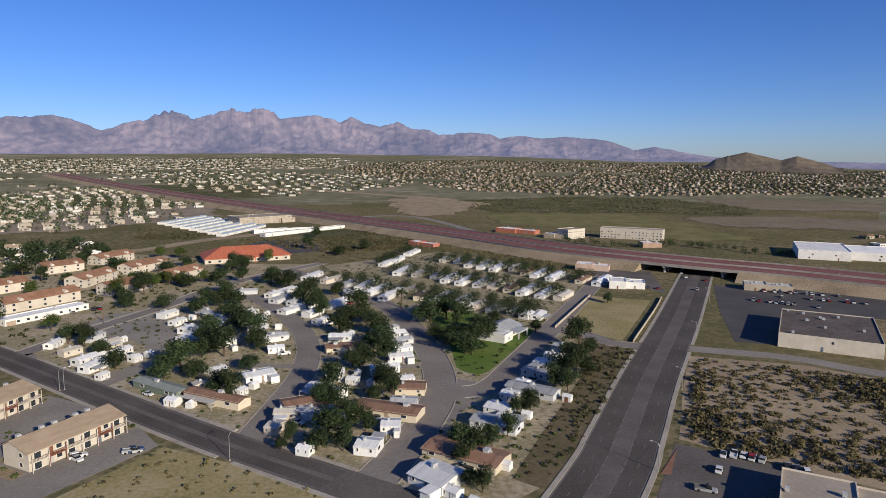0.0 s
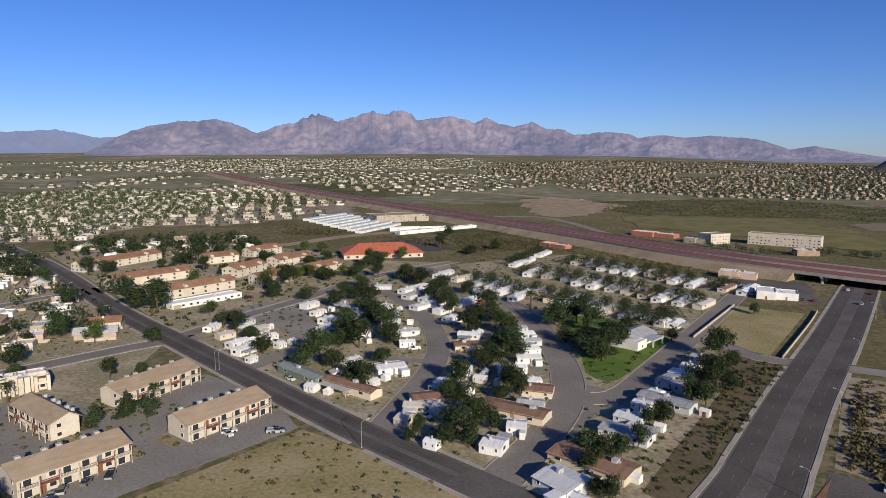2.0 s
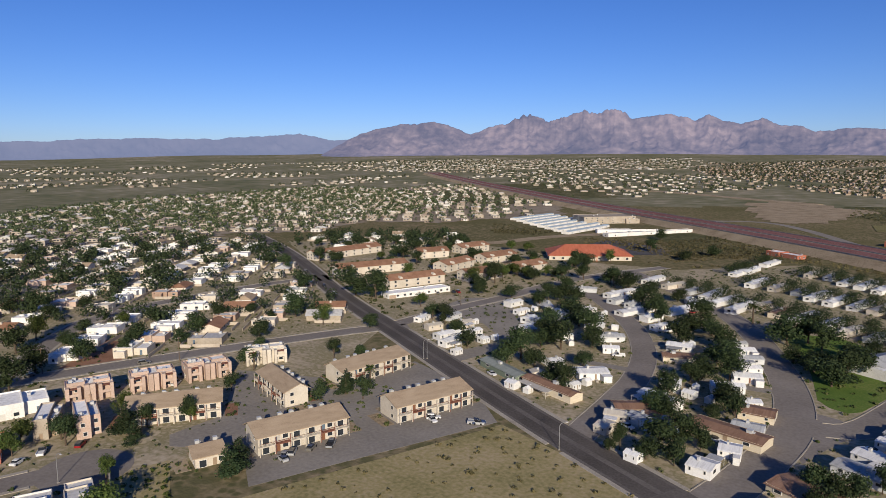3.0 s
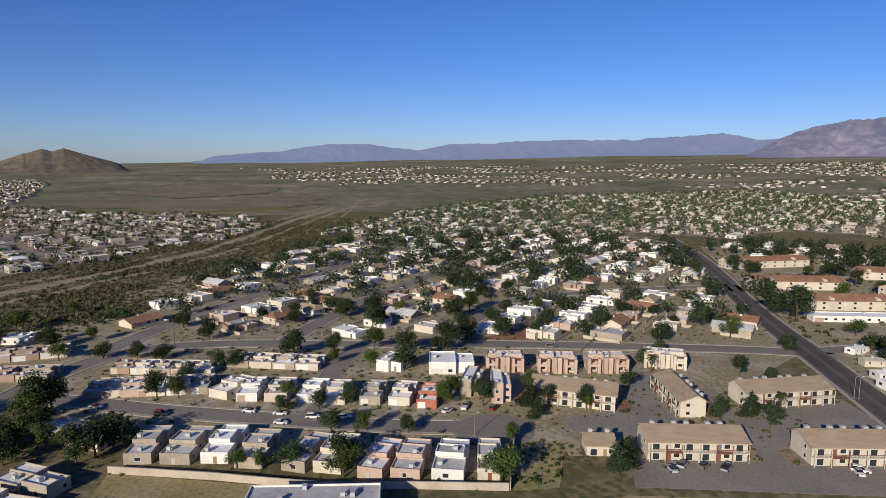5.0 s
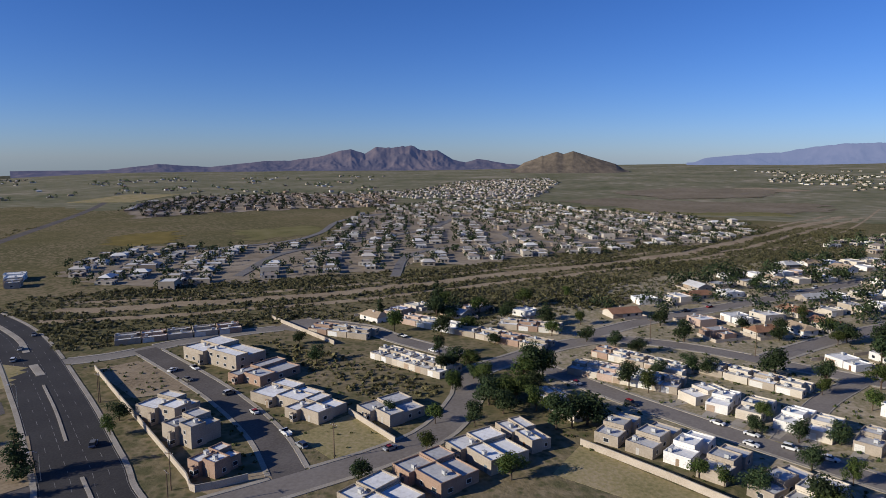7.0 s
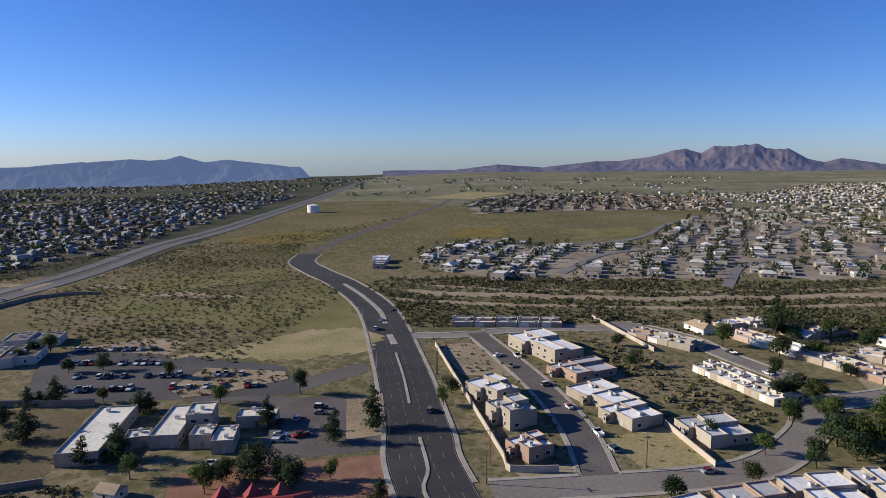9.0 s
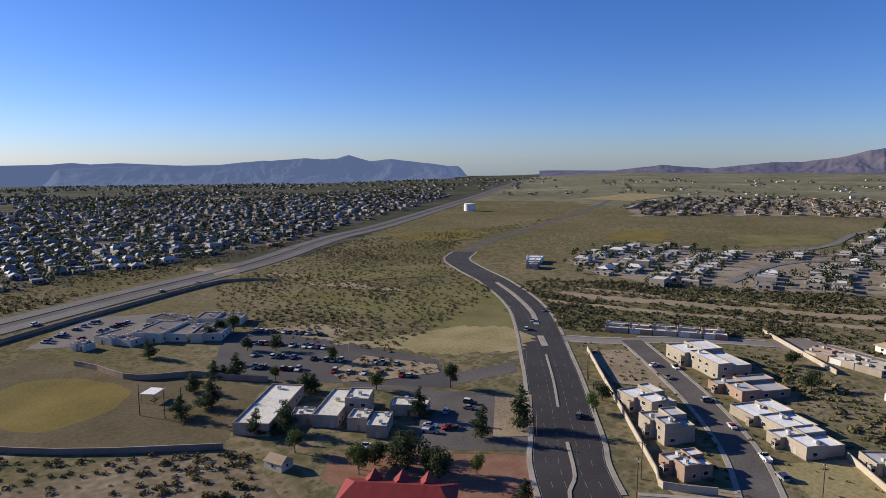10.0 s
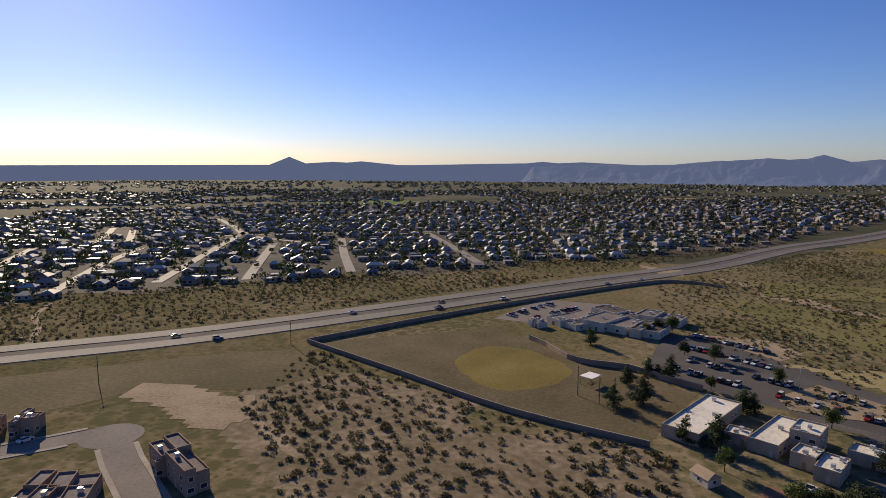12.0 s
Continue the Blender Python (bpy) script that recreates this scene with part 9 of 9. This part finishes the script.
suburb("suburb_north", fill(sector(16, 80, 1750, 3300), 28, 52, 50, 9, 0.3, 0.02), "pale houses far to the north", 1.2, 9, 4.0, ADOBEWALL, PALEROOF, None, 1.1, 0.9)
suburb("suburb_east", fill(EASTTOWN, 25, 33, 33, 10, 0.12, -0.3), "flat-roofed houses among trees beyond the storage rows", 1.8, 10, 3.4, ADOBEWALL, PALEROOF, FARLEAF, 1.15, 1.0)
suburb("suburb_upper", [s for s in fill(N1D, 19, 25, 33, 21, 0.08) if all((s[0] - a) ** 2 + (s[1] - b) ** 2 > (c + 7) ** 2 for a, b, c in OCC)], "bungalows among trees toward the desert", 1.6, 21, 3.8, ADOBEWALL, PALEROOF, FARLEAF, 1.0, 0.8)
suburb("suburb_street_end", fill([(-640, 600), (-900, 780), (-1060, 560), (-900, 330), (-790, 330)], 20, 26, 33, 11, 0.1), "houses at the far end of the side street", 1.6, 11, 3.8, ADOBEWALL, PALEROOF, FARLEAF, 1.0, 0.8)
suburb("suburb_beyond_motorway", fill([(-300, 1290), (-190, 1480), (-60, 1750), (-250, 2150), (-900, 2250), (-800, 1750), (-540, 1450)], 34, 46, 28, 31, 0.4), "scattered pale low buildings and trees beyond the motorway", 2.2, 31, 4.2, ADOBEWALL, PALEROOF, FARLEAF, 1.35, 1.0)
suburb("suburb_town_east", fill([(330, 560), (480, 720), (900, 900), (1000, 620), (560, 380), (430, 420)], 24, 38, 25, 12, 0.3), "low commercial buildings beyond the motorway", 0.8, 12, 3.0)
suburb("valley_town", fill(sector(150, 232, 1250, 1900), 20, 32, 12, 13, 0.2, -0.16), "scattered houses and trees of the valley", 1.8, 13, 3.6, TANWALL_DIM, GREYROOF_DIM, LEAF_DEEP)
suburb("valley_farms", fill(sector(140, 235, 1900, 3500), 42, 70, 12, 14, 0.35, -0.05), "far valley farms and tree lines", 1.8, 14, 4.5, TANWALL_DIM, GREYROOF_DIM, LEAF_DEEP)
suburb("suburb_plain", fill(sector(112, 150, 1500, 2800), 48, 70, 50, 15, 0.4, 0.05), "scattered houses on the far plain", 1.2, 15, 4.5)
